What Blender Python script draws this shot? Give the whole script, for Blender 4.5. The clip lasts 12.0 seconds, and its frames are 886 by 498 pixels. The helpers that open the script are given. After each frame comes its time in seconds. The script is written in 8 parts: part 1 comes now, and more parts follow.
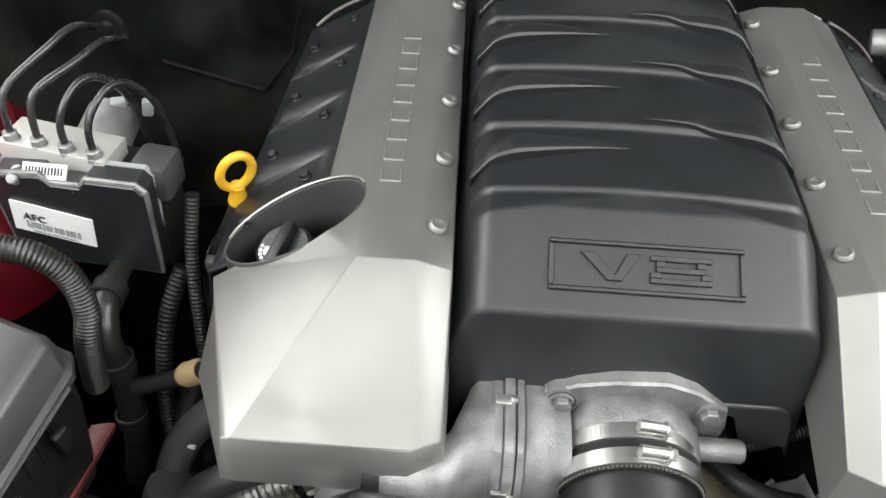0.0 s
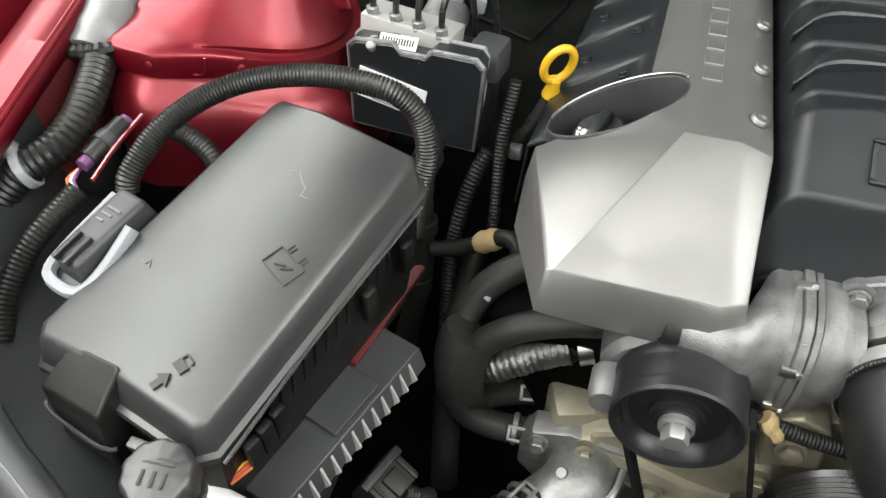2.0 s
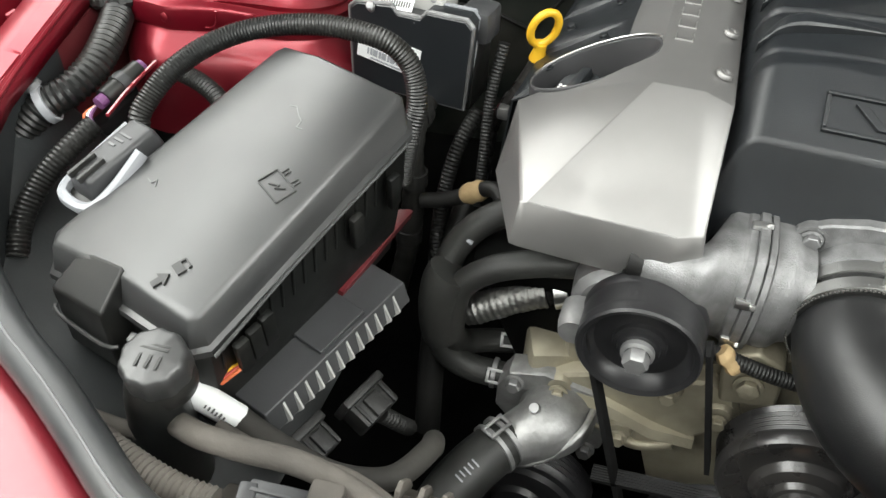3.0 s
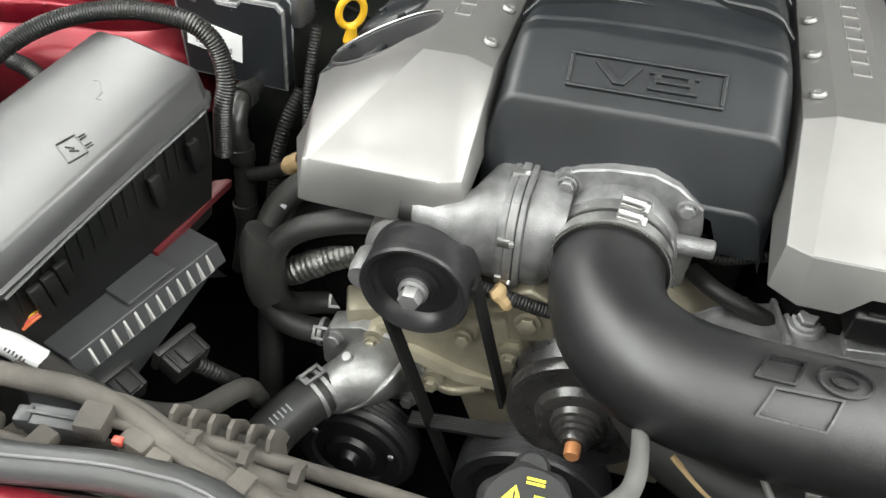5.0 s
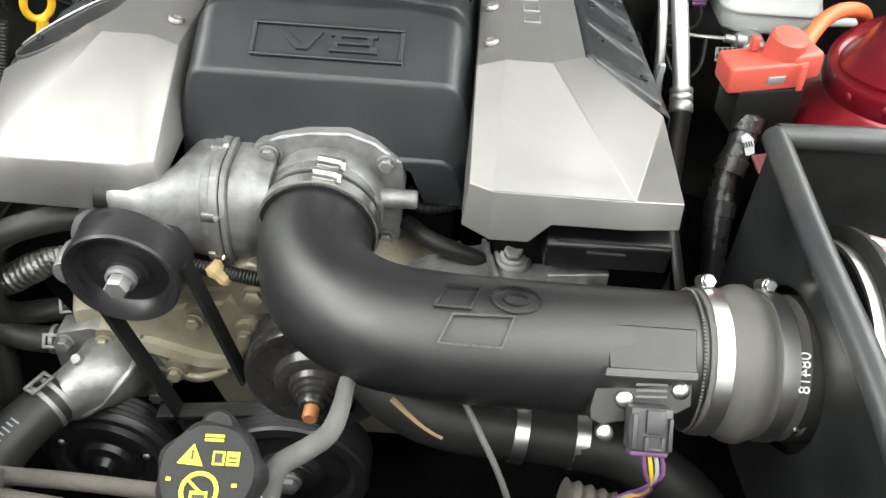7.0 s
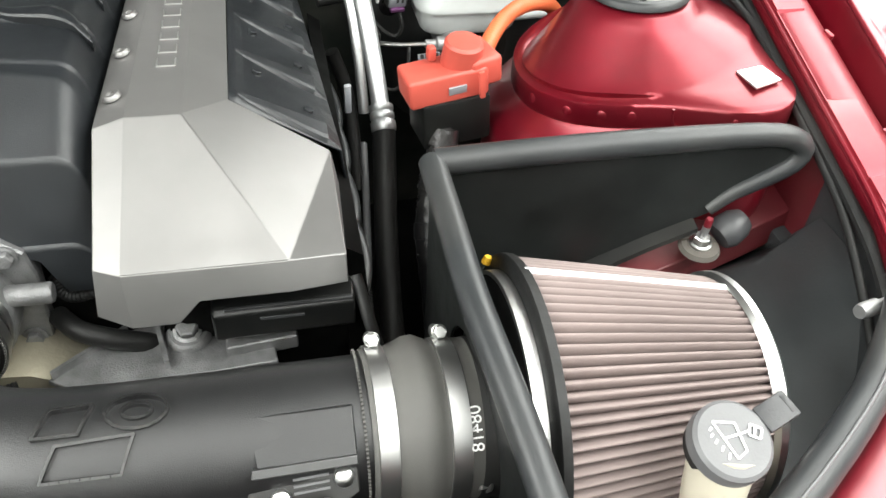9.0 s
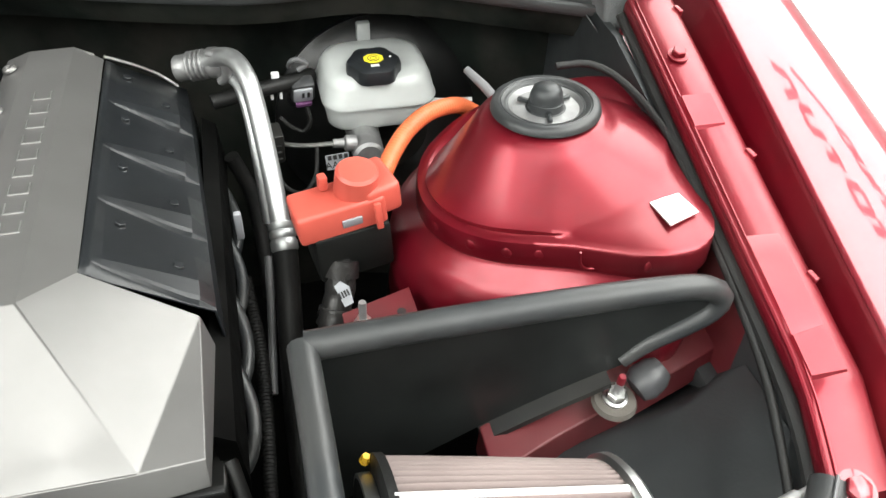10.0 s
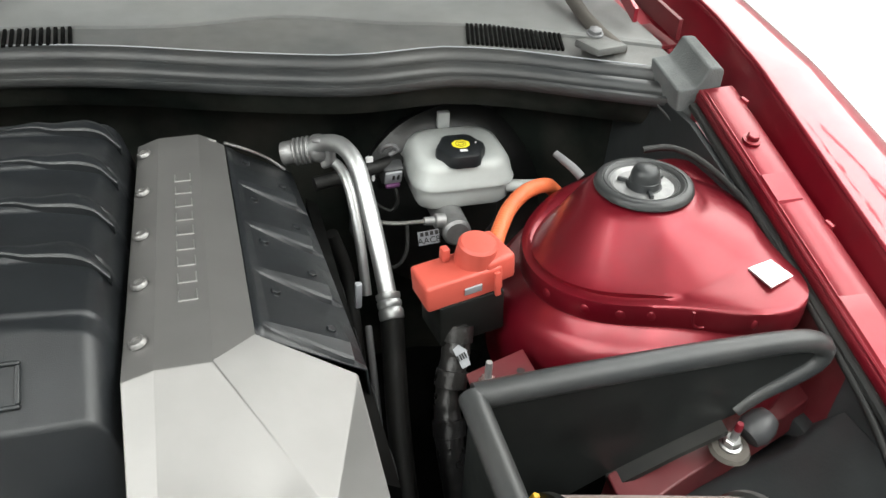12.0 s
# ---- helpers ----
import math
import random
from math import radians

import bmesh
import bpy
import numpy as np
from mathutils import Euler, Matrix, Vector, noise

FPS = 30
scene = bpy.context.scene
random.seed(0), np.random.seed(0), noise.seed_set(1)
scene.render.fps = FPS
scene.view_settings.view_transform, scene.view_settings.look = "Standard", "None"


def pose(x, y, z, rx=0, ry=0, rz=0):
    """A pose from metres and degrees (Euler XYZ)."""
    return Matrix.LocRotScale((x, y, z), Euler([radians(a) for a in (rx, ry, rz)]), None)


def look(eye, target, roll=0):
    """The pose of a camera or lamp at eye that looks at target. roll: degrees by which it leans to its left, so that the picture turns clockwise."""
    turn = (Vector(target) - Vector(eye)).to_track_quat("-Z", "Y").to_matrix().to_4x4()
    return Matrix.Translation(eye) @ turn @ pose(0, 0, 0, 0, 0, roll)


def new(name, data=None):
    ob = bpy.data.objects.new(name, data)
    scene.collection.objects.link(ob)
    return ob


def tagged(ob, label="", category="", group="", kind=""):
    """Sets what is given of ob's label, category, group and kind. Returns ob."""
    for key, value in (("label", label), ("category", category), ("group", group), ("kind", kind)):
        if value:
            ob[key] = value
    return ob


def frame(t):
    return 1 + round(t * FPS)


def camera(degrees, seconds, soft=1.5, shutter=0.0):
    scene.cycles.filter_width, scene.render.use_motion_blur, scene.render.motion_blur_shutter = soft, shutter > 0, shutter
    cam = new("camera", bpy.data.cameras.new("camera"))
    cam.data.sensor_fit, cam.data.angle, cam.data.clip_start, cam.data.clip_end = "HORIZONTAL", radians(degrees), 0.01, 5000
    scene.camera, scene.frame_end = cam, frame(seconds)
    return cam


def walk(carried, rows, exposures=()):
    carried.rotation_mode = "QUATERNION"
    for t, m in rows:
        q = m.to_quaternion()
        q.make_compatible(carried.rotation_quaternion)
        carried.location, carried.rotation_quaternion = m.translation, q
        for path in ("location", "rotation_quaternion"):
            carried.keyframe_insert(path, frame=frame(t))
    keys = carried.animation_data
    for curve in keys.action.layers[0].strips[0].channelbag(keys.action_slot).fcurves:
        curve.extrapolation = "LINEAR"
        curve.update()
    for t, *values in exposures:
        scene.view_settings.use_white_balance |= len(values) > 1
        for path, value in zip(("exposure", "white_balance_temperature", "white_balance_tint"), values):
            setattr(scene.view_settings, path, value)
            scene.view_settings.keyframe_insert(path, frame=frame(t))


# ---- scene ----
cam = camera(56.46, 12.0)
PATH = [
    (0, (-0.1270, -0.4050, 1.3202), (-0.1497, 0.6297, 0.2345), 3.05),
    (0.5, (-0.1983, -0.4332, 1.3373), (-0.3363, 0.5956, 0.2546), 1.57),
    (1, (-0.2277, -0.4633, 1.3358), (-0.4457, 0.5586, 0.2596), 0.95),
    (1.5, (-0.2285, -0.5066, 1.3029), (-0.4915, 0.5130, 0.2346), 1.11),
    (2, (-0.2273, -0.5512, 1.2788), (-0.5150, 0.4707, 0.2190), 1.62),
    (2.5, (-0.2135, -0.5939, 1.2607), (-0.5195, 0.4398, 0.2177), 2.43),
    (2.7, (-0.2034, -0.6061, 1.2605), (-0.5155, 0.4325, 0.2242), 2.75),
    (4.3, (-0.0346, -0.6673, 1.2814), (-0.3920, 0.3776, 0.2663), 1.03),
    (4.5, (-0.0220, -0.6657, 1.2747), (-0.3599, 0.3916, 0.2657), 1.53),
    (5, (-0.0023, -0.6637, 1.2648), (-0.2893, 0.4245, 0.2731), 2.04),
    (5.5, (0.0255, -0.6632, 1.2622), (-0.2040, 0.4511, 0.2846), 2.35),
    (6, (0.0522, -0.6669, 1.2595), (-0.0997, 0.4621, 0.2836), 3.13),
    (6.5, (0.0740, -0.6687, 1.2580), (-0.0017, 0.4651, 0.2788), 3.75),
    (7, (0.1125, -0.6723, 1.2545), (0.1082, 0.4607, 0.2715), 3.94),
    (7.2, (0.1327, -0.6741, 1.2534), (0.1597, 0.4598, 0.2718), 4.07),
    (8.8, (0.2353, -0.6176, 1.2451), (0.4820, 0.4985, 0.2738), 3.44),
    (9, (0.2678, -0.5902, 1.2505), (0.5285, 0.5176, 0.2733), 3.11),
    (9.5, (0.3408, -0.5157, 1.2756), (0.6226, 0.5839, 0.2950), 2.46),
    (10, (0.3666, -0.4714, 1.3100), (0.6569, 0.6205, 0.3234), 2.01),
    (10.5, (0.3576, -0.4677, 1.3376), (0.6652, 0.6485, 0.3839), 1.83),
    (11, (0.3266, -0.4768, 1.3421), (0.6594, 0.6771, 0.4433), 2.19),
    (11.5, (0.2944, -0.4821, 1.3386), (0.6448, 0.6818, 0.4596), 2.56),
    (12, (0.2166, -0.5005, 1.3359), (0.5850, 0.6710, 0.4746), 3.00),
]
walk(cam, [(t, look(eye, target, roll)) for t, eye, target, roll in PATH], ((0.0, 0.2), (0.6, 0.1), (2.5, 0.22), (4.5, 0.46), (5.5, 0.57), (6.5, 0.66), (9.2, 0.48), (10.2, 0.34), (11.0, 0.12), (12.0, 0.04)))

# ---- light ----
world = bpy.data.worlds.new("world")
world.use_nodes = True
scene.world = world
world.node_tree.nodes["Background"].inputs[0].default_value = (0.86, 0.93, 1.0, 1)
world.node_tree.nodes["Background"].inputs[1].default_value = 0.25


def ceiling_lamp(x, y, z, sx, sy, watts, target=None):
    data = bpy.data.lights.new("ceiling_lamp", "AREA")
    data.shape, data.size, data.size_y, data.energy = "RECTANGLE", sx, sy, watts
    data.color = (0.975, 0.99, 0.95)
    ob = new("ceiling_lamp", data)
    ob.matrix_world = look((x, y, z), target or (x, y + 0.001, 0))
    return ob


ceiling_lamp(-0.3, -2.6, 2.95, 6.4, 4.4, 170)
ceiling_lamp(-2.6, 0.2, 2.95, 2.2, 6.0, 215)
ceiling_lamp(2.8, 0.8, 2.95, 3.2, 6.0, 290)

# ---- materials ----


def mat(name, color, rough=0.5, metal=0.0, coat=0.0, bump=0.0, bump_scale=600.0, grain=0.08, grain_scale=14.0,
        dust=0.0, dust_color=(0.33, 0.30, 0.26), fine=None, spec=0.5, trans=0.0, sss=0.0, coat_rough=0.10, wear=0.18):
    m = bpy.data.materials.new(name)
    m.use_nodes = True
    nt = m.node_tree
    b = nt.nodes["Principled BSDF"]
    b.inputs["Metallic"].default_value = metal
    b.inputs["Specular IOR Level"].default_value = spec
    b.inputs["Coat Weight"].default_value = coat
    b.inputs["Coat Roughness"].default_value = coat_rough
    b.inputs["Transmission Weight"].default_value = trans
    if sss:
        b.inputs["Subsurface Weight"].default_value = sss
        b.inputs["Subsurface Radius"].default_value = (0.02, 0.02, 0.02)
    tc = nt.nodes.new("ShaderNodeTexCoord")

    def tex(scale, detail=5.0, stretch=None):
        n = nt.nodes.new("ShaderNodeTexNoise")
        n.inputs["Scale"].default_value = scale
        n.inputs["Detail"].default_value = detail
        if stretch:
            mp = nt.nodes.new("ShaderNodeMapping")
            mp.inputs["Scale"].default_value = stretch
            nt.links.new(tc.outputs["Object"], mp.inputs[0])
            nt.links.new(mp.outputs[0], n.inputs["Vector"])
        else:
            nt.links.new(tc.outputs["Object"], n.inputs["Vector"])
        return n.outputs["Fac"]

    def ramp(sock, a, b_, lo=0.0, hi=1.0):
        r = nt.nodes.new("ShaderNodeMapRange")
        r.inputs[1].default_value, r.inputs[2].default_value = a, b_
        r.inputs[3].default_value, r.inputs[4].default_value = lo, hi
        nt.links.new(sock, r.inputs[0])
        return r.outputs[0]

    def mix(fac, c1, c2):
        x = nt.nodes.new("ShaderNodeMix")
        x.data_type = "RGBA"
        for s, v in ((x.inputs[0], fac), (x.inputs[6], c1), (x.inputs[7], c2)):
            if isinstance(v, bpy.types.NodeSocket):
                nt.links.new(v, s)
            else:
                s.default_value = v if isinstance(v, float) else (*v, 1)
        return x.outputs[2]

    dark = tuple(c * (1 - 2.2 * grain) for c in color)
    light = tuple(min(1, c * (1 + 2.2 * grain)) for c in color)
    col = mix(ramp(tex(grain_scale), 0.3, 0.7), dark, light)
    if dust:
        col = mix(ramp(tex(9.0, 8.0), 0.42, 0.75, 0.0, dust), col, dust_color)
    nt.links.new(col, b.inputs["Base Color"])
    rs = ramp(tex(grain_scale * 3.1, 6.0), 0.25, 0.75, max(0.02, rough * (1 - wear)), min(1, rough * (1 + wear)))
    nt.links.new(rs, b.inputs["Roughness"])
    if bump:
        bp = nt.nodes.new("ShaderNodeBump")
        bp.inputs["Strength"].default_value = bump
        bp.inputs["Distance"].default_value = 0.001
        nt.links.new(tex(bump_scale, 2.0, fine), bp.inputs["Height"])
        nt.links.new(bp.outputs[0], b.inputs["Normal"])
    return m


M_RED = mat("red_metallic_paint", (0.255, 0.010, 0.024), 0.40, 0.48, coat=1.0, coat_rough=0.04, grain=0.05, bump=0.01, bump_scale=900, dust=0.04)
M_RED.node_tree.nodes["Principled BSDF"].inputs["Coat IOR"].default_value = 1.7
M_RED_NOSE = mat("red_fascia_paint", (0.255, 0.010, 0.024), 0.40, 0.48, coat=1.0, coat_rough=0.28, grain=0.05, dust=0.08)
M_RED_NOSE.node_tree.nodes["Principled BSDF"].inputs["Coat IOR"].default_value = 1.7
M_RED_TOWER = mat("red_satin_paint", (0.215, 0.006, 0.017), 0.36, 0.62, coat=0.5, coat_rough=0.17, grain=0.06, bump=0.03, bump_scale=900, dust=0.06)
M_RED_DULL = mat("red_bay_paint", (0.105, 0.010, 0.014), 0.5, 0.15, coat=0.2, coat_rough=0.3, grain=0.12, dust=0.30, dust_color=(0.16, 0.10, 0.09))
M_SILVER = mat("brushed_silver", (0.250, 0.245, 0.240), 0.38, 0.62, grain=0.02, wear=0.05, bump=0.06, bump_scale=60, fine=(40.0, 1.2, 40.0), grain_scale=20)
bsdf = M_SILVER.node_tree.nodes["Principled BSDF"]
tangent = M_SILVER.node_tree.nodes.new("ShaderNodeTangent")
tangent.direction_type, tangent.axis = "RADIAL", "Y"
M_SILVER.node_tree.links.new(tangent.outputs[0], bsdf.inputs["Tangent"])
bsdf.inputs["Anisotropic"].default_value = 0.6
M_BLACK = mat("black_grained_plastic", (0.0125, 0.0145, 0.0165), 0.36, spec=0.6, bump=0.22, bump_scale=1400, grain=0.10)
M_FUSE = mat("grey_black_plastic", (0.030, 0.031, 0.0315), 0.34, spec=0.95, bump=0.18, bump_scale=1600, grain=0.03, grain_scale=5.0, dust=0.03)
M_FUSEBODY = mat("dull_black_box_plastic", (0.0055, 0.0062, 0.0058), 0.48, spec=0.28, bump=0.12, bump_scale=900, grain=0.15, dust=0.03)
M_GLOSS = mat("gloss_black_paint", (0.016, 0.016, 0.017), 0.28, coat=0.4, grain=0.10, dust=0.10)
M_SATIN = mat("satin_black_plastic", (0.0085, 0.0092, 0.0090), 0.36, bump=0.10, bump_scale=900, grain=0.12, dust=0.06, spec=0.55)
M_TUBE = mat("black_wrinkle_plastic", (0.0115, 0.0118, 0.0122), 0.35, spec=0.66, bump=0.20, bump_scale=1300, grain=0.08)
M_RUBBER = mat("black_rubber", (0.0100, 0.0102, 0.0100), 0.52, bump=0.15, bump_scale=700, grain=0.16, dust=0.10, spec=0.35, dust_color=(0.10, 0.095, 0.085))
M_DUSTY = mat("dusty_rubber", (0.060, 0.055, 0.049), 0.8, bump=0.35, bump_scale=400, grain=0.22, dust=0.6, dust_color=(0.19, 0.172, 0.15), spec=0.3)
M_SEAL = mat("weatherstrip_rubber", (0.026, 0.0285, 0.030), 0.36, bump=0.12, bump_scale=1500, grain=0.08, dust=0.08)
M_GREYRUB = mat("grey_silicone", (0.088, 0.086, 0.080), 0.6, bump=0.10, bump_scale=800, grain=0.06)
M_CAST = mat("cast_aluminium", (0.31, 0.31, 0.31), 0.46, 0.7, bump=0.30, bump_scale=1500, grain=0.10, grain_scale=40)
M_CASTBODY = mat("grey_sand_cast_aluminium", (0.235, 0.236, 0.238), 0.50, 0.65, bump=0.55, bump_scale=700, grain=0.16, grain_scale=45, dust=0.12, dust_color=(0.17, 0.165, 0.15))
M_HOSE = mat("matte_hose_rubber", (0.0200, 0.0208, 0.0195), 0.50, bump=0.2, bump_scale=500, grain=0.18, dust=0.15, spec=0.4, dust_color=(0.10, 0.095, 0.085))
M_TAN = mat("stained_aluminium", (0.37, 0.34, 0.26), 0.55, 0.55, bump=0.5, bump_scale=260, grain=0.16, dust=0.35, dust_color=(0.24, 0.21, 0.14))
M_CHROME = mat("bright_steel", (0.62, 0.62, 0.61), 0.34, 1.0, grain=0.05, bump=0.08, bump_scale=900)
# cover silver made brighter, with the raised edges' glints in the colour
M_LETTER = mat("emboss_with_glint", (0.46, 0.455, 0.45), 0.34, 0.8, grain=0.03)
M_PIPE = mat("aluminium_pipe", (0.47, 0.48, 0.48), 0.42, 0.85, grain=0.06, bump=0.10, bump_scale=300)
M_YELLOW = mat("yellow_plastic", (0.70, 0.40, 0.020), 0.42, grain=0.06, bump=0.05)
M_YELLOWINK = mat("yellow_print", (0.78, 0.66, 0.03), 0.5, grain=0.04)
M_WHITEINK = mat("white_print", (0.75, 0.75, 0.74), 0.5, grain=0.04)
M_WHITE = mat("white_label", (0.74, 0.75, 0.75), 0.45, grain=0.04)
M_INK = mat("black_print", (0.02, 0.02, 0.02), 0.5, grain=0.04)
M_NECK = mat("cream_plastic", (0.50, 0.46, 0.37), 0.42, grain=0.06, sss=0.15)
M_RESERVOIR = mat("milky_plastic", (0.44, 0.46, 0.45), 0.38, grain=0.06, sss=0.2, bump=0.05, bump_scale=300)
M_ORANGE = mat("orange_red_plastic", (0.57, 0.098, 0.070), 0.42, grain=0.06, bump=0.06)
M_LOOMORANGE = mat("orange_loom", (0.62, 0.14, 0.05), 0.5, grain=0.08)
M_COPPER = mat("rusty_copper", (0.50, 0.22, 0.09), 0.5, 0.4, grain=0.2)
M_FILTER = mat("grey_pink_filter_gauze", (0.215, 0.170, 0.160), 0.8, bump=0.2, bump_scale=2500, grain=0.06, grain_scale=12)
M_LINER = mat("grey_black_liner", (0.026, 0.029, 0.030), 0.42, bump=0.12, bump_scale=300, grain=0.22, grain_scale=7, spec=0.5, wear=0.3)
# near-black that puts the deep shade of bay and openings into the colour
M_DEEPSHADE = mat("near_black_deep_shade", (0.0035, 0.0036, 0.0034), 0.7, grain=0.3, bump=0.2, bump_scale=60, spec=0.06)
M_BLOCK = mat("machined_aluminium", (0.50, 0.495, 0.48), 0.42, 0.35, grain=0.05, bump=0.1, bump_scale=500)
M_FIREWALL = mat("black_firewall_mat", (0.0080, 0.0108, 0.0092), 0.62, bump=0.6, bump_scale=45, grain=0.25, dust=0.10, spec=0.12)
M_FOIL = mat("crinkled_foil_tape", (0.26, 0.26, 0.25), 0.45, 1.0, bump=1.0, bump_scale=220, grain=0.12)
M_TAPEBLACK = mat("crinkled_black_tape", (0.012, 0.012, 0.0125), 0.30, bump=0.9, bump_scale=160, grain=0.12, dust=0.10)
M_TAN_TAPE = mat("tan_cloth_tape", (0.33, 0.235, 0.12), 0.8, bump=0.6, bump_scale=260, grain=0.16)
M_COWL = mat("grey_cowl_plastic", (0.10, 0.103, 0.10), 0.5, bump=0.2, bump_scale=1500, grain=0.08, dust=0.1)
M_FOAM = mat("grey_foam_rubber", (0.12, 0.128, 0.128), 0.8, bump=0.8, bump_scale=500, grain=0.14)
M_PURPLE = mat("purple_plastic", (0.15, 0.055, 0.15), 0.4, grain=0.06)
M_GREYPL = mat("grey_plastic", (0.30, 0.31, 0.33), 0.4, grain=0.06, bump=0.05)
M_DKGREY = mat("dark_grey_plastic", (0.13, 0.131, 0.135), 0.45, grain=0.08, bump=0.1)
M_BELT = mat("black_belt_rubber", (0.010, 0.010, 0.010), 0.6, grain=0.12, bump=0.1, spec=0.3)
M_FLOOR = mat("pale_showroom_floor", (0.78, 0.79, 0.79), 0.35, grain=0.03, grain_scale=3.0)
M_WALL = mat("white_wall_paint", (0.80, 0.80, 0.79), 0.7, grain=0.02, grain_scale=2.0)
M_SHEET = mat("black_sheet_metal", (0.014, 0.0155, 0.015), 0.36, coat=0.15, grain=0.2, spec=0.35)
M_TAPE = mat("silver_plastic_tape", (0.23, 0.23, 0.235), 0.34, 0.3, bump=0.35, bump_scale=60, grain=0.08)
M_STICKER = mat("bright_foil", (0.72, 0.72, 0.71), 0.30, 0.8, bump=0.25, bump_scale=60, grain=0.05)
M_PULLEY = mat("black_pulley_paint", (0.017, 0.017, 0.018), 0.33, grain=0.04, spec=0.45)
M_MARK = mat("smooth_black_plastic", (0.012, 0.012, 0.0125), 0.22, grain=0.05, spec=0.8)
M_CONN = mat("charcoal_plastic", (0.042, 0.043, 0.045), 0.40, grain=0.08, bump=0.1)
M_HOODLINER = mat("black_hood_liner", (0.060, 0.059, 0.057), 0.85, grain=0.15)

# ---- builders ----


def thing(name, label, category, base, group="", kind=""):
    ob = new(name)
    ob.location = base
    ob.empty_display_size = 0.02
    return tagged(ob, label, category, group, kind)


def part(name, bm, material, parent=None, label="", angle=38.0, solid=0.0, bev=0.0, segs=2, upward=False):
    bmesh.ops.recalc_face_normals(bm, faces=bm.faces)
    if upward and sum(f.normal.z * f.calc_area() for f in bm.faces) < 0:
        bmesh.ops.reverse_faces(bm, faces=bm.faces)
    me = bpy.data.meshes.new(name)
    bm.to_mesh(me)
    bm.free()
    me.materials.append(material)
    for p in me.polygons:
        p.use_smooth = True
    me.set_sharp_from_angle(angle=radians(angle))
    ob = new(name, me)
    if solid:
        s = ob.modifiers.new("thickness", "SOLIDIFY")
        s.thickness, s.offset = solid, -1
    if bev:
        w = ob.modifiers.new("rounding", "BEVEL")
        w.width, w.segments, w.limit_method, w.angle_limit = bev, segs, "ANGLE", radians(25)
        w.harden_normals = True
    if parent:
        ob.parent = parent
        if parent.data is None:
            ob.matrix_parent_inverse = Matrix.Translation(-parent.location)
    if label:
        tagged(ob, label)
    return ob


def single(name, bm, material, label, category, group="", kind="", **kw):
    return tagged(part(name, bm, material, None, "", **kw), label, category, group, kind)


def basis(axis, up=(0, 0, 1)):
    """A turn whose z axis is axis."""
    z = Vector(axis).normalized()
    u = Vector(up)
    if abs(z.dot(u)) > 0.98:
        u = Vector((0, 1, 0))
    x = u.cross(z).normalized()
    y = z.cross(x)
    return Matrix((x, y, z)).transposed()


def box(c, size, bev=0.002, turn=(0, 0, 0), bm=None, segs=2, taper=1.0):
    bm = bm or bmesh.new()
    r = bmesh.ops.create_cube(bm, size=1.0)
    vs = r["verts"]
    for v in vs:
        k = taper if v.co.z > 0 else 1.0
        v.co = Vector((v.co.x * size[0] * k, v.co.y * size[1] * k, v.co.z * size[2]))
    if bev:
        es = list({e for v in vs for e in v.link_edges})
        out = bmesh.ops.bevel(bm, geom=es, offset=bev, segments=segs, affect="EDGES", profile=0.5)
        vs = list({v for f in out["faces"] for v in f.verts} | {v for v in vs if v.is_valid})
    m = pose(*c, *turn)
    bmesh.ops.transform(bm, matrix=m, verts=vs)
    return bm


def loft(rings, bm=None, cap=True, closed=True):
    bm = bm or bmesh.new()
    rows = [[bm.verts.new(p) for p in ring] for ring in rings]
    n = len(rows[0])
    for a, b in zip(rows, rows[1:]):
        for i in range(n if closed else n - 1):
            j = (i + 1) % n
            bm.faces.new((a[i], a[j], b[j], b[i]))
    if cap and closed:
        bm.faces.new(list(reversed(rows[0])))
        bm.faces.new(rows[-1])
    return bm


def prism(poly, axis, a, b, bm=None):
    """A polygon of (u, v) pulled along an axis from a to b. For x: u=y, v=z; y: u=x, v=z; z: u=x, v=y."""
    def at(u, v, w):
        return {"x": (w, u, v), "y": (u, w, v), "z": (u, v, w)}[axis]
    return loft([[at(u, v, w) for u, v in poly] for w in (a, b)], bm)


def smooth_path(points, step=0.006):
    pts = [Vector(p) for p in points]
    ext = [2 * pts[0] - pts[1], *pts, 2 * pts[-1] - pts[-2]]
    out = []
    for i in range(1, len(ext) - 2):
        p0, p1, p2, p3 = ext[i - 1:i + 3]
        n = max(2, int((p2 - p1).length / step))
        for k in range(n):
            t = k / n
            out.append(0.5 * (2 * p1 + (p2 - p0) * t + (2 * p0 - 5 * p1 + 4 * p2 - p3) * t * t + (3 * p1 - p0 - 3 * p2 + p3) * t ** 3))
    out.append(pts[-1])
    return out


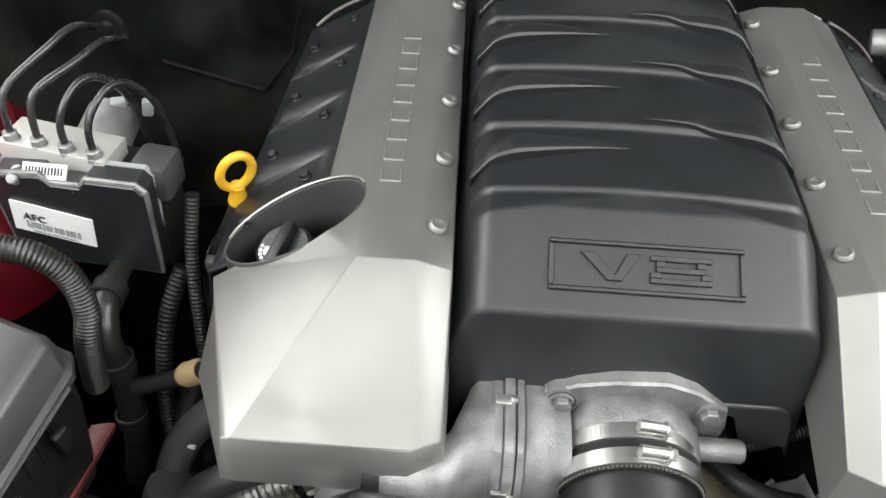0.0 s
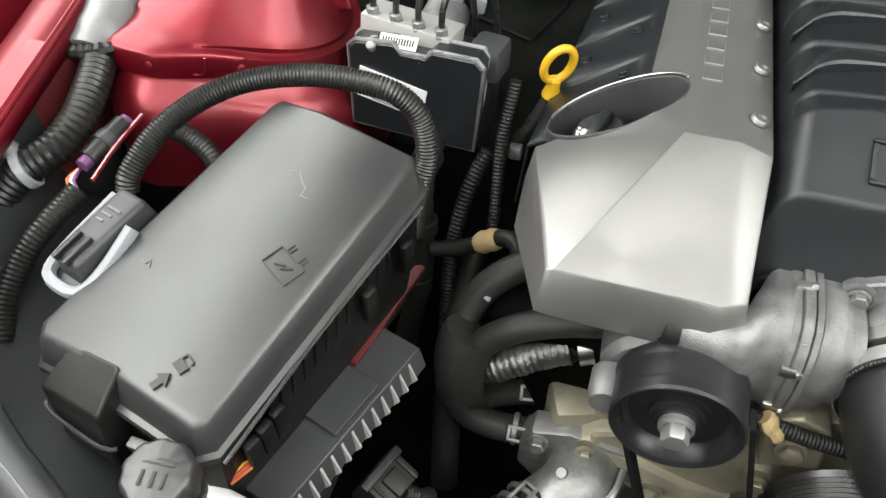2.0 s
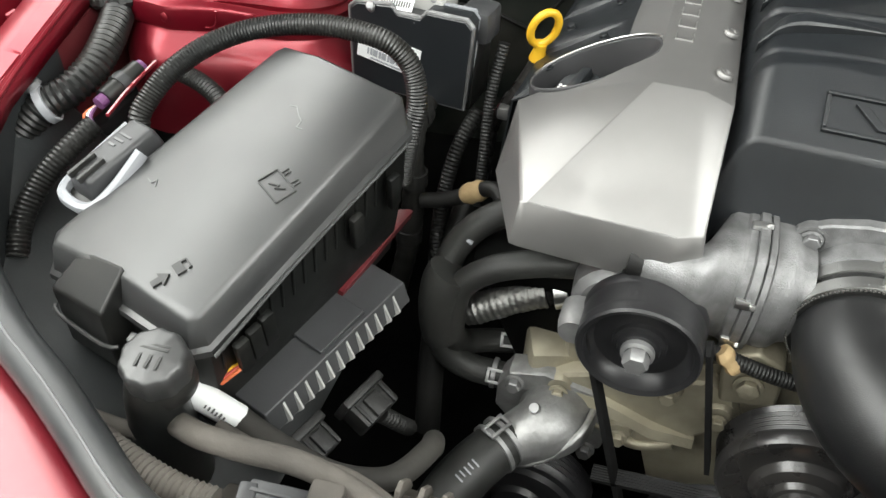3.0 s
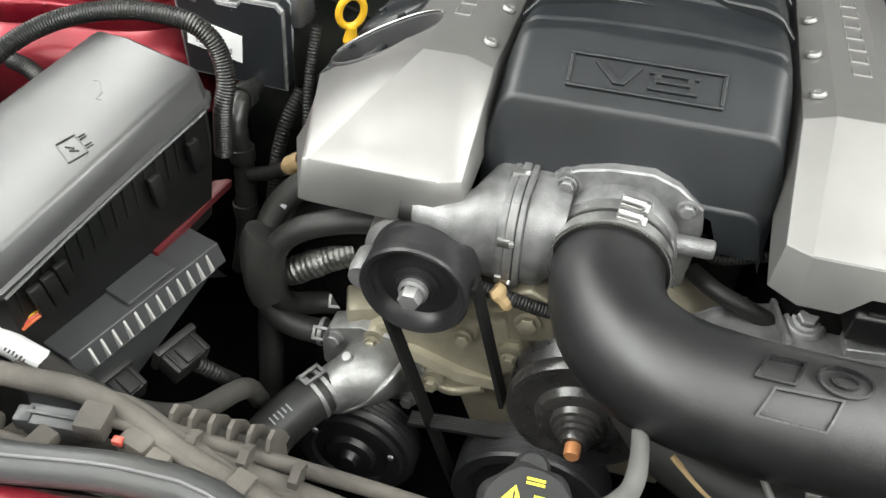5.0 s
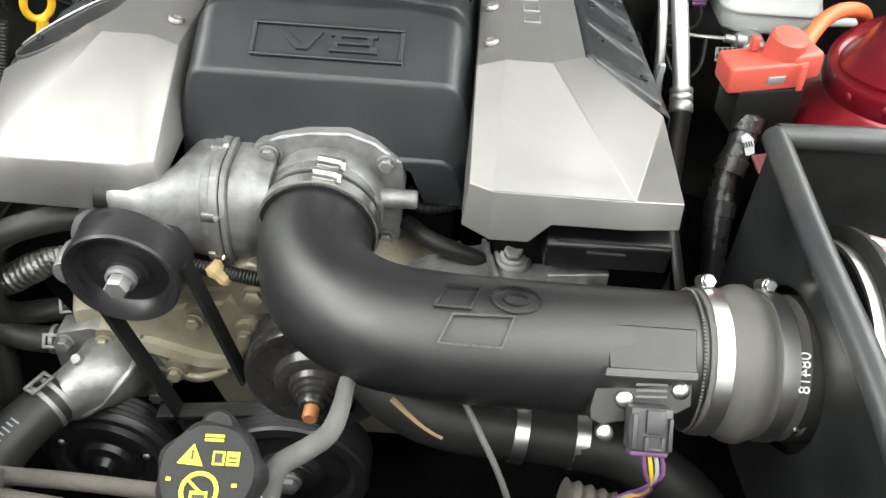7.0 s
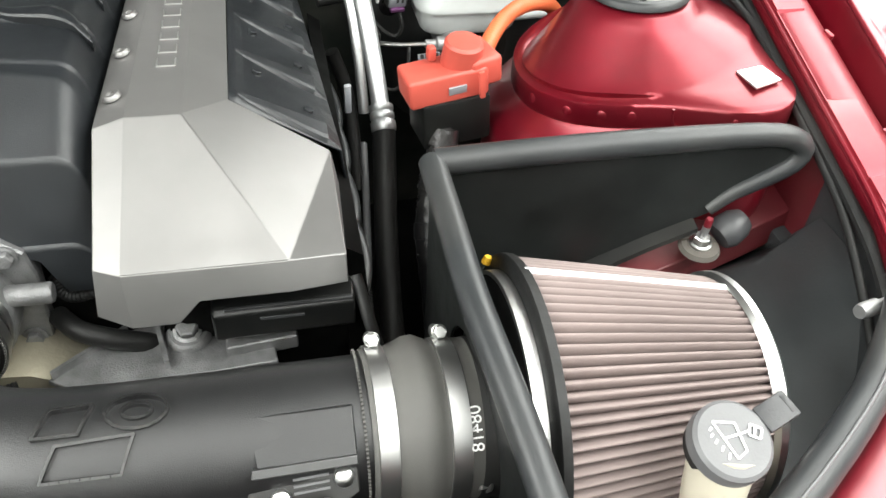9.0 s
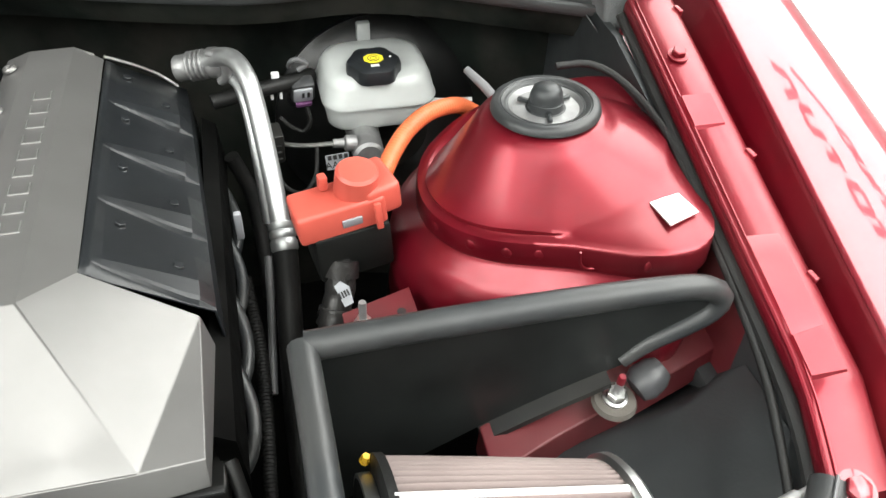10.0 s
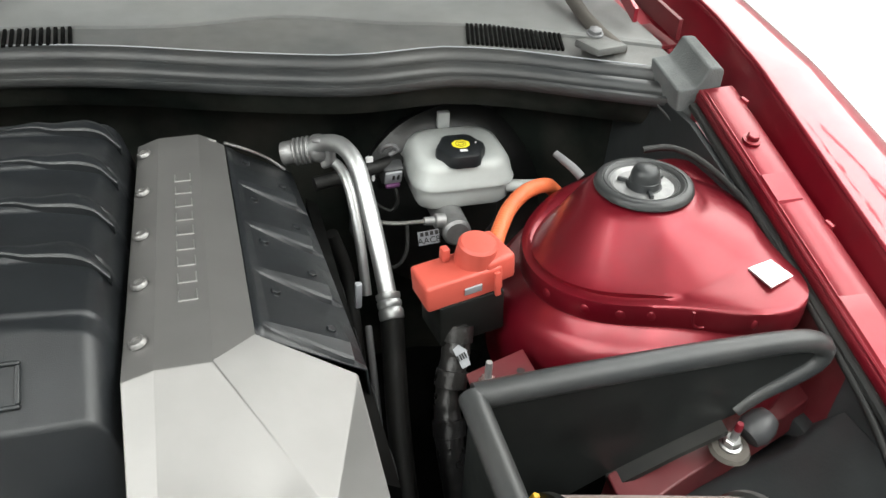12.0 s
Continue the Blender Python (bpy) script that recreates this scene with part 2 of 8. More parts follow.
def tube(points, radius, n=14, step=0.006, ribs=0.0, rib_depth=0.10, bm=None, cap=True, smooth=True, squash=1.0):
    """A round pipe along a smooth path. ribs: pitch of a corrugated loom; radius may be a list spread along it."""
    path = smooth_path(points, step) if smooth else [Vector(p) for p in points]
    if ribs:
        even, left = [path[0]], 0.0
        for a, b in zip(path, path[1:]):
            d = (b - a).length
            while left + d >= ribs / 4:
                k = (ribs / 4 - left) / d
                a = a.lerp(b, k)
                even.append(a)
                d = (b - a).length
                left = 0.0
            left += d
        path = even
    rings, up = [], Vector((0, 0, 1))
    t0 = (path[1] - path[0]).normalized()
    side = t0.cross(up)
    if side.length < 0.1:
        side = t0.cross(Vector((0, 1, 0)))
    side.normalize()
    for i, p in enumerate(path):
        t = (path[min(i + 1, len(path) - 1)] - path[max(i - 1, 0)]).normalized()
        side = (side - t * side.dot(t)).normalized()
        nrm = t.cross(side)
        if isinstance(radius, (list, tuple)):
            f = i / (len(path) - 1) * (len(radius) - 1)
            k = min(int(f), len(radius) - 2)
            r = radius[k] * (1 - (f - k)) + radius[k + 1] * (f - k)
        else:
            r = radius
        if ribs:
            r *= 1 - rib_depth * (0, 0.5, 1, 0.5)[i % 4]
        rings.append([p + (side * math.cos(a) + nrm * math.sin(a) * squash) * r for a in (2 * math.pi * j / n for j in range(n))])
    return loft(rings, bm, cap)


def lathe(profile, origin, axis=(0, 0, 1), n=32, bm=None, wobble=None):
    """A profile of (radius, height) turned round an axis; closes where the radius is 0."""
    bm = bm or bmesh.new()
    turn, o = basis(axis), Vector(origin)
    prev = None
    for r, h in profile:
        if r < 1e-6:
            row = [bm.verts.new(o + turn @ Vector((0, 0, h)))]
        else:
            row = []
            for k in range(n):
                a = 2 * math.pi * k / n
                rr = r * (wobble(a) if wobble else 1.0)
                row.append(bm.verts.new(o + turn @ Vector((rr * math.cos(a), rr * math.sin(a), h))))
        if prev:
            for k in range(n):
                j = (k + 1) % n
                if len(row) == 1 and len(prev) > 1:
                    bm.faces.new((prev[k], prev[j], row[0]))
                elif len(prev) == 1 and len(row) > 1:
                    bm.faces.new((prev[0], row[j], row[k]))
                elif len(row) > 1:
                    bm.faces.new((prev[k], prev[j], row[j], row[k]))
        prev = row
    return bm


def hex_bolt(origin, axis, r=0.006, h=0.006, flange=1.45, bm=None, hexagon=6):
    """A flanged bolt head."""
    bm = lathe([(0, 0), (r * flange, 0), (r * flange, h * 0.25), (r * 1.05, h * 0.34)], origin, axis, 18, bm)
    turn, o = basis(axis), Vector(origin)
    rings = []
    for s, z in ((1.05, 0.3), (1.05, 0.9), (0.9, 1.0)):
        rings.append([o + turn @ Vector((r * s * math.cos(a), r * s * math.sin(a), h * z)) for a in (2 * math.pi * k / hexagon for k in range(hexagon))])
    return loft(rings, bm)


def plate_on(o, ux, uy, poly, lift, bm=None, thick=0.0006):
    """A thin flat shape lying on a plane through o with axes ux, uy."""
    o, ux, uy = Vector(o), Vector(ux).normalized(), Vector(uy)
    n = ux.cross(uy).normalized()
    uy = n.cross(ux)
    return loft([[o + ux * u + uy * v + n * w for u, v in poly] for w in (lift - thick, lift)], bm)


def rect(u0, v0, u1, v1):
    return [(u0, v0), (u1, v0), (u1, v1), (u0, v1)]


def stroke(points, w):
    """The outline of a straight-sided stroke of width w between two points."""
    (a, b), (c, d) = points
    k = w / 2 / math.hypot(c - a, d - b)
    px, py = -(d - b) * k, (c - a) * k
    return [(a + px, b + py), (c + px, d + py), (c - px, d - py), (a - px, b - py)]


def ring_poly(r0, r1, n=24):
    """Short strips that make up a flat ring."""
    out = []
    for k in range(n):
        a, b = 2 * math.pi * k / n, 2 * math.pi * (k + 1) / n
        out.append([(r0 * math.cos(a), r0 * math.sin(a)), (r1 * math.cos(a), r1 * math.sin(a)),
                    (r1 * math.cos(b), r1 * math.sin(b)), (r0 * math.cos(b), r0 * math.sin(b))])
    return out


def words(text, height, o, ux, uy, lift=0.0006, depth=0.0006):
    """Flat lettering as a bmesh, centred on o."""
    cu = bpy.data.curves.new("words", "FONT")
    cu.body, cu.size, cu.extrude = text, height * 1.38, depth / 2
    cu.align_x, cu.align_y = "CENTER", "CENTER"
    tmp = new("words", cu)
    me = bpy.data.meshes.new_from_object(tmp.evaluated_get(bpy.context.evaluated_depsgraph_get()))
    bpy.data.objects.remove(tmp)
    bpy.data.curves.remove(cu)
    ux, uy = Vector(ux).normalized(), Vector(uy)
    n = ux.cross(uy).normalized()
    uy = n.cross(ux)
    bm = bmesh.new()
    bm.from_mesh(me)
    bpy.data.meshes.remove(me)
    turn = Matrix((ux, uy, n)).transposed().to_4x4()
    bmesh.ops.transform(bm, matrix=Matrix.Translation(Vector(o) + n * lift) @ turn, verts=bm.verts)
    return bm


def carve(ob, cutter_bm):
    """Cuts the shape of a closed mesh out of ob."""
    me = bpy.data.meshes.new("cutter")
    bmesh.ops.recalc_face_normals(cutter_bm, faces=cutter_bm.faces)
    cutter_bm.to_mesh(me)
    cutter_bm.free()
    cut = new("cutter", me)
    mod = ob.modifiers.new("cut", "BOOLEAN")
    mod.operation, mod.object, mod.solver = "DIFFERENCE", cut, "EXACT"
    done = bpy.data.meshes.new_from_object(ob.evaluated_get(bpy.context.evaluated_depsgraph_get()))
    ob.modifiers.clear()
    ob.data = done
    bpy.data.objects.remove(cut)
    for p in done.polygons:
        p.use_smooth = True
    done.set_sharp_from_angle(angle=radians(30))
    return ob


def band(c, axis, r, width, thick=0.0012, n=40, bm=None):
    """A flat hose band round an axis."""
    return lathe([(r, -width / 2), (r + thick, -width / 2 + 0.0004), (r + thick, width / 2 - 0.0004), (r, width / 2), (r - 0.001, width / 2), (r - 0.001, -width / 2), (r, -width / 2)], c, axis, n, bm)


def worm_clamp(name, c, axis, r, screw_dir, width=0.012, label="bright steel worm-drive hose clamp"):
    """A hose clamp with its screw housing."""
    root = thing(name, label, "hose clamp", c)
    part("band", band(c, axis, r, width), M_CHROME, root)
    ax, sd = Vector(axis).normalized(), Vector(screw_dir).normalized()
    sd = (sd - ax * sd.dot(ax)).normalized()
    tan = ax.cross(sd)
    o = Vector(c) + sd * (r + 0.005)
    bm = bmesh.new()
    for k in range(14):
        a = (k - 7) * 0.06 - 0.35
        q = Vector(c) + (sd * math.cos(a) + tan * math.sin(a)) * (r + 0.0016)
        t2 = tan * math.cos(a) - sd * math.sin(a)
        nn = sd * math.cos(a) + tan * math.sin(a)
        loft([[q + ax * (u * width * 0.26) + t2 * v + nn * w for u, v in ((-1, -0.0004), (1, -0.0004), (1, 0.0004), (-1, 0.0004))] for w in (-0.0008, -0.0002)], bm)
    part("thread", bm, M_CHROME, root)
    bm = bmesh.new()
    loft([[o + tan * u + (ax * math.cos(a) * 0.8 + sd * math.sin(a)) * 0.0050 for a in (2 * math.pi * k / 12 for k in range(12))] for u in (-0.010, 0.008)], bm)
    part("screw_housing", bm, M_CHROME, root)
    part("screw", hex_bolt(o + tan * 0.008, tan, 0.0046, 0.006, 1.2), M_CHROME, root)
    return root

# ---- the room round the car ----


def slab(name, c, size, material, label):
    return single(name, box(c, size, 0), material, label, name.split("_")[0], kind="structure")


slab("floor", (0, 0, -0.05), (14, 14, 0.1), M_FLOOR, "pale glossy floor of the showroom")
slab("wall_north", (0, 7.05, 1.6), (14, 0.1, 3.2), M_WALL, "plain white wall")
slab("wall_south", (0, -7.05, 1.6), (14, 0.1, 3.2), M_WALL, "plain white wall")
slab("wall_east", (7.05, 0, 1.6), (0.1, 14, 3.2), M_WALL, "plain white wall")
slab("wall_west", (-7.05, 0, 1.6), (0.1, 14, 3.2), M_WALL, "plain white wall")
slab("ceiling", (0, 0, 3.25), (14.2, 14.2, 0.1), M_WALL, "plain white ceiling")
# unseen rim, back and hangers, added to hold the overhead light and letters beside the car
panel = thing("added_panel_rim", "added white rim, back and hangers round the overhead light, unseen", "ceiling light", (2.8, 0.8, 3.2), kind="structure")
for c, size in (((1.17, 0.8, 2.965), (0.05, 6.14, 0.07)), ((4.43, 0.8, 2.965), (0.05, 6.14, 0.07)), ((2.8, -2.245, 2.965), (3.21, 0.05, 0.07)), ((2.8, 3.845, 2.965), (3.21, 0.05, 0.07))):
    part("rim", box(c, size, 0.004), M_WALL, panel)
for x in (1.17, 4.43):
    for y in (-2.0, 3.6):
        part("hanger", tube([(x, y, 2.995), (x, y, 3.2)], 0.006, 8, 0.1), M_CAST, panel)
part("back", box((2.8, 0.8, 2.992), (3.2, 6.0, 0.012), 0.002), M_WALL, panel)

# dark lettering across the lit ceiling panel, as plain bars; it shows in the fender's gloss
sign = thing("ceiling_lettering", "two rows of dark letter bars across the lit ceiling panel", "sign", (2.4, 0.6, 2.93), kind="structure")


def letter(x, y, tall, wide, bars):
    """One letter of plain bars on the ceiling panel; tall runs across the car, wide along it."""
    bm = bmesh.new()
    for a, b in bars:
        (u0, v0), (u1, v1) = a, b
        d = Vector((u1 - u0, v1 - v0)).normalized()
        e = Vector((-d.y, d.x)) * 0.022
        pts = [(u0 * tall + e.x, v0 * wide + e.y), (u1 * tall + e.x, v1 * wide + e.y), (u1 * tall - e.x, v1 * wide - e.y), (u0 * tall - e.x, v0 * wide - e.y)]
        loft([[(x + u, y - v, z) for u, v in pts] for z in (2.928, 2.936)], bm)
    part("letter", bm, M_INK, sign)


ARCH = [((-0.5, -0.5), (0.5, -0.3)), ((0.5, -0.3), (0.5, 0.3)), ((0.5, 0.3), (-0.5, 0.5))]
CUP = [((0.5, -0.4), (-0.4, -0.45)), ((-0.4, -0.45), (-0.5, 0.3)), ((-0.5, 0.3), (0.5, 0.45))]
TEE = [((-0.5, 0.0), (0.5, 0.0)), ((0.3, -0.4), (0.3, 0.4))]
LOOP = [((-0.5, -0.4), (0.5, -0.4)), ((0.5, -0.4), (0.5, 0.4)), ((0.5, 0.4), (-0.5, 0.4)), ((-0.5, 0.4), (-0.5, -0.4))]
for x, y, bars in ((2.02, 1.09, ARCH), (2.11, 0.93, CUP), (2.16, 0.78, TEE), (2.23, 0.62, LOOP), (2.27, 0.49, TEE), (2.30, 0.34, CUP), (2.33, 0.18, ARCH)):
    letter(x, y, 0.15, 0.13, bars)
for k in range(8):
    letter(2.25 + 0.038 * k, 1.185 - 0.020 * k, 0.05, 0.024, [((-0.5, -0.5), (0.5, 0.5))] if k % 2 else [((-0.5, 0.5), (0.5, -0.5))])
for x, y, bars in ((2.58, 0.95, LOOP), (2.61, 0.83, CUP), (2.63, 0.70, ARCH), (2.65, 0.57, LOOP), (2.67, 0.44, TEE), (2.69, 0.30, LOOP)):
    letter(x, y, 0.14, 0.10, bars)
single("open_hood", loft([[(-0.76, y, z), (0.76, y, z), (0.76, y + 0.03, z + 0.03), (-0.76, y + 0.03, z + 0.03)] for y, z in ((0.60, 1.05), (0.45, 1.38), (0.28, 1.70), (0.10, 1.98))]),
       M_HOODLINER, "raised hood with a black insulation liner", "hood", kind="structure")

# ---- the car's body round the bay ----


def rail_z(y):
    return 0.918 + 0.24 * y - 0.10 * max(0.0, y - 0.24)


def fender(side, name):
    root = thing(name, "dark red metallic front fender with a stepped inner flange", "fender", (side * 0.8, 0, 0.6), kind="structure")
    prof = [(0.708, -0.016), (0.709, -0.004), (0.713, 0.001), (0.751, 0.003), (0.756, -0.001), (0.757, -0.046), (0.768, -0.052), (0.771, -0.040), (0.7745, -0.037), (0.7765, -0.014), (0.7790, -0.012), (0.7815, 0.009), (0.784, 0.0140),
            (0.788, 0.0155), (0.795, 0.0163), (0.803, 0.0172), (0.811, 0.0179), (0.819, 0.0183), (0.827, 0.0184), (0.835, 0.0180), (0.843, 0.0171), (0.851, 0.0154), (0.859, 0.0126), (0.866, 0.0087), (0.873, 0.0025), (0.880, -0.008), (0.887, -0.03), (0.893, -0.07), (0.901, -0.20), (0.910, -0.50), (0.910, -0.72)]
    ys = sorted([-0.30 + 0.05 * k for k in range(23)] + [0.2245, 0.2255, -0.2555, -0.2565, -0.18, -0.225])
    rings = []
    for y in ys:
        ring = []
        for x, z in prof:
            k = max(0.0, min(1.0, (0.778 - x) / 0.02))
            pull = max(0.0, -0.18 - y) * 0.22 * k
            out = max(0.0, min(1.0, (x - 0.79) / 0.07))
            lean = 0.06 * (y + 0.06) * k + (0.09 * (min(y, 0.35) - 0.01) * (1 - out) + 0.018 * out) * (1 - k)
            if x < 0.757 and y > 0.225:
                z = min(z, -0.028) - 0.01
            if x < 0.757 and y < -0.256:
                z = min(z, -0.020) - 0.012
            ring.append((side * (x - pull + lean), y, rail_z(y) + z))
        rings.append(ring)
    split = next(k for k, q in enumerate(prof) if q[0] == 0.784)
    part("panel", loft([r[split:] for r in rings], cap=False, closed=False), M_RED, root, angle=50, solid=-0.0012 * side)
    part("inner_flange", loft([r[:split + 1] for r in rings], cap=False, closed=False), M_RED_TOWER, root, "satin red inner flange", angle=50, solid=-0.0012 * side)
    def flange_at(x, y):
        return side * (x + 0.06 * (y + 0.06) - 0.22 * max(0.0, -0.18 - y))
    tilt = math.degrees(math.atan(0.24))
    for y0, y1, h in ((0.091, 0.052, 0.0016), (-0.057, -0.142, 0.0008), (-0.142, -0.177, 0.0018)):
        rows = []
        for k in range(7):
            y = y0 + (y1 - y0) * k / 6
            lift = h if 0 < k < 6 else -0.001
            if k in (1, 5):
                y = y0 + (y1 - y0) * (0.05 if k == 1 else 0.95)
            rows.append([(flange_at(x, y), y, rail_z(y) + 0.0024 + (lift if 0 < q < 3 else -0.002)) for q, x in enumerate((0.7145, 0.7165, 0.7440, 0.7460))])
        part("raised_pad", loft(rows, cap=False, closed=False), M_RED_TOWER, root, angle=25)
    part("flange_lip", tube([(flange_at(0.7105, y), y, rail_z(y) + 0.0014) for y in (-0.25, -0.21, -0.16, -0.06, 0.04, 0.12, 0.222)], 0.0021, 8, 0.03), M_RED_TOWER, root)
    part("flange_bead", tube([(flange_at(0.7165, y), y, rail_z(y) + 0.0020) for y in (-0.245, -0.21, -0.16, -0.06, 0.04, 0.12, 0.218)], 0.0010, 6, 0.03), M_RED_TOWER, root)
    part("flange_bolt", hex_bolt((flange_at(0.731, 0.138), 0.138, rail_z(0.138) + 0.003), (0, -0.23, 1), 0.0062, 0.008, 1.55), M_RED_TOWER, root, "red-painted hex bolt")
    for y in (0.020, -0.10, 0.20):
        part("spring_clip", box((flange_at(0.754, y), y, rail_z(y) + 0.001), (0.005, 0.010, 0.007), 0.001, (tilt, 0, 20 * side)), M_RED_TOWER, root)
    return root


fender(1, "fender_1")
fender(-1, "fender_2")


def shock_tower(side, name):
    root = thing(name, "dark red painted shock tower with a flat round top", "shock tower", (side * 0.607, 0.105, 0.6), kind="structure")
    tilt = (side * -0.03, 0.01, 1)
    top = Vector((side * 0.607, 0.105, 0.934))
    turn = basis(tilt)
    n = 120
    rim = [(-180, 0.108, 0.858), (-161, 0.108, 0.861), (-138, 0.110, 0.869), (-117, 0.112, 0.877), (-103, 0.120, 0.886), (-91, 0.136, 0.894), (-76, 0.166, 0.8985), (-60, 0.184, 0.900), (-50, 0.156, 0.902), (-38, 0.132, 0.905), (-18, 0.110, 0.909), (0, 0.105, 0.910), (20, 0.112, 0.910), (40, 0.132, 0.908), (60, 0.128, 0.895), (90, 0.116, 0.878), (130, 0.110, 0.864), (180, 0.108, 0.858)]

    def deck_edge(a):
        """The rim of the deck round the cone, with how far it reaches outboard."""
        deg = (math.degrees(a) + 180) % 360 - 180
        r = z = 0.0
        for d in (-6, -3, 0, 3, 6):
            e = (deg + d + 180) % 360 - 180
            k = max(j for j in range(len(rim) - 1) if rim[j][0] <= e + 1e-9)
            f = (e - rim[k][0]) / (rim[k + 1][0] - rim[k][0])
            r += (rim[k][1] * (1 - f) + rim[k + 1][1] * f) / 5
            z += (rim[k][2] * (1 - f) + rim[k + 1][2] * f) / 5
        c, s = math.cos(a), math.sin(a)
        if side < 0:
            r = min(0.9 * r, 0.071 / max(0.1, c), 0.141 / max(0.1, -s))
        w = max(0.0, min(1.0, (0.607 + r * c - 0.655) / 0.05))
        return Vector((side * (0.607 + r * c), 0.105 + r * s, z)), Vector((side * c, s, 0)), w
    angles = [2 * math.pi * k / n for k in range(n)]
    rings = [[top + turn @ Vector((r * math.cos(a) * side, r * math.sin(a), h)) for a in angles] for r, h in ((0.020, 0.0), (0.046, -0.0005), (0.053, -0.003), (0.0585, -0.0085))]
    for f in (0.14, 0.30, 0.46, 0.62, 0.76, 0.87, 0.94, 1.0):
        ring = []
        for a, q in zip(angles, rings[3]):
            p, o, w = deck_edge(a)
            edge = (p - Vector((side * 0.607, 0.105, p.z))).length
            inner = min(edge - 0.005, 0.1035 - 0.0015 * math.cos(a) - 0.013 * math.sin(a))
            base = Vector((side * 0.607, 0.105, 0.8890 + 0.0255 * math.cos(a) - 0.0085 * math.sin(a))) + o * inner
            ring.append(Vector((q.x + (base.x - q.x) * f, q.y + (base.y - q.y) * f, base.z + (q.z - base.z) * (1 - f) ** 1.08)))
        rings.append(ring)
    for f in (0.12, 0.45, 1.0):
        rings.append([q.lerp(p - o * 0.006 + Vector((0, 0, 0.0022)), f) for q, (p, o, w) in zip(rings[11], map(deck_edge, angles))])
    for off, dz in ((-0.003, 0.0012), (0.0, 0.0), (0.0018, -0.001), (0.0026, -0.004), (0.0028, -0.022), (0.0012, -0.0245)):
        rings.append([p + o * off * (1 - w) + Vector((0, 0, dz)) for p, o, w in map(deck_edge, angles)])
    part("body", loft(rings, cap=False), M_RED_TOWER, root, angle=42)
    rings = []
    for off, dz in ((0.0012, -0.0245), (0.003, -0.028), (0.014, -0.036), (0.026, -0.050), (0.031, -0.075), (0.026, -0.105), (0.030, -0.125)):
        rings.append([p + o * off * (1 - w) - o * 0.008 * w + Vector((0, 0, dz + 0.0015 * math.sin(3 * a + 1) * min(1, -dz * 12 - 0.3))) for a, (p, o, w) in ((a, deck_edge(a)) for a in angles)])
    part("skirt", loft(rings, cap=False), M_RED_TOWER, root, angle=60)
    # below the paint, dirt and the bay's shade share one near-black
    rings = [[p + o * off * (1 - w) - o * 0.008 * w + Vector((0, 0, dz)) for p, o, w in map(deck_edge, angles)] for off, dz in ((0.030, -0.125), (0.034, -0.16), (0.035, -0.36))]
    part("lower_skirt", loft(rings, cap=False), M_DEEPSHADE, root, "lower skirt, dirt and deep shade in one near-black", angle=60)
    cap = part("mount_cap", lathe([(0, 0.001), (0.016, 0.001), (0.029, 0.001), (0.0325, 0.0055), (0.0345, 0.006), (0.0355, 0.0075), (0.0385, 0.0085), (0.0395, 0.0078), (0.0405, 0.0088), (0.0445, 0.0086), (0.0470, 0.0065), (0.0482, 0.002), (0.0465, 0.0005), (0.0448, 0.0), (0.0445, -0.002), (0.0462, -0.003), (0.0455, -0.006), (0.042, -0.006)], top, tilt, 56), M_SEAL, root, "black rubber strut mount cap")
    part("knob", lathe([(0, 0.0235), (0.0085, 0.0232), (0.0120, 0.0210), (0.0140, 0.016), (0.0148, 0.010), (0.0154, 0.0095), (0.0158, 0.003), (0.019, 0.0015)], top, tilt, 32), M_SEAL, cap)
    part("dish", lathe([(0.0175, 0.0024), (0.0290, 0.0022), (0.0325, 0.0058)], top, tilt, 40), M_CAST, cap, "bare metal dish")
    for k in range(3):
        a = math.radians(20 + 120 * k)
        part("dish_rib", box(top + turn @ Vector((0.021 * math.cos(a), 0.021 * math.sin(a), 0.0042)), (0.010, 0.004, 0.004), 0.001, (0, 0, math.degrees(a))), M_SEAL, cap)
    for deg in (-161, -138, -121, -108, -78):
        p, o, w = deck_edge(math.radians(deg))
        part("rivet", lathe([(0, 0.0012), (0.0034, 0.0010), (0.0050, 0)], p + o * 0.0028 * (1 - w) + Vector((0, 0, -0.0115)), o + Vector((0, 0, 0.1)), 12), M_RED_TOWER, root)
    p, o, w = deck_edge(math.radians(-91))
    t = Vector((-o.y, o.x, 0))
    part("notch_bead", tube([p + o * 0.003 + t * u + Vector((0, 0, v)) for u, v in ((-0.012, -0.001), (-0.011, -0.012), (-0.006, -0.0185), (0, -0.020), (0.006, -0.0185), (0.011, -0.012), (0.012, -0.001))], 0.0012, 6, 0.004), M_RED_TOWER, root)
    return root


shock_tower(1, "shock_tower_1")
left_tower = shock_tower(-1, "shock_tower_2")
part("brace_tab", loft([[(-0.540 + b, 0.118 + c * 0.6, z) for b, c in ((-0.012, -0.010), (0.010 + 0.3 * max(0, 0.93 - z), -0.002), (0.012 + 0.3 * max(0, 0.93 - z), 0.003), (-0.011, -0.005))] for z in (0.880, 0.905, 0.93, 0.965, 1.01)]), M_RED, left_tower, "red upright brace tab", bev=0.001)

# firewall, cowl and their seal
fw = [(-0.75, 0.375), (-0.45, 0.42), (-0.15, 0.466), (0.0, 0.470), (0.114, 0.451), (0.237, 0.412), (0.361, 0.381), (0.429, 0.382), (0.488, 0.386), (0.562, 0.364), (0.622, 0.333), (0.71, 0.288), (0.75, 0.266)]
fw = smooth_path([(x, y, 0) for x, y in fw], 0.03)


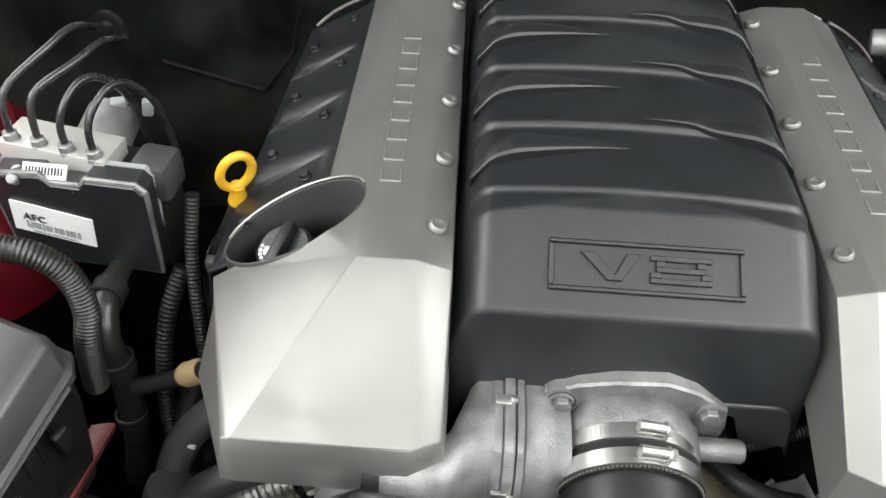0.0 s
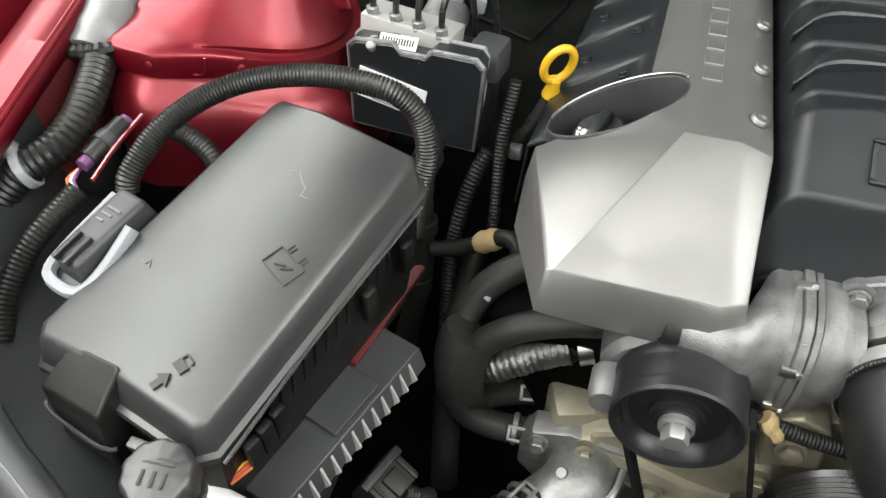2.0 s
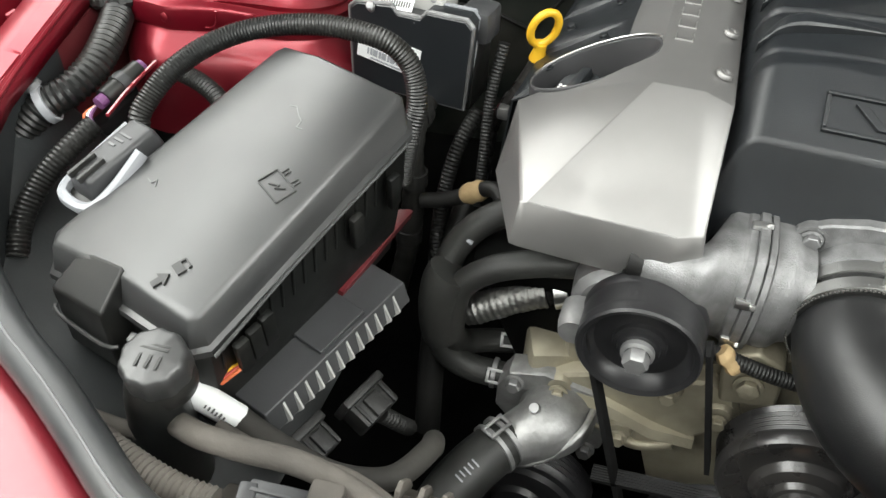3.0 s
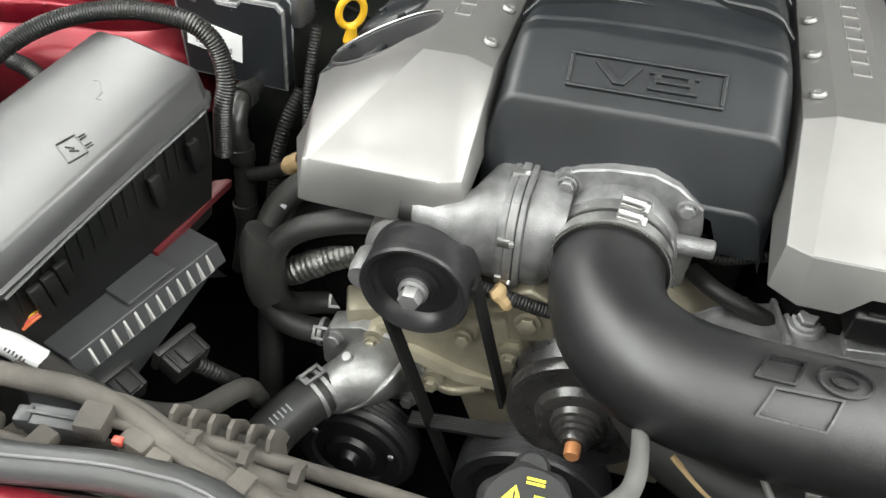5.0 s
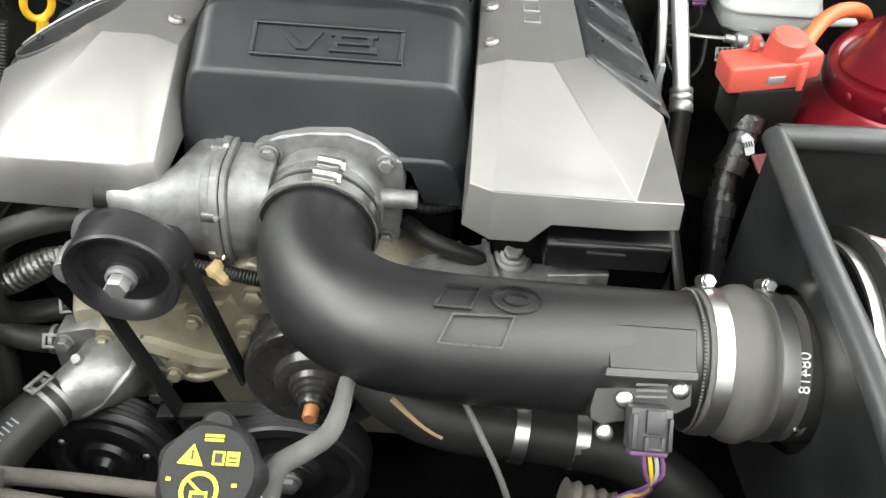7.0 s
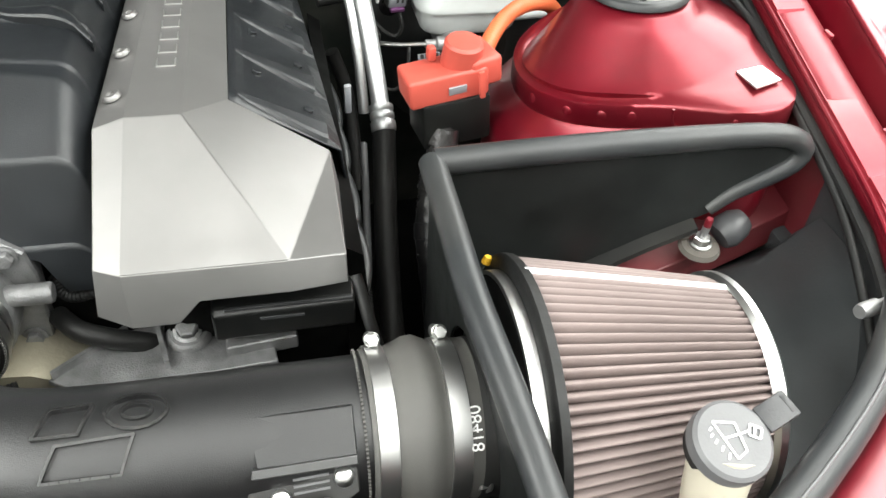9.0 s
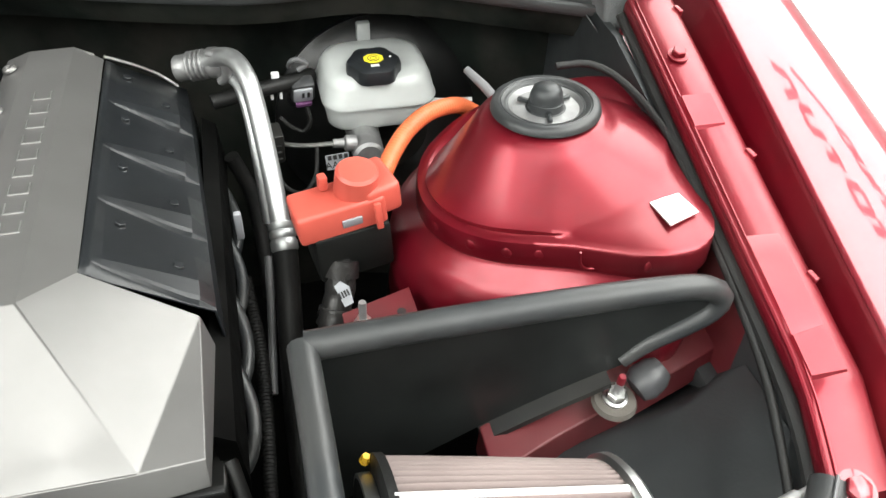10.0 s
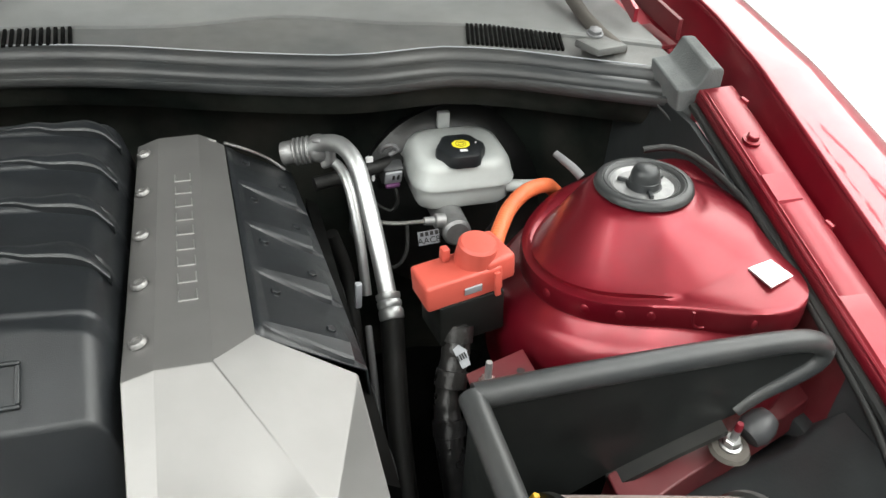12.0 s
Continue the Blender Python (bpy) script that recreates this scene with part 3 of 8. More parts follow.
def swept(profile, name, material, label, category="", parent=None, angle=45, path=None, kind="structure"):
    """A profile of (back, up) swept along the cowl's front line, closed."""
    rings = []
    for p in path or fw:
        rings.append([(p.x, p.y + b, u) for b, u in profile])
    return single(name, loft(rings), material, label, category or name, kind=kind, angle=angle)


swept([(-0.014, 0.944), (-0.006, 0.915), (0.004, 0.900), (0.085, 0.885), (0.10, 0.60), (0.10, 0.38), (0.14, 0.38), (0.13, 0.90), (0.06, 0.955), (0.02, 0.958)], "wall_firewall", M_FIREWALL, "dusty black firewall insulation below the cowl", "firewall")
swept([(-0.034, 0.941), (-0.0355, 0.946), (-0.034, 0.950), (-0.030, 0.9515), (-0.0275, 0.949), (-0.0270, 0.936), (-0.0215, 0.936), (-0.0210, 0.951), (-0.019, 0.9555), (-0.013, 0.9590), (-0.006, 0.9595), (-0.0035, 0.957), (-0.0030, 0.940), (0.0012, 0.940), (0.0018, 0.958), (0.0045, 0.964), (0.009, 0.9675), (0.0135, 0.969), (0.0158, 0.9685), (0.0168, 0.966), (0.0170, 0.945), (0.0, 0.934)],
      "cowl_seal", M_SEAL, "black ribbed rubber weatherstrip along the cowl", "weatherstrip", angle=38)
cowl = thing("cowl_panel", "grey plastic cowl panel with slotted air grilles", "cowl", (0, 0.5, 0.97), kind="structure")


def cowl_step(x):
    """How far behind the seal the upper panel begins."""
    return 0.046 + 0.072 * math.exp(-((x - 0.33) / 0.13) ** 2) + 0.02 * max(0.0, min(1.0, (x - 0.45) / 0.1))


# cowl plastic made paler; the upper panel's stronger reflection is in the colour
M_COWLSHEEN = mat("cowl_plastic_with_sheen", (0.165, 0.17, 0.168), 0.5, bump=0.2, bump_scale=1500, grain=0.06, dust=0.1)
rings = [[(p.x, p.y + 0.0175, 0.9655), (p.x, p.y + 0.019, 0.9665), (p.x, p.y + 0.016 + cowl_step(p.x), 0.9700), (p.x, p.y + 0.020 + cowl_step(p.x), 0.9640), (p.x, p.y + 0.022, 0.945)] for p in fw]
part("panel", loft(rings), M_COWL, cowl, angle=25)
rings = [[(p.x, p.y + 0.0185 + cowl_step(p.x), 0.9665), (p.x, p.y + 0.019 + cowl_step(p.x), 0.9730), (p.x, p.y + 0.024 + cowl_step(p.x), 0.9755), (p.x, max(0.62, p.y + 0.14), 0.990), (p.x, 0.72, 1.0), (p.x, 0.72, 0.95), (p.x, p.y + 0.030 + cowl_step(p.x), 0.955)] for p in fw]
part("upper_panel", loft(rings), M_COWLSHEEN, cowl, "upper cowl panel, its stronger reflection in a paler grey", angle=25)
# light grey bead; the highlight on the seal's edge is put in as colour
part("seal_bead", tube([(p.x, p.y + 0.0165, 0.9688) for p in fw], 0.0009, 6, smooth=False), M_GREYPL, cowl, "thin pale bead for the bright line on the seal's edge")
# slots are near-black bars; the shade inside the openings is their colour
for k in range(21):
    f = k / 20
    part("grille_slot", box((0.530 + 0.104 * f, 0.442 - 0.050 * f, 0.9695), (0.0034, 0.070 - 0.020 * f, 0.006), 0.0006, (3, 0, -15)), M_DEEPSHADE, cowl)
for k in range(22):
    part("grille_slot", box((-0.098 + 0.0078 * k, 0.507 - 0.0002 * k, 0.9695), (0.0042, 0.046, 0.006), 0.0006, (3, 0, 4)), M_DEEPSHADE, cowl)
single("wiper_pivot", lathe([(0, 0.018), (0.02, 0.017), (0.026, 0.010), (0.03, 0.0), (0.036, -0.004)], (-0.045, 0.575, 1.016), (0, -0.2, 1), 28), M_SATIN, "black rubber wiper pivot cap on the cowl", "wiper pivot")

grommet = thing("firewall_grommet", "round black rubber plug pressed into the firewall", "grommet", (-0.585, 0.49, 0.745))
part("rim", lathe([(0.010, 0.004), (0.019, 0.004), (0.023, 0.001), (0.024, -0.006)], (-0.585, 0.491, 0.745), (0, -1, 0.05), 28), M_RUBBER, grommet)
part("dome", lathe([(0, 0.009), (0.006, 0.008), (0.010, 0.004)], (-0.585, 0.491, 0.745), (0, -1, 0.05), 24), M_RUBBER, grommet)
for x0, z0, x1, z1 in ((-0.53, 0.690, -0.405, 0.640), (-0.405, 0.640, -0.36, 0.70), (-0.36, 0.70, -0.33, 0.84)):
    single("firewall_seam", tube([(x0, 0.507 + 0.15 * (x0 + 0.5), z0), (x1, 0.507 + 0.15 * (x1 + 0.5), z1)], 0.0028, 8, 0.02), M_RUBBER, "raised seam across the black firewall mat", "seam", kind="structure")

# floor pan under the engine and dark side walls, which close the bay; the floor's near-black holds the shade
slab("ground", (0, 0.02, 0.40), (1.42, 1.2, 0.04), M_DEEPSHADE, "underside of the engine bay, near-black for deep shade")
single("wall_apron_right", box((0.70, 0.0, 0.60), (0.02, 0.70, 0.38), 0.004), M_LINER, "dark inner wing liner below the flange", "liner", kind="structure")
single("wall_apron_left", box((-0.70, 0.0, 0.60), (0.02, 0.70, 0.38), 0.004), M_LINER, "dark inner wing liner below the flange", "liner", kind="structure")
single("wall_front", box((0, -0.44, 0.60), (1.40, 0.03, 0.32), 0.004), M_DEEPSHADE, "radiator support at the front of the bay, near-black for deep shade", "radiator support", kind="structure")
for side, nm in ((1, "wheel_liner_1"), (-1, "wheel_liner_2")):
    rings = [[(side * x, y, z) for x, y, z in ((0.40, y0, 0.66), (0.50, y0, 0.735), (0.58, y0, 0.765), (0.66, y0, 0.785), (0.705, y0, 0.83), (0.712, y0, 0.80), (0.66, y0, 0.66))] for y0 in (-0.42, -0.32, -0.22, -0.12)] + [[(side * x, -0.085, z) for x, z in ((0.40, 0.63), (0.50, 0.70), (0.58, 0.735), (0.66, 0.755), (0.705, 0.775), (0.712, 0.76), (0.66, 0.64))]]
    single(nm, loft(rings), M_LINER, "smooth grey-black plastic wheel housing liner", "liner", kind="structure", angle=50)

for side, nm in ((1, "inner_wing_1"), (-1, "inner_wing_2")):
    for tail, m, label, span in (("", M_RED_DULL, "dusty dark red inner wing panel under the flange", (-0.105, -0.04, 0.03)), ("_rear", M_LINER, "grey-black inner wing behind the shock tower", (0.03, 0.12, 0.20, 0.36))):
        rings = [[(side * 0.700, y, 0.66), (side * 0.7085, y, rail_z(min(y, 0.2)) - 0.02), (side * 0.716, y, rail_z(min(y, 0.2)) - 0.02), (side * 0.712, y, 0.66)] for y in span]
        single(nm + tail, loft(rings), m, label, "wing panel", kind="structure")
    rings = [[(side * (0.700 - p), y, 0.60), (side * (0.7075 - p), y, z1), (side * (0.717 - p), y, z1), (side * (0.712 - p), y, 0.60)] for y, z1, p in ((-0.30, 0.835, 0.062), (-0.24, 0.848, 0.030), (-0.18, 0.862, 0.0), (-0.105, 0.878, 0.0))]
    single(nm.replace("wing", "apron"), loft(rings), M_LINER, "black plastic apron below the fender flange", "liner", kind="structure")

# front lip: rubber seal and the red nose panel before it
lip = [(-0.680, -0.255, 0.862), (-0.632, -0.315, 0.847), (-0.563, -0.366, 0.838), (-0.503, -0.397, 0.835), (-0.455, -0.424, 0.833), (-0.415, -0.447, 0.832), (-0.381, -0.457, 0.832), (-0.338, -0.458, 0.832), (-0.303, -0.451, 0.830), (-0.267, -0.444, 0.830), (-0.231, -0.440, 0.828), (-0.197, -0.441, 0.826), (-0.12, -0.464, 0.822), (0, -0.49, 0.82)]
lip += [(0.10, -0.478, 0.822), (0.214, -0.452, 0.827), (0.308, -0.445, 0.829), (0.386, -0.436, 0.829), (0.444, -0.418, 0.830), (0.505, -0.390, 0.832), (0.555, -0.360, 0.836), (0.602, -0.327, 0.843), (0.632, -0.302, 0.848), (0.665, -0.267, 0.860), (0.682, -0.246, 0.866)]
seal = tagged(part("front_seal", tube(lip, [0.0155, 0.0145, 0.013, 0.0125, 0.0125, 0.0125, 0.0125, 0.012], 14, 0.02, squash=0.9), M_SEAL), "grey-black rubber hood seal along the front edge", "weatherstrip", kind="structure")
# thin paler tube painted in for the highlight along the seal's crease
single("seal_highlight", tube([(x, y - 0.003, z + 0.0125) for x, y, z in lip], 0.0011, 6, 0.02), M_DKGREY, "paler line on the hood seal's crease, a highlight in colour", "weatherstrip", kind="structure")
rows = []
for p in smooth_path(lip, 0.03):
    f = Vector((0, -1, 0)) if abs(p.x) < 0.3 else Vector((math.copysign(0.55, p.x), -0.83, 0))
    rows.append([p + f * d + Vector((0, 0, z)) for d, z in ((0.006, -0.02), (0.016, -0.008), (0.03, -0.006), (0.10, -0.016), (0.20, -0.06), (0.26, -0.18), (0.27, -0.40), (0.25, -0.64))])
single("nose_panel", loft(rows, cap=False, closed=False), M_RED_NOSE, "red painted front fascia before the hood seal", "bumper", kind="structure", angle=60, solid=0.002)

# ---- engine covers ----
M_WELL = mat("dark_grey_well", (0.05, 0.05, 0.052), 0.45, grain=0.08, bump=0.1)
covers = []


def side_cover(side):
    root = thing("engine_side_cover", "brushed silver engine cover rail with facets and a black coil panel", "engine cover", (side * 0.2, 0.1, 0.82), "engine cover rails")

    def P(x, y, z):
        return (side * x, y, z)
    A, B, C, D = P(0.128, -0.034, 0.911), P(0.200, -0.034, 0.915), P(0.303, -0.012, 0.862), P(0.262, -0.141, 0.858)
    E, F, G = P(0.303, -0.136, 0.855) if side > 0 else P(0.2675, -0.1405, 0.8565), P(0.147, -0.142, 0.859), P(0.128, -0.133, 0.859)
    A2, B2 = P(0.152, -0.034, 0.919), P(0.193, -0.034, 0.919)
    H = P(0.226, 0.004, 0.9065)
    bm = bmesh.new()
    vs = {}

    def V(p):
        if p not in vs:
            vs[p] = bm.verts.new(p)
        return vs[p]

    def face(*ps):
        f = [V(p) for p in ps]
        bm.faces.new(f if side > 0 else f[::-1])
    r0, r1, r2, r3, r4 = P(0.133, 0.338, 0.905), P(0.155, 0.340, 0.912), P(0.196, 0.342, 0.912), P(0.214, 0.336, 0.906), P(0.222, 0.334, 0.900)
    face(A, A2, r1, r0)
    face(A2, B2, r2, r1)
    face(B2, H, r4, r2)
    face(A, G, F, A2)
    face(F, D, B2, A2)
    face(B2, D, C)
    face(B2, C, H)
    face(D, E, C)
    # front skirt with its notch
    zb = 0.816
    if side > 0:
        low = [P(0.124, -0.139, zb + 0.004), P(0.148, -0.149, zb - 0.002), P(0.180, -0.149, zb - 0.002), P(0.197, -0.149, 0.834), P(0.262, -0.148, 0.833), P(0.303, -0.142, 0.832)]
        up = [G, F, P(0.180, -0.1417, 0.8587), P(0.197, -0.1415, 0.8585), D, E]
    else:
        low = [P(0.124, -0.139, 0.836), P(0.148, -0.149, 0.834), P(0.170, -0.149, 0.834), P(0.183, -0.149, zb), P(0.262, -0.1495, 0.818), P(0.2705, -0.149, 0.819)]
        up = [G, F, P(0.170, -0.1418, 0.8588), P(0.183, -0.1416, 0.8586), D, E]
    for a, b, c, d in zip(up, up[1:], low[1:], low):
        face(a, d, c, b)
    # top edge between F and D follows the two extra points
    outer = [P(0.309, -0.010, 0.826), P(0.302 if side < 0 else 0.306, -0.075, 0.828)]
    face(C, E, low[-1], outer[1], outer[0])
    inner = [P(0.126, -0.033, 0.84), P(0.131, 0.338, 0.86)]
    face(A, inner[0], low[0], G)
    face(A, r0, inner[1], inner[0])
    face(r0, r1, r2, r3, P(0.214, 0.345, 0.86), inner[1])
    shell = part("shell", bm, M_SILVER, root, angle=10, solid=0.003, bev=0.0011, segs=2, upward=True)
    # black panel beside the rail: four pads, each overlapping the one before it
    a0, b0, c0, d0 = Vector(P(0.223, 0.333, 0.899)), Vector(H), Vector(P(0.302, 0.001, 0.861)), Vector(P(0.282, 0.348, 0.858))

    def pad_row(f, spread, rise):
        """A row across the panel; spread pulls its outer end forward, rise lifts it towards the outside."""
        row = []
        for j in range(13):
            g = j / 12
            grow = max(0.0, min(1.0, (g - 0.13) / 0.75))
            k = f - spread * grow
            w = b0.lerp(a0, k).lerp(c0.lerp(d0, k), g)
            border = 0.0018 if g < 0.09 else 0.0
            row.append(w + Vector((side * 0.3, 0, 1)) * (rise * (0.25 + 0.75 * grow) * (1 if g > 0.12 else 0) + border - 0.0035))
        q = c0.lerp(d0, f - spread)
        row.append(q + Vector((side * 0.010, 0, -0.010)))
        row.append(q + Vector((side * 0.016, 0, -0.075)))
        return row
    rows = [pad_row(0.0, 0.0, 0.0)]
    for f in (0.065, 0.305, 0.545, 0.785):
        rows += [pad_row(f - 0.020, 0.040, 0.0002), pad_row(f - 0.014, 0.040, 0.0042), pad_row(f - 0.010, 0.036, 0.0052), pad_row(f, 0.004, 0.0072), pad_row(f + 0.012, 0.0, 0.0064), pad_row(f + 0.10, 0.0, 0.0022)]
    rows.append(pad_row(1.0, 0.0, 0.0))
    coil = part("coil_panel", loft(rows, cap=False, closed=False), M_BLACK, root, "black plastic panel with angled steps", angle=5, solid=-0.002 * side)
    for f in (0.065, 0.305, 0.545, 0.785):
        for g, d in ((0.30, 0.145), (0.84, 0.035)):
            k = min(0.97, f + d)
            q = (b0.lerp(a0, k)).lerp(c0.lerp(d0, k), g)
            part("stud", hex_bolt(q - Vector((0, 0, 0.0025 - 0.004 * (d < 0.1))), (side * 0.4, 0, 1), 0.0042, 0.005, 1.2), M_BLACK, root)
    part("silver_edge", tube([P(0.222, 0.335, 0.902), P(0.245, 0.340, 0.889), P(0.268, 0.346, 0.872), P(0.286, 0.346, 0.855)], 0.0018, 8, 0.01), M_CHROME, root, "bright rear trim edge")
    # embossed lettering stands as plain bars, in a brighter silver that holds the edge glints
    x0 = 0.178
    for k in range(9):
        y = 0.050 + k * 0.0245
        o = (side * x0, y, 0.919 - 0.007 * ((y + 0.034) / 0.374))
        bars = bmesh.new()
        for m in (rect(-0.0070, -0.0078, 0.0070, -0.0067), rect(-0.0070, 0.0067, 0.0070, 0.0078), rect(-0.0070, -0.0067, -0.0059, 0.0067)):
            plate_on(o, (0, 1, -0.0187), (-side, 0, 0), m, 0.0010 * side, bars, 0.0022 * side)
        part("embossed_bar", bars, M_LETTER, root, "raised plain bracket, edge glints in its brighter silver", bev=0.0003)
    for y in (0.002, 0.077, 0.152, 0.230, 0.31):
        o = Vector(P(0.140, y, 0.9165 - 0.007 * y / 0.34))
        part("cover_bolt", lathe([(0, 0.0008), (0.0030, 0.0008), (0.0034, 0.0024), (0.0056, 0.0026), (0.0072, 0.0010), (0.0075, -0.001)], o, (-side * 0.3, 0, 1), 20), M_SILVER, root, "button-head steel bolt")
    return root, shell, coil


right_cover, _, _ = side_cover(1)
left_cover, left_shell, left_coil = side_cover(-1)
# oil filler well cut into the left cover
well = []
for k in range(36):
    a = 2 * math.pi * k / 36
    u, v = 0.053 * math.cos(a), 0.0335 * math.sin(a)
    well.append((-0.2455 + u * 0.965 - v * 0.26, 0.020 + u * 0.26 + v * 0.965))
for ob in (left_shell, left_coil):
    carve(ob, prism(well, "z", 0.84, 0.96))


def well_z(x, y):
    return 0.919 - max(0, (-0.197 - x)) * 0.48


rings = []
for s, dz in ((0.995, -0.0012), (0.985, -0.004), (0.95, -0.03), (0.90, -0.050)):
    rings.append([(-0.2455 + (x + 0.2455) * s - 0.010 * (1 - s) * 5, 0.020 + (y - 0.02) * s - 0.004 * (1 - s) * 5, well_z(x, y) * 1.0 + dz - (0.03 * (1 - s) * 5 if s < 0.95 else 0)) for x, y in well])
part("filler_well", loft(rings, cap=False), M_WELL, left_cover, "grey-black filler well", solid=0.0015)
part("well_rim", tube([(x, y, well_z(x, y) + 0.0004) for x, y in well[1:17]], 0.0011, 8, 0.008), M_CHROME, left_cover, "bright cut edge of the well")
oil = thing("oil_filler_cap", "black oil filler cap with white print down in the cover", "oil cap", (-0.262, 0.006, 0.85))
ax = Vector((-0.25, -0.25, 1)).normalized()
oc = Vector((-0.253, 0.017, 0.858))
part("cap", lathe([(0, 0.012), (0.020, 0.012), (0.0225, 0.010), (0.023, 0), (0.023, -0.02)], oc, ax, 28, wobble=lambda a: 1 + 0.02 * math.cos(8 * a)), M_BLACK, oil)
part("grip", box(oc + ax * 0.0165, (0.010, 0.040, 0.010), 0.002, (10, -14, -18)), M_BLACK, oil)
ink = bmesh.new()
cu = Vector((1, 0.2, 0.3))
cu = (cu - ax * cu.dot(ax)).normalized()
cv = ax.cross(cu)
po = oc + ax * 0.0122 - cu * 0.0125 + cv * 0.001
for poly in [rect(-0.003, -0.0025, 0.0035, 0.0025), stroke(((0.0035, 0.001), (0.0065, 0.005)), 0.0016), stroke(((-0.003, 0.0015), (-0.0055, 0.004)), 0.0014), rect(-0.0015, 0.003, 0.002, 0.0042)]:
    plate_on(po, cu, cv, poly, 0.0006, ink)
for k in range(5):
    plate_on(po + cv * (0.006 - 0.0034 * k) - cu * (0.0055 - 0.0006 * (k - 2) ** 2), cu, cv, rect(-0.0012, -0.0012, 0.0012, 0.0012), 0.0006, ink)
part("print", ink, M_WHITEINK, oil, "white oil-can print")

# centre cover
mid = thing("engine_center_cover", "black plastic intake manifold cover with stepped fins", "engine cover", (0, 0.1, 0.82))


def centre_z(x, y):
    """Height of the centre cover's skin."""
    ax = abs(x)
    crown = 0.945 - 0.55 * x * x
    if y < 0.019:
        if y < -0.060:
            z = 0.9045 - (-0.060 - y) * 4.2
        elif y < 0.006:
            z = 0.9045 + (y + 0.060) * 0.52
        else:
            z = 0.9388 + (y - 0.006) * 0.26
        z = min(z, crown - 0.003)
    else:
        ph = ((y - 0.019) / 0.0757) % 1.0
        step = 0.0045 * (1 - ph) if ph < 0.95 else 0.0045 * (ph - 0.95) / 0.05
        z = crown - 0.0045 + step * (1 if y > 0.021 else (y - 0.019) / 0.002) - 0.05 * max(0, y - 0.25)
    fall = max(0.0, ax - 0.102)
    z -= fall * fall * 45 + (0.0 if ax < 0.117 else (ax - 0.117) * 2.0)
    return z


xs = [-0.127 + 0.254 * k / 56 for k in range(57)]
ys = [-0.0755, -0.072, -0.068, -0.0645, -0.0625, -0.061, -0.0595, -0.057] + [-0.052 + 0.00195 * k for k in range(202)]
grid = [[(x, y, centre_z(x, y)) for x in xs] for y in ys]
part("shell", loft(grid, cap=False, closed=False), M_BLACK, mid, angle=60)
front = []
for x in xs:
    arch = 0.076 + 0.006 * max(0.0, min(1.0, (x + 0.127) / 0.02)) if x < 0.066 else max(0.020, 0.082 - (x - 0.066) * 2.6)
    zt = centre_z(x, -0.0755)
    front.append([(x, -0.0755, zt), (x, -0.0768, zt - 0.006), (x, -0.0775, min(zt - 0.012, 0.772 + arch)), (x, -0.066, min(zt - 0.013, 0.772 + arch))])
part("front_skirt", loft(front, cap=False, closed=False), M_BLACK, mid, angle=50, solid=0.001)
for side in (-1, 1):
    part("side_wall", loft([[(side * 0.127, y, centre_z(side * 0.127, y)), (side * 0.129, y, 0.79)] for y in ys[4:]], cap=False, closed=False), M_BLACK, mid)
    for k in range(4):
        y0 = 0.040 + 0.0757 * k + (0.034 if side > 0 else 0.0)
        if y0 > 0.325:
            continue
        rings = []
        for j in range(19):
            f = j / 18
            x = side * (0.120 - 0.114 * f)
            yy = y0 + 0.028 * f ** 0.8
            bulge = math.sin(math.pi * min(1.0, (f + 0.06) / 0.34 * 0.5)) if f < 0.28 else (1 - (f - 0.28) / 0.72) ** 0.9
            h = 0.0125 * bulge + 0.0003
            w = 0.019 * bulge + 0.001
            z = centre_z(x, yy) if f > 0.05 else centre_z(side * 0.1143, yy) - 0.004
            rings.append([(x, yy + 0.10 * w, z - 0.006), (x, yy, z + h * 0.62), (x, yy + 0.10 * w, z + h * 0.80), (x, yy + 0.55 * w, z + h), (x, yy + 0.95 * w, z + h * 0.85), (x, yy + 1.35 * w, z - 0.004)])
        part("fin", loft(rings), M_BLACK, mid, angle=30)
# raised badge plate on the sloping front
o = Vector((0, -0.0300, 0.9201))
ux, uy = Vector((1, 0, 0)), Vector((0, 0.887, 0.461)).normalized()
badge = bmesh.new()
w, h, b = 0.065, 0.0178, 0.0034
for r in (rect(-w, -h, w, -h + b), rect(-w, h - b, w, h), rect(-w, -h + b, -w + b, h - b), rect(w - b, -h + b, w, h - b)):
    plate_on(o, ux, uy, r, 0.0034, badge, 0.006)
part("badge_frame", badge, M_BLACK, mid, bev=0.0013)
part("badge_plate", plate_on(o, ux, uy, rect(-w + b, -h + b, w - b, h - b), 0.0004, None, 0.002), M_BLACK, mid)
v8 = bmesh.new()
for pl in ([(-0.044, 0.0105), (-0.035, 0.0105), (-0.021, -0.006), (-0.013, 0.0105), (-0.004, 0.0105), (-0.0165, -0.0105), (-0.026, -0.0105)],
           rect(0.002, 0.0065, 0.043, 0.0105), rect(0.002, -0.0105, 0.043, -0.0065), rect(0.006, -0.002, 0.039, 0.002),
           rect(0.002, -0.0065, 0.009, -0.002), rect(0.036, -0.0065, 0.043, -0.002), rect(0.006, 0.002, 0.012, 0.0065), rect(0.033, 0.002, 0.039, 0.0065)):
    plate_on(o, ux, uy, [(u, v * 0.9) for u, v in pl], 0.0034, v8, 0.005)
part("v8_letters", v8, M_BLACK, mid, "raised V8 lettering", bev=0.0006)

# ---- intake: throttle body, tube, filter and shield ----
tb = thing("throttle_assembly", "cast aluminium throttle body with a ribbed motor housing", "throttle body", (0, -0.09, 0.77))
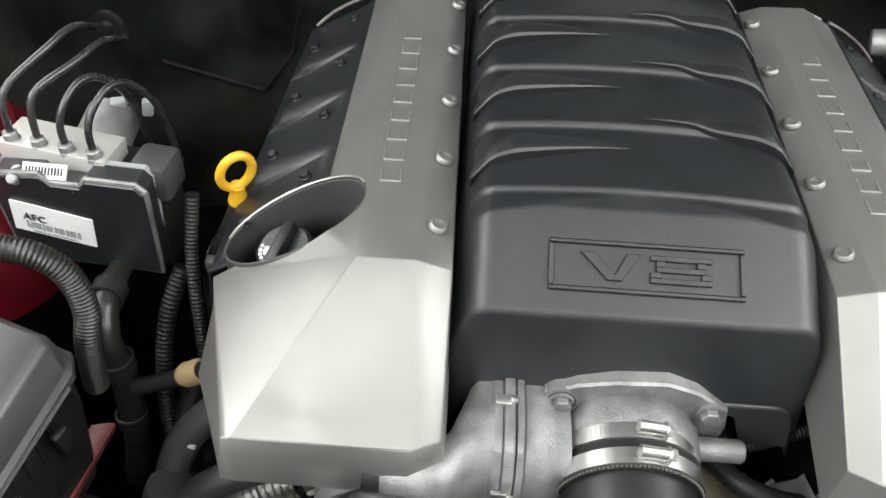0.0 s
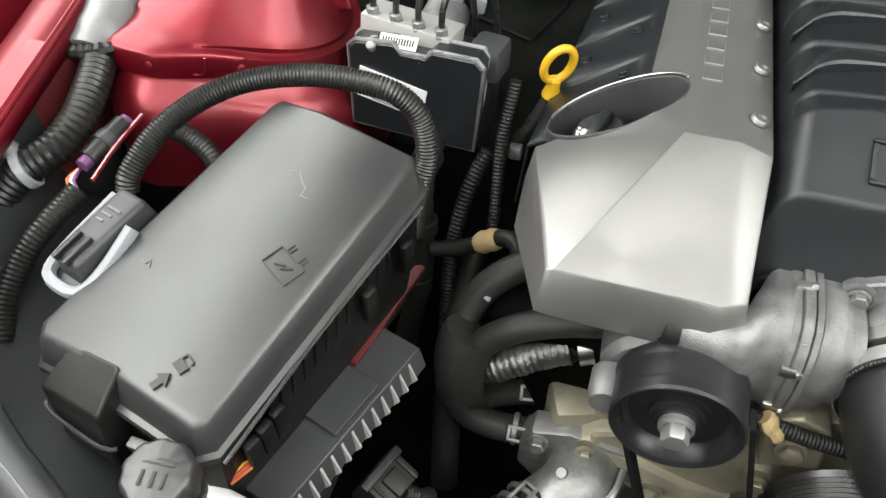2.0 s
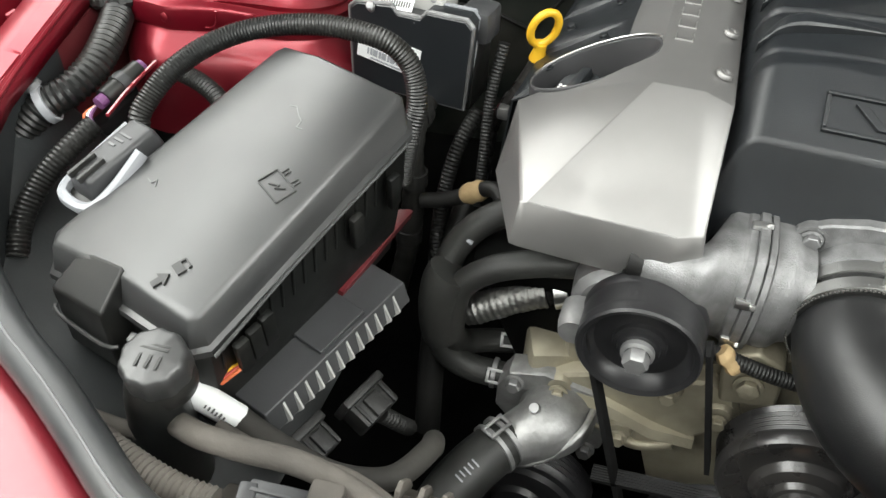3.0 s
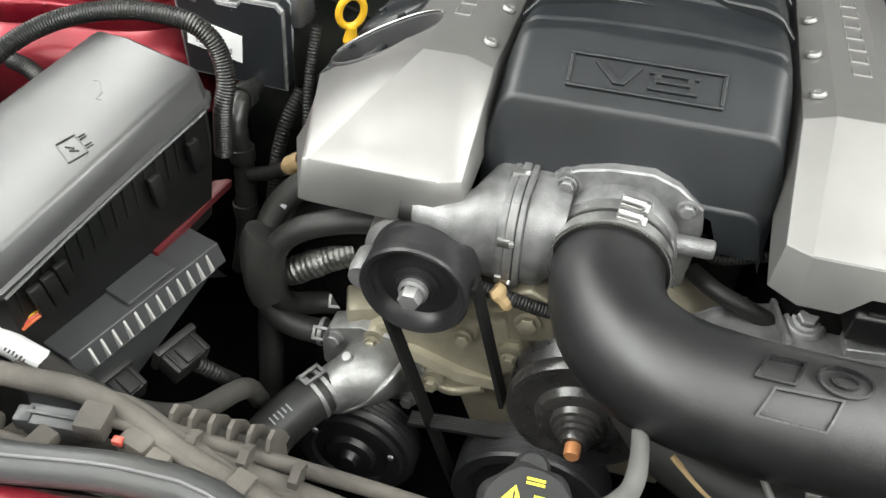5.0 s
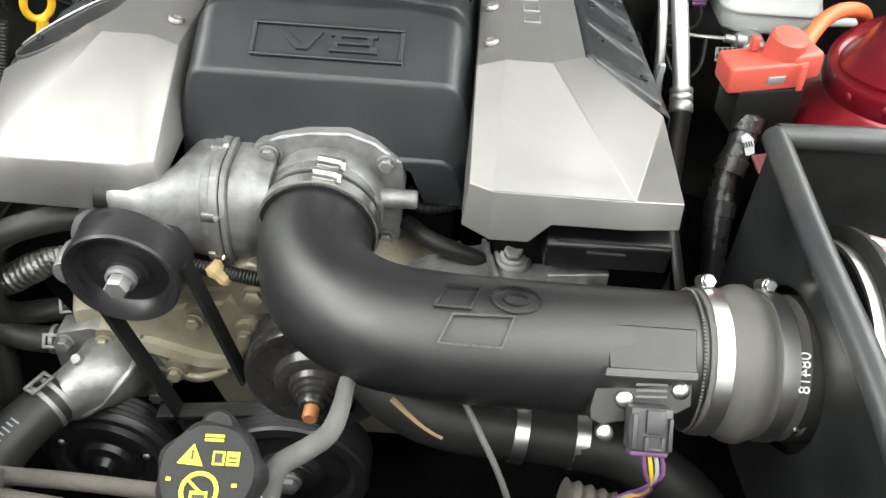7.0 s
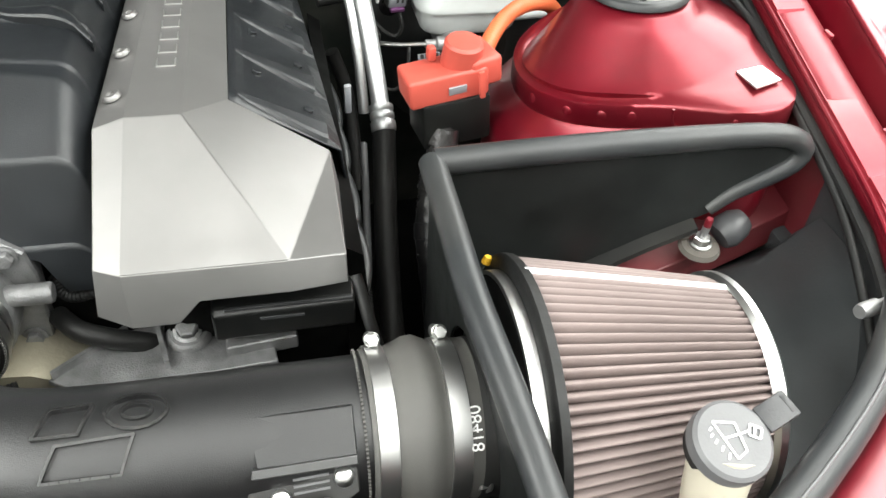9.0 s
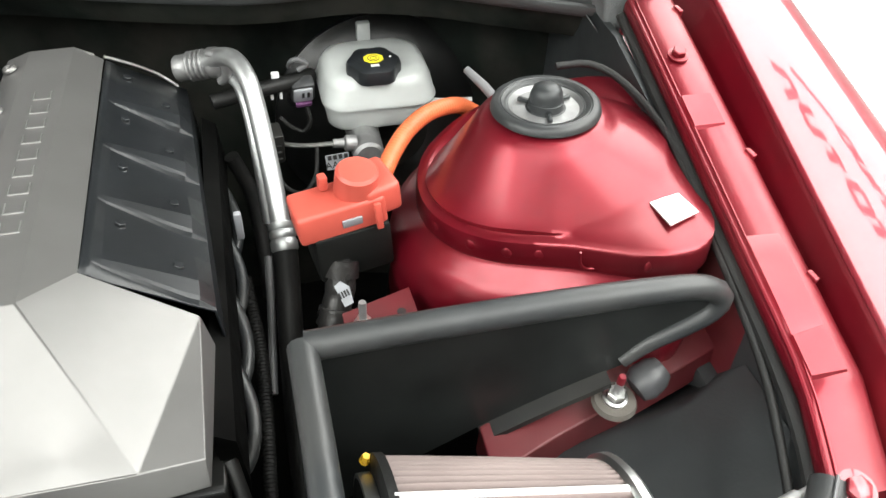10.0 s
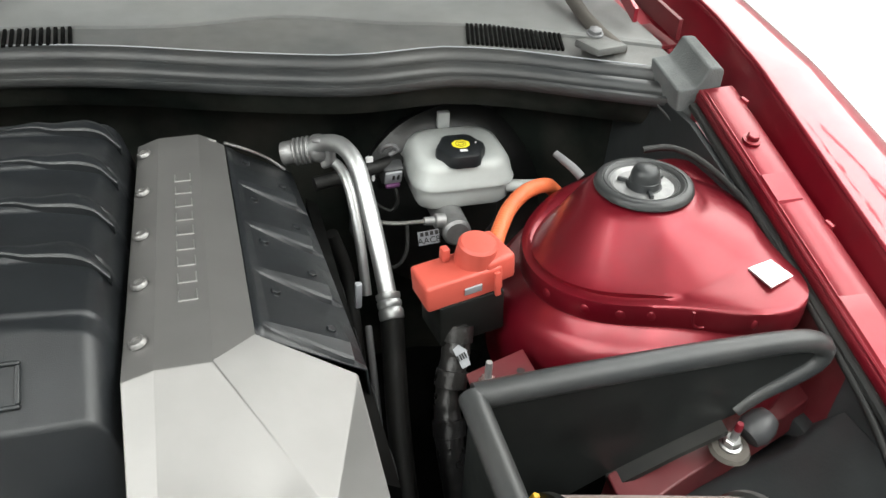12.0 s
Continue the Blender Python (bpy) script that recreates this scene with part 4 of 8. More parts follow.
cast_out = [(-0.070, 0.845), (-0.095, 0.8465), (-0.114, 0.846), (-0.127, 0.841), (-0.137, 0.829), (-0.1415, 0.812), (-0.1425, 0.790), (-0.141, 0.772), (-0.135, 0.759), (-0.124, 0.751), (-0.108, 0.749), (-0.088, 0.750), (-0.070, 0.755), (-0.066, 0.780), (-0.066, 0.812), (-0.067, 0.836)]
cast_mid = Vector((-0.104, 0.799))


def cast_ring(x, s, grow=0.0):
    """The gear case's outline in the plane at x."""
    out = []
    for y, z in cast_out:
        d = Vector((y, z)) - cast_mid
        d *= s + grow / d.length
        out.append((x, cast_mid.x + d.x, cast_mid.y + d.y))
    return out


def snout_ring(x, r, blend):
    """From the snout's circle to the gear case's outline."""
    c = Vector((x, -0.139 + 0.06 * (x + 0.166), 0.826 - 0.14 * (x + 0.166)))
    out = []
    for (y, z), q in zip(cast_out, cast_ring(x, 0.97)):
        d = Vector((0, y - cast_mid.x, z - cast_mid.y)).normalized()
        out.append((c + d * r).lerp(Vector(q), blend))
    return out


part("motor_snout", loft([snout_ring(x, r, b) for x, r, b in ((-0.166, 0.0125, 0), (-0.1655, 0.0142, 0), (-0.160, 0.0158, 0), (-0.138, 0.0192, 0.0), (-0.128, 0.0215, 0.04), (-0.121, 0.0235, 0.20), (-0.115, 0.026, 0.50), (-0.109, 0.03, 0.82), (-0.103, 0.03, 0.95), (-0.095, 0.03, 1.0))]), M_CASTBODY, tb, angle=60)
part("snout_plug", lathe([(0, 0), (0.0125, 0.0), (0.0135, 0.003), (0.0135, 0.012), (0.010, 0.014)], (-0.178, -0.140, 0.828), (1, 0.06, -0.14), 20), M_RUBBER, tb, "black rubber plug on the snout")
part("gear_housing", loft([cast_ring(x, s) for x, s in ((-0.0955, 0.97), (-0.093, 1.0), (-0.0875, 1.0))]), M_CASTBODY, tb, angle=28)
part("gear_cover", loft([cast_ring(x, 1.0, g) for x, g in ((-0.0870, 0.001), (-0.0862, 0.0032), (-0.0800, 0.0032), (-0.0790, 0.002))]), M_CASTBODY, tb, angle=28)
part("gear_rim", loft([cast_ring(x, 1.0, g) for x, g in ((-0.0782, 0.001), (-0.0776, 0.0024), (-0.0735, 0.0024), (-0.0728, 0.001))]), M_CASTBODY, tb, angle=28)
for y, z, turn in ((-0.092, 0.8485, 0), (-0.1435, 0.812, 80), (-0.141, 0.768, 100)):
    part("cover_clip", box((-0.0875, y, z), (0.011, 0.008, 0.004), 0.0008, (turn, 0, 0)), M_CHROME, tb, "bright spring clip")
    part("clip_pin", lathe([(0, 0.004), (0.002, 0.004), (0.0026, 0.002), (0.0026, 0)], (-0.0800, y, z), (0, y + 0.104, z - 0.799), 10), M_CHROME, tb)
part("lower_ear", prism([(-0.135, 0.757), (-0.121, 0.751), (-0.122, 0.736), (-0.130, 0.734)], "x", -0.090, -0.076), M_CASTBODY, tb, bev=0.002)
part("bore_housing", lathe([(0.045, 0.0), (0.052, 0.0), (0.0535, 0.004), (0.0535, 0.024), (0.050, 0.032), (0.047, 0.034), (0.0465, 0.05)], (0.003, -0.0775, 0.795), (0, -1, 0), 48), M_CASTBODY, tb)
part("side_body", loft([cast_ring(x, s) for x, s in ((-0.0730, 0.93), (-0.0715, 0.955), (-0.061, 0.955), (-0.056, 0.92), (-0.050, 0.80), (-0.040, 0.74))]), M_CASTBODY, tb, angle=30)
part("bolt_recess", lathe([(0.0105, 0.0), (0.0130, 0.0), (0.0135, -0.010)], (-0.047, -0.0825, 0.838), (0, -1, 0.05), 20), M_CASTBODY, tb)
fl = [(-0.062, 0.050), (-0.040, 0.060), (-0.015, 0.066), (0.020, 0.068), (0.042, 0.060), (0.066, 0.042), (0.070, 0.020), (0.066, -0.045), (0.055, -0.058), (-0.055, -0.058), (-0.066, -0.045), (-0.068, 0.030)]
part("flange", loft([[(0.003 + u * s, y, 0.795 + v * s) for u, v in fl] for y, s in ((-0.066, 1.0), (-0.079, 1.0), (-0.081, 0.98))]), M_CASTBODY, tb, angle=30)
for x, z in ((-0.047, 0.838), (0.056, 0.836), (-0.047, 0.752), (0.056, 0.752)):
    part("flange_bolt", hex_bolt((x, -0.081, z), (0, -1, 0.05), 0.0066, 0.008, 1.4), M_CASTBODY, tb)
part("shaft_boss", lathe([(0.0, 0.033), (0.007, 0.033), (0.0085, 0.031), (0.0085, 0.0), (0.013, -0.002)], (0.052, -0.094, 0.808), (1, 0, 0), 20), M_CASTBODY, tb)

tube_path = [(0.002, -0.098, 0.796), (0.002, -0.135, 0.7955), (0.006, -0.170, 0.795), (0.024, -0.208, 0.796), (0.058, -0.236, 0.799), (0.100, -0.2485, 0.802), (0.150, -0.2505, 0.801), (0.220, -0.248, 0.797), (0.305, -0.2445, 0.791)]
intake = thing("intake_tube", "black wrinkle-finish plastic intake tube bending to the filter", "intake tube", (0.1, -0.24, 0.75))
part("tube", tube(tube_path, [0.047, 0.047, 0.0475, 0.048, 0.048, 0.048, 0.0485, 0.0495, 0.0505], 48, 0.006), M_TUBE, intake, angle=60)


def on_tube(x, s, lift=0.0):
    """A point on the straight stretch of the tube: s metres round it from the side that faces up and forward."""
    f = (x - 0.10) / 0.205
    c = Vector((x, -0.2495 + 0.005 * f, 0.8025 - 0.0115 * f))
    r = 0.048 + 0.0022 * f
    a = s / r
    return c + (Vector((0, -0.70, 0.714)) * math.cos(a) + Vector((0, 0.714, 0.70)) * math.sin(a)) * (r + lift)


def tube_patch(poly, lift, bm):
    top = [on_tube(u, v, lift) for u, v in poly]
    low = [on_tube(u, v, -0.001) for u, v in poly]
    return loft([low, top], bm)


def outline(pts, w=0.0017):
    logo = bmesh.new()
    pts = [(u, v + 0.011) for u, v in pts]
    for a, b in zip(pts, pts[1:] + pts[:1]):
        for n in range(4):
            p, q = [(a[0] + (b[0] - a[0]) * f, a[1] + (b[1] - a[1]) * f) for f in (n / 4 - 0.02, (n + 1) / 4 + 0.02)]
            tube_patch(stroke((p, q), w), 0.0042, logo)
    part("embossed_mark", logo, M_MARK, intake, "raised outline of a plain mark")


outline([(0.108, 0.010), (0.116, 0.027), (0.140, 0.028), (0.133, 0.010)])
outline([(0.165 + 0.018 * math.cos(2 * math.pi * k / 16), 0.021 + 0.011 * math.sin(2 * math.pi * k / 16)) for k in range(16)])
outline([(0.165 + 0.009 * math.cos(2 * math.pi * k / 12), 0.021 + 0.005 * math.sin(2 * math.pi * k / 12)) for k in range(12)])
outline([(0.112, -0.014), (0.121, 0.005), (0.142, 0.006), (0.164, 0.007), (0.156, -0.014), (0.134, -0.014)])
# sensor boss, sensor and its plug
nb = Vector((0, -0.74, 0.67))
ub = Vector((0, 0.67, 0.74))


def at_boss(x, s, d):
    return Vector((x, -0.2465, 0.794)) + nb * d + ub * s


rings = [[at_boss(x, sv, d) for x, sv, d in ((0.228 + e, 0.024, 0.0455 - k), (0.292 - e, 0.024, 0.0470 - k), (0.292 - e, -0.006, 0.0545 - k), (0.232 + e, -0.006, 0.0545 - k))] for e, k in ((-0.004, 0.03), (0.0, 0.0))]
part("sensor_pad", loft(rings), M_TUBE, intake, bev=0.0012, angle=25)
part("pad_ledge", loft([[at_boss(x, sv, d) for x, sv in ((0.229, -0.0055), (0.292, -0.0045), (0.292, -0.0105), (0.228, -0.0115))] for d in (0.03, 0.0575)]), M_FUSE, intake, bev=0.0008)
part("sensor_base", loft([[at_boss(x, sv, d) for x, sv in ((0.227, -0.0112), (0.292, -0.0102), (0.292, -0.030), (0.282, -0.036), (0.252, -0.042), (0.230, -0.047), (0.222, -0.044), (0.221, -0.036))] for d in (0.005, 0.046)]), M_SATIN, intake, bev=0.0012)
for p in ((0.244, -0.302, 0.807), (0.283, -0.296, 0.813), (0.232, -0.304, 0.776)):
    q = Vector((p[0], -0.2465, 0.794)) + ub * (Vector(p) - Vector((p[0], -0.2465, 0.794))).dot(ub) + nb * 0.0475
    part("sensor_screw", lathe([(0, 0.005), (0.003, 0.005), (0.0058, 0.003), (0.0064, -0.002), (0.006, -0.004)], q, nb, 16), M_CHROME, intake, "polished button screw")
vent = bmesh.new()
for k in range(3):
    loft([[at_boss(x, -0.016 - 0.0042 * k + e, d) for x, e in ((0.252, 0), (0.274, 0.001), (0.274, -0.0006), (0.252, -0.0016))] for d in (0.045, 0.0478)], vent)
part("sensor_ridge", vent, M_DKGREY, intake)
plug = thing("sensor_plug", "dark grey electrical plug with purple wires on the sensor", "connector", (0.262, -0.31, 0.75))
pm = Matrix.Translation(at_boss(0.2595, -0.0445, 0.058)) @ Matrix.Rotation(radians(0), 4, "Z") @ Matrix((Vector((1, 0, 0)), ub, nb)).transposed().to_4x4()
bm = bmesh.new()
box((0, 0, 0), (0.029, 0.030, 0.020), 0.002, bm=bm)
bmesh.ops.transform(bm, matrix=pm, verts=bm.verts)
part("housing", bm, M_CONN, plug)
for c, sz in (((0.002, 0.006, 0.0115), (0.013, 0.016, 0.005)), ((-0.0115, -0.001, 0.0105), (0.004, 0.024, 0.004)), ((0.0125, -0.002, 0.0105), (0.003, 0.022, 0.004)), ((0.0075, -0.009, 0.0108), (0.003, 0.010, 0.005)), ((-0.0035, -0.009, 0.0108), (0.003, 0.010, 0.005)), ((0.002, -0.0125, 0.0105), (0.014, 0.003, 0.005))):
    bm = box(c, sz, 0.001)
    bmesh.ops.transform(bm, matrix=pm, verts=bm.verts)
    part("latch_rib", bm, M_CONN, plug)
# black plate for the shade in the gap between the latch ribs
bm = box((0.003, -0.0095, 0.0108), (0.010, 0.010, 0.0012), 0)
bmesh.ops.transform(bm, matrix=pm, verts=bm.verts)
part("latch_gap_shade", bm, M_INK, plug)
bm = bmesh.new()
box((0, -0.0165, 0.0), (0.026, 0.004, 0.014), 0.0015, bm=bm)
bmesh.ops.transform(bm, matrix=pm, verts=bm.verts)
part("lock_strip", bm, M_PURPLE, plug, "purple locking strip")
p0 = at_boss(0.264, -0.064, 0.058)
for k, m in enumerate((M_PURPLE, M_YELLOW, M_GREYPL, M_PURPLE)):
    q0 = p0 + Vector((-0.0075 + 0.004 * k, 0.0, 0.004))
    part("wire", tube([q0, q0 + Vector((0.003, -0.008, -0.012)), p0 + Vector((0.004 - 0.002 * k, -0.006, -0.030)), p0 + Vector((-0.006, 0.002 * k, -0.055)), p0 + Vector((-0.022, 0.02, -0.10))], 0.0016, 6, 0.006), m, plug)

coupler = thing("rubber_coupler", "grey silicone hump coupler between the tube and the filter", "hose coupler", (0.34, -0.245, 0.74))
cax = (1, 0.02, -0.045)
cc = Vector((0.340, -0.2435, 0.7885))
part("sleeve", lathe([(0.048, -0.0395), (0.0535, -0.0395), (0.0545, -0.037), (0.0545, -0.022), (0.0565, -0.016), (0.0600, -0.008), (0.0605, -0.002), (0.0575, 0.005), (0.0555, 0.009), (0.0555, 0.044), (0.0545, 0.047), (0.048, 0.047)], cc, cax, 56), M_GREYRUB, coupler, angle=60)
part("print", words("08418", 0.0085, cc + Vector((0.0285, -0.0400, 0.0385)), (0, -0.72, -0.70), (-1, 0, 0.0), 0.0012), M_WHITEINK, coupler, "white part number print")
stitch = bmesh.new()
for k in range(120):
    a = 2 * math.pi * k / 120
    box(cc + Vector(cax) * -0.0415 + Vector((0, math.cos(a), math.sin(a))) * 0.0532, (0.0016, 0.0016, 0.0016), 0, bm=stitch)
part("knurled_edge", stitch, M_GREYRUB, coupler)
worm_clamp("hose_clamp", cc + Vector(cax) * -0.030, cax, 0.0550, (0, 0.75, 0.8), 0.013)
worm_clamp("hose_clamp", cc + Vector(cax) * 0.0165, cax, 0.0560, (0, 0.75, 0.8), 0.013)
tc = Vector((0.002, -0.098, 0.796))
throat = thing("throttle_coupler", "short black rubber coupler on the throttle body", "hose coupler", (0.002, -0.11, 0.75))
part("sleeve", lathe([(0.047, 0.0), (0.0505, 0.0), (0.0512, 0.003), (0.0505, 0.012), (0.0515, 0.020), (0.0518, 0.032), (0.0508, 0.035), (0.047, 0.0352)], tc, (0, -1, -0.02), 56), M_RUBBER, throat)
worm_clamp("hose_clamp", tc + Vector((0, -0.008, 0)), (0, 1, 0.02), 0.0512, (0.16, 0, 1), 0.012)
worm_clamp("hose_clamp", tc + Vector((0, -0.027, 0)), (0, 1, 0.02), 0.0518, (0.14, 0, 1), 0.012)
stitch = bmesh.new()
for k in range(110):
    a = 2 * math.pi * k / 110
    q = tc + Vector((math.cos(a) * 0.0512, -0.0355, math.sin(a) * 0.0512))
    box(q, (0.0014, 0.0016, 0.0014), 0, bm=stitch)
part("knurled_edge", stitch, M_GREYRUB, throat)

air = thing("air_filter", "conical grey-pink pleated gauze air filter", "air filter", (0.5, -0.245, 0.69))
fo, fax = Vector((0.4, -0.243, 0.786)), Vector((1, -0.01, -0.03)).normalized()
prof = [(0.1050, 0.008), (0.1020, 0.028), (0.0945, 0.075), (0.0870, 0.120), (0.0820, 0.150), (0.0805, 0.159)]
fine = []
for (r0, h0), (r1, h1) in zip(prof, prof[1:]):
    for k in range(3):
        fine.append((r0 + (r1 - r0) * k / 3, h0 + (h1 - h0) * k / 3))
fine.append(prof[-1])
part("pleats", lathe(fine, fo, fax, 88 * 8, wobble=lambda a: 1 + 0.050 * (2 * abs(math.sin(44 * a)) ** 0.85 - 1)), M_FILTER, air, "pleated oiled gauze", angle=80)
part("base_ring", lathe([(0.055, 0.002), (0.080, 0.002), (0.104, 0.002), (0.110, 0.003), (0.1125, 0.005), (0.1120, 0.011), (0.108, 0.012)], fo, fax, 64), M_RUBBER, air, "black rubber base ring")
part("neck_band", band(fo + fax * -0.0025, fax, 0.099, 0.009, 0.002, 56), M_CHROME, air, "wide bright steel band")
part("neck", lathe([(0.052, -0.03), (0.0555, -0.028), (0.0560, -0.026), (0.0560, -0.008), (0.098, -0.007), (0.0985, 0.001), (0.10, 0.002)], fo, fax, 56), M_RUBBER, air)
part("end_cap", lathe([(0.0850, 0.156), (0.0885, 0.159), (0.0885, 0.164), (0.084, 0.168), (0.076, 0.168), (0.072, 0.165), (0, 0.165)], fo, fax, 64), M_CHROME, air, "bright rolled end cap")
a0 = math.radians(0)
seamv = Vector((0, 0.029, 0.1)).normalized()
s0, s1 = fo + fax * 0.012 + seamv * 0.1105, fo + fax * 0.158 + seamv * 0.0855
part("seam_strip", tube([s0, s0.lerp(s1, 0.5), s1], 0.0026, 8, 0.03, squash=0.8), M_WHITE, air, "white seam strip")

shield = thing("heat_shield", "satin black sheet heat shield with a rubber edge trim", "heat shield", (0.5, -0.1, 0.72))
back = [(0.375, 0.894), (0.45, 0.897), (0.56, 0.899), (0.64, 0.898), (0.668, 0.893), (0.681, 0.882), (0.676, 0.868), (0.655, 0.855), (0.630, 0.842), (0.612, 0.826), (0.560, 0.806), (0.50, 0.778), (0.44, 0.745), (0.40, 0.715), (0.375, 0.70)]
part("back_sheet", loft([[(x, y - 0.004 * (x - 0.375) / 0.3, z) for x, z in back] for y in (-0.0935, -0.0915)]), M_SHEET, shield)
wing = [(-0.0925, 0.894), (-0.16, 0.889), (-0.228, 0.884), (-0.30, 0.874), (-0.36, 0.860), (-0.41, 0.842), (-0.41, 0.66), (-0.0925, 0.66)]


def wing_x(y):
    return 0.373 + max(0, (-0.0925 - y)) * 0.012 + max(0, -0.24 - y) * 0.09


def wing_edge(a):
    """Where a ray from the filter's neck meets the sheet's outline."""
    best, d = 1.0, (math.cos(a), math.sin(a))
    for (y0, z0), (y1, z1) in zip(wing, wing[1:] + wing[:1]):
        ey, ez = y1 - y0, z1 - z0
        det = d[0] * ez - d[1] * ey
        if abs(det) > 1e-9:
            t = ((y0 + 0.243) * ez - (z0 - 0.786) * ey) / det
            u = ((y0 + 0.243) * d[1] - (z0 - 0.786) * d[0]) / det
            if t > 0 and -1e-6 <= u <= 1 + 1e-6:
                best = min(best, t)
    return (-0.243 + d[0] * best, 0.786 + d[1] * best)


turns = [2 * math.pi * k / 120 for k in range(120)]
hole = [(-0.243 + 0.064 * math.cos(a), 0.786 + 0.064 * math.sin(a)) for a in turns]
rim = [wing_edge(a) for a in turns]
part("side_sheet", loft([[(wing_x(y) + off, y, z) for y, z in ring] for ring, off in ((hole, -0.001), (rim, -0.001), (rim, 0.001), (hole, 0.001), (hole, -0.001))], cap=False), M_SHEET, shield)
trim = [(0.373 + max(0, (-0.0925 - y)) * 0.012 + max(0, -0.24 - y) * 0.09, y, z + 0.004) for y, z in wing[:6]]
part("side_trim", tube(trim, 0.0105, 14, 0.01, squash=1.0), M_SEAL, shield, "rounded rubber edge trim")
part("back_trim", tube([(x, -0.0925 - 0.004 * (x - 0.375) / 0.3, z + 0.004) for x, z in back[:10]], [0.0108, 0.0108, 0.0108, 0.0108, 0.0105, 0.0100, 0.0095, 0.0085, 0.006], 14, 0.008), M_SEAL, shield, "rounded rubber edge trim")
part("foot_flange", loft([[(x + dx, -0.0955 + dy, z + dz) for dx, dy, dz in ((0, 0, 0), (0, -0.013, -0.002), (0, -0.014, -0.006), (0, 0, -0.003))] for x, z in ((0.50, 0.779), (0.56, 0.807), (0.60, 0.823))]), M_SATIN, shield)
part("mount_screw", hex_bolt((0.376, -0.292, 0.782), (-1, -0.3, 0.2), 0.006, 0.008, 1.4), M_CHROME, shield, "chrome hex screw")
part("filter_screw", hex_bolt((0.402, -0.158, 0.852), (0.3, 0, 1), 0.003, 0.006, 1.2), M_YELLOW, shield, "brass-yellow fitting")

stud = thing("shield_mount_stud", "threaded stud with nut and dusty washer", "stud", (0.604, -0.112, 0.80))
part("washer", lathe([(0, 0.004), (0.016, 0.004), (0.018, 0.0), (0.014, -0.004)], (0.604, -0.112, 0.802), (0, -0.1, 1), 28), M_DUSTY, stud)
part("nut", hex_bolt((0.604, -0.112, 0.806), (0, -0.1, 1), 0.0072, 0.010, 1.35), M_CHROME, stud)
part("thread", lathe([(0, 0.022), (0.0034, 0.022), (0.0034, 0.0)], (0.604, -0.112, 0.806), (0, -0.1, 1), 12), M_CAST, stud)
part("tip", lathe([(0, 0.030), (0.0026, 0.030), (0.0034, 0.028), (0.0034, 0.0215)], (0.604, -0.112, 0.806), (0, -0.1, 1), 12), M_RED, stud, "red-painted thread tip")
single("rubber_grommet", lathe([(0, 0.014), (0.010, 0.013), (0.014, 0.006), (0.0155, -0.006), (0.012, -0.014), (0, -0.015)], (0.634, -0.105, 0.815), (1, 0.3, 0.5), 20), M_CONN, "grey rubber buffer beside the shield stud", "grommet")
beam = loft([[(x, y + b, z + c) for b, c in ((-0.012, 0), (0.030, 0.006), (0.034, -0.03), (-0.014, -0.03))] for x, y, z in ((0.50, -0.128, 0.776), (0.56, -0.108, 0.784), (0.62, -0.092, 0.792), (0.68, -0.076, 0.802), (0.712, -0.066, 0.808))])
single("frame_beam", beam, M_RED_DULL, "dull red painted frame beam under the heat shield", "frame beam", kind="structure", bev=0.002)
bk = thing("tower_bracket", "dull red sheet bracket with a threaded stud", "bracket", (0.46, 0.005, 0.80))
part("plate", loft([[(0.412, 0.0, z), (0.476, 0.010, z + 0.004), (0.474, 0.045, z + 0.006), (0.412, 0.030, z)] for z in (0.796, 0.799)]), M_RED_DULL, bk, bev=0.001)
# black disc on the plate; the hole's shade is only colour
part("hole", lathe([(0, 0.0005), (0.004, 0.0005), (0.004, 0)], (0.462, 0.018, 0.8030), (0, 0, 1), 16), M_INK, bk)
part("stud", lathe([(0, 0.026), (0.003, 0.026), (0.0035, 0.024), (0.0035, 0)], (0.428, 0.014, 0.799), (0, 0, 1), 12), M_CAST, bk)
part("nut", hex_bolt((0.428, 0.014, 0.799), (0, 0, 1), 0.0065, 0.007, 1.3), M_CHROME, bk)

# ---- brake parts and pipes at the right rear ----
boost = thing("brake_booster", "black painted brake booster drum on the firewall", "brake booster", (0.513, 0.43, 0.72))
part("drum", lathe([(0, 0.035), (0.05, 0.033), (0.06, 0.024), (0.09, 0.020), (0.118, 0.012), (0.130, 0.0), (0.136, -0.004), (0.136, -0.012), (0.13, -0.02), (0.125, -0.06)], (0.520, 0.425, 0.737), (0, -1, 0.12), 64), M_SATIN, boost)
part("check_valve", lathe([(0, 0.02), (0.006, 0.019), (0.010, 0.008), (0.013, 0)], (0.412, 0.395, 0.80), (0, -0.8, 0.5), 20), M_GLOSS, boost)
part("valve_plug", box((0.417, 0.366, 0.826), (0.027, 0.018, 0.028), 0.004, (20, 0, 6)), M_CONN, boost, "grey electrical plug")
part("plug_face", box((0.417, 0.3555, 0.824), (0.022, 0.004, 0.020), 0.002, (20, 0, 6)), M_GREYPL, boost, "paler plug face")
# slots are small black boxes that paint the openings' shade
for dx in (-0.006, 0.0, 0.006):
    part("plug_slot_shade", box((0.417 + dx, 0.3535, 0.825), (0.0028, 0.002, 0.008), 0.0004, (20, 0, 6)), M_INK, boost)
part("plug_lock", box((0.417, 0.3580, 0.8115), (0.018, 0.006, 0.005), 0.001, (20, 0, 6)), M_PURPLE, boost, "dull pink lock bar")
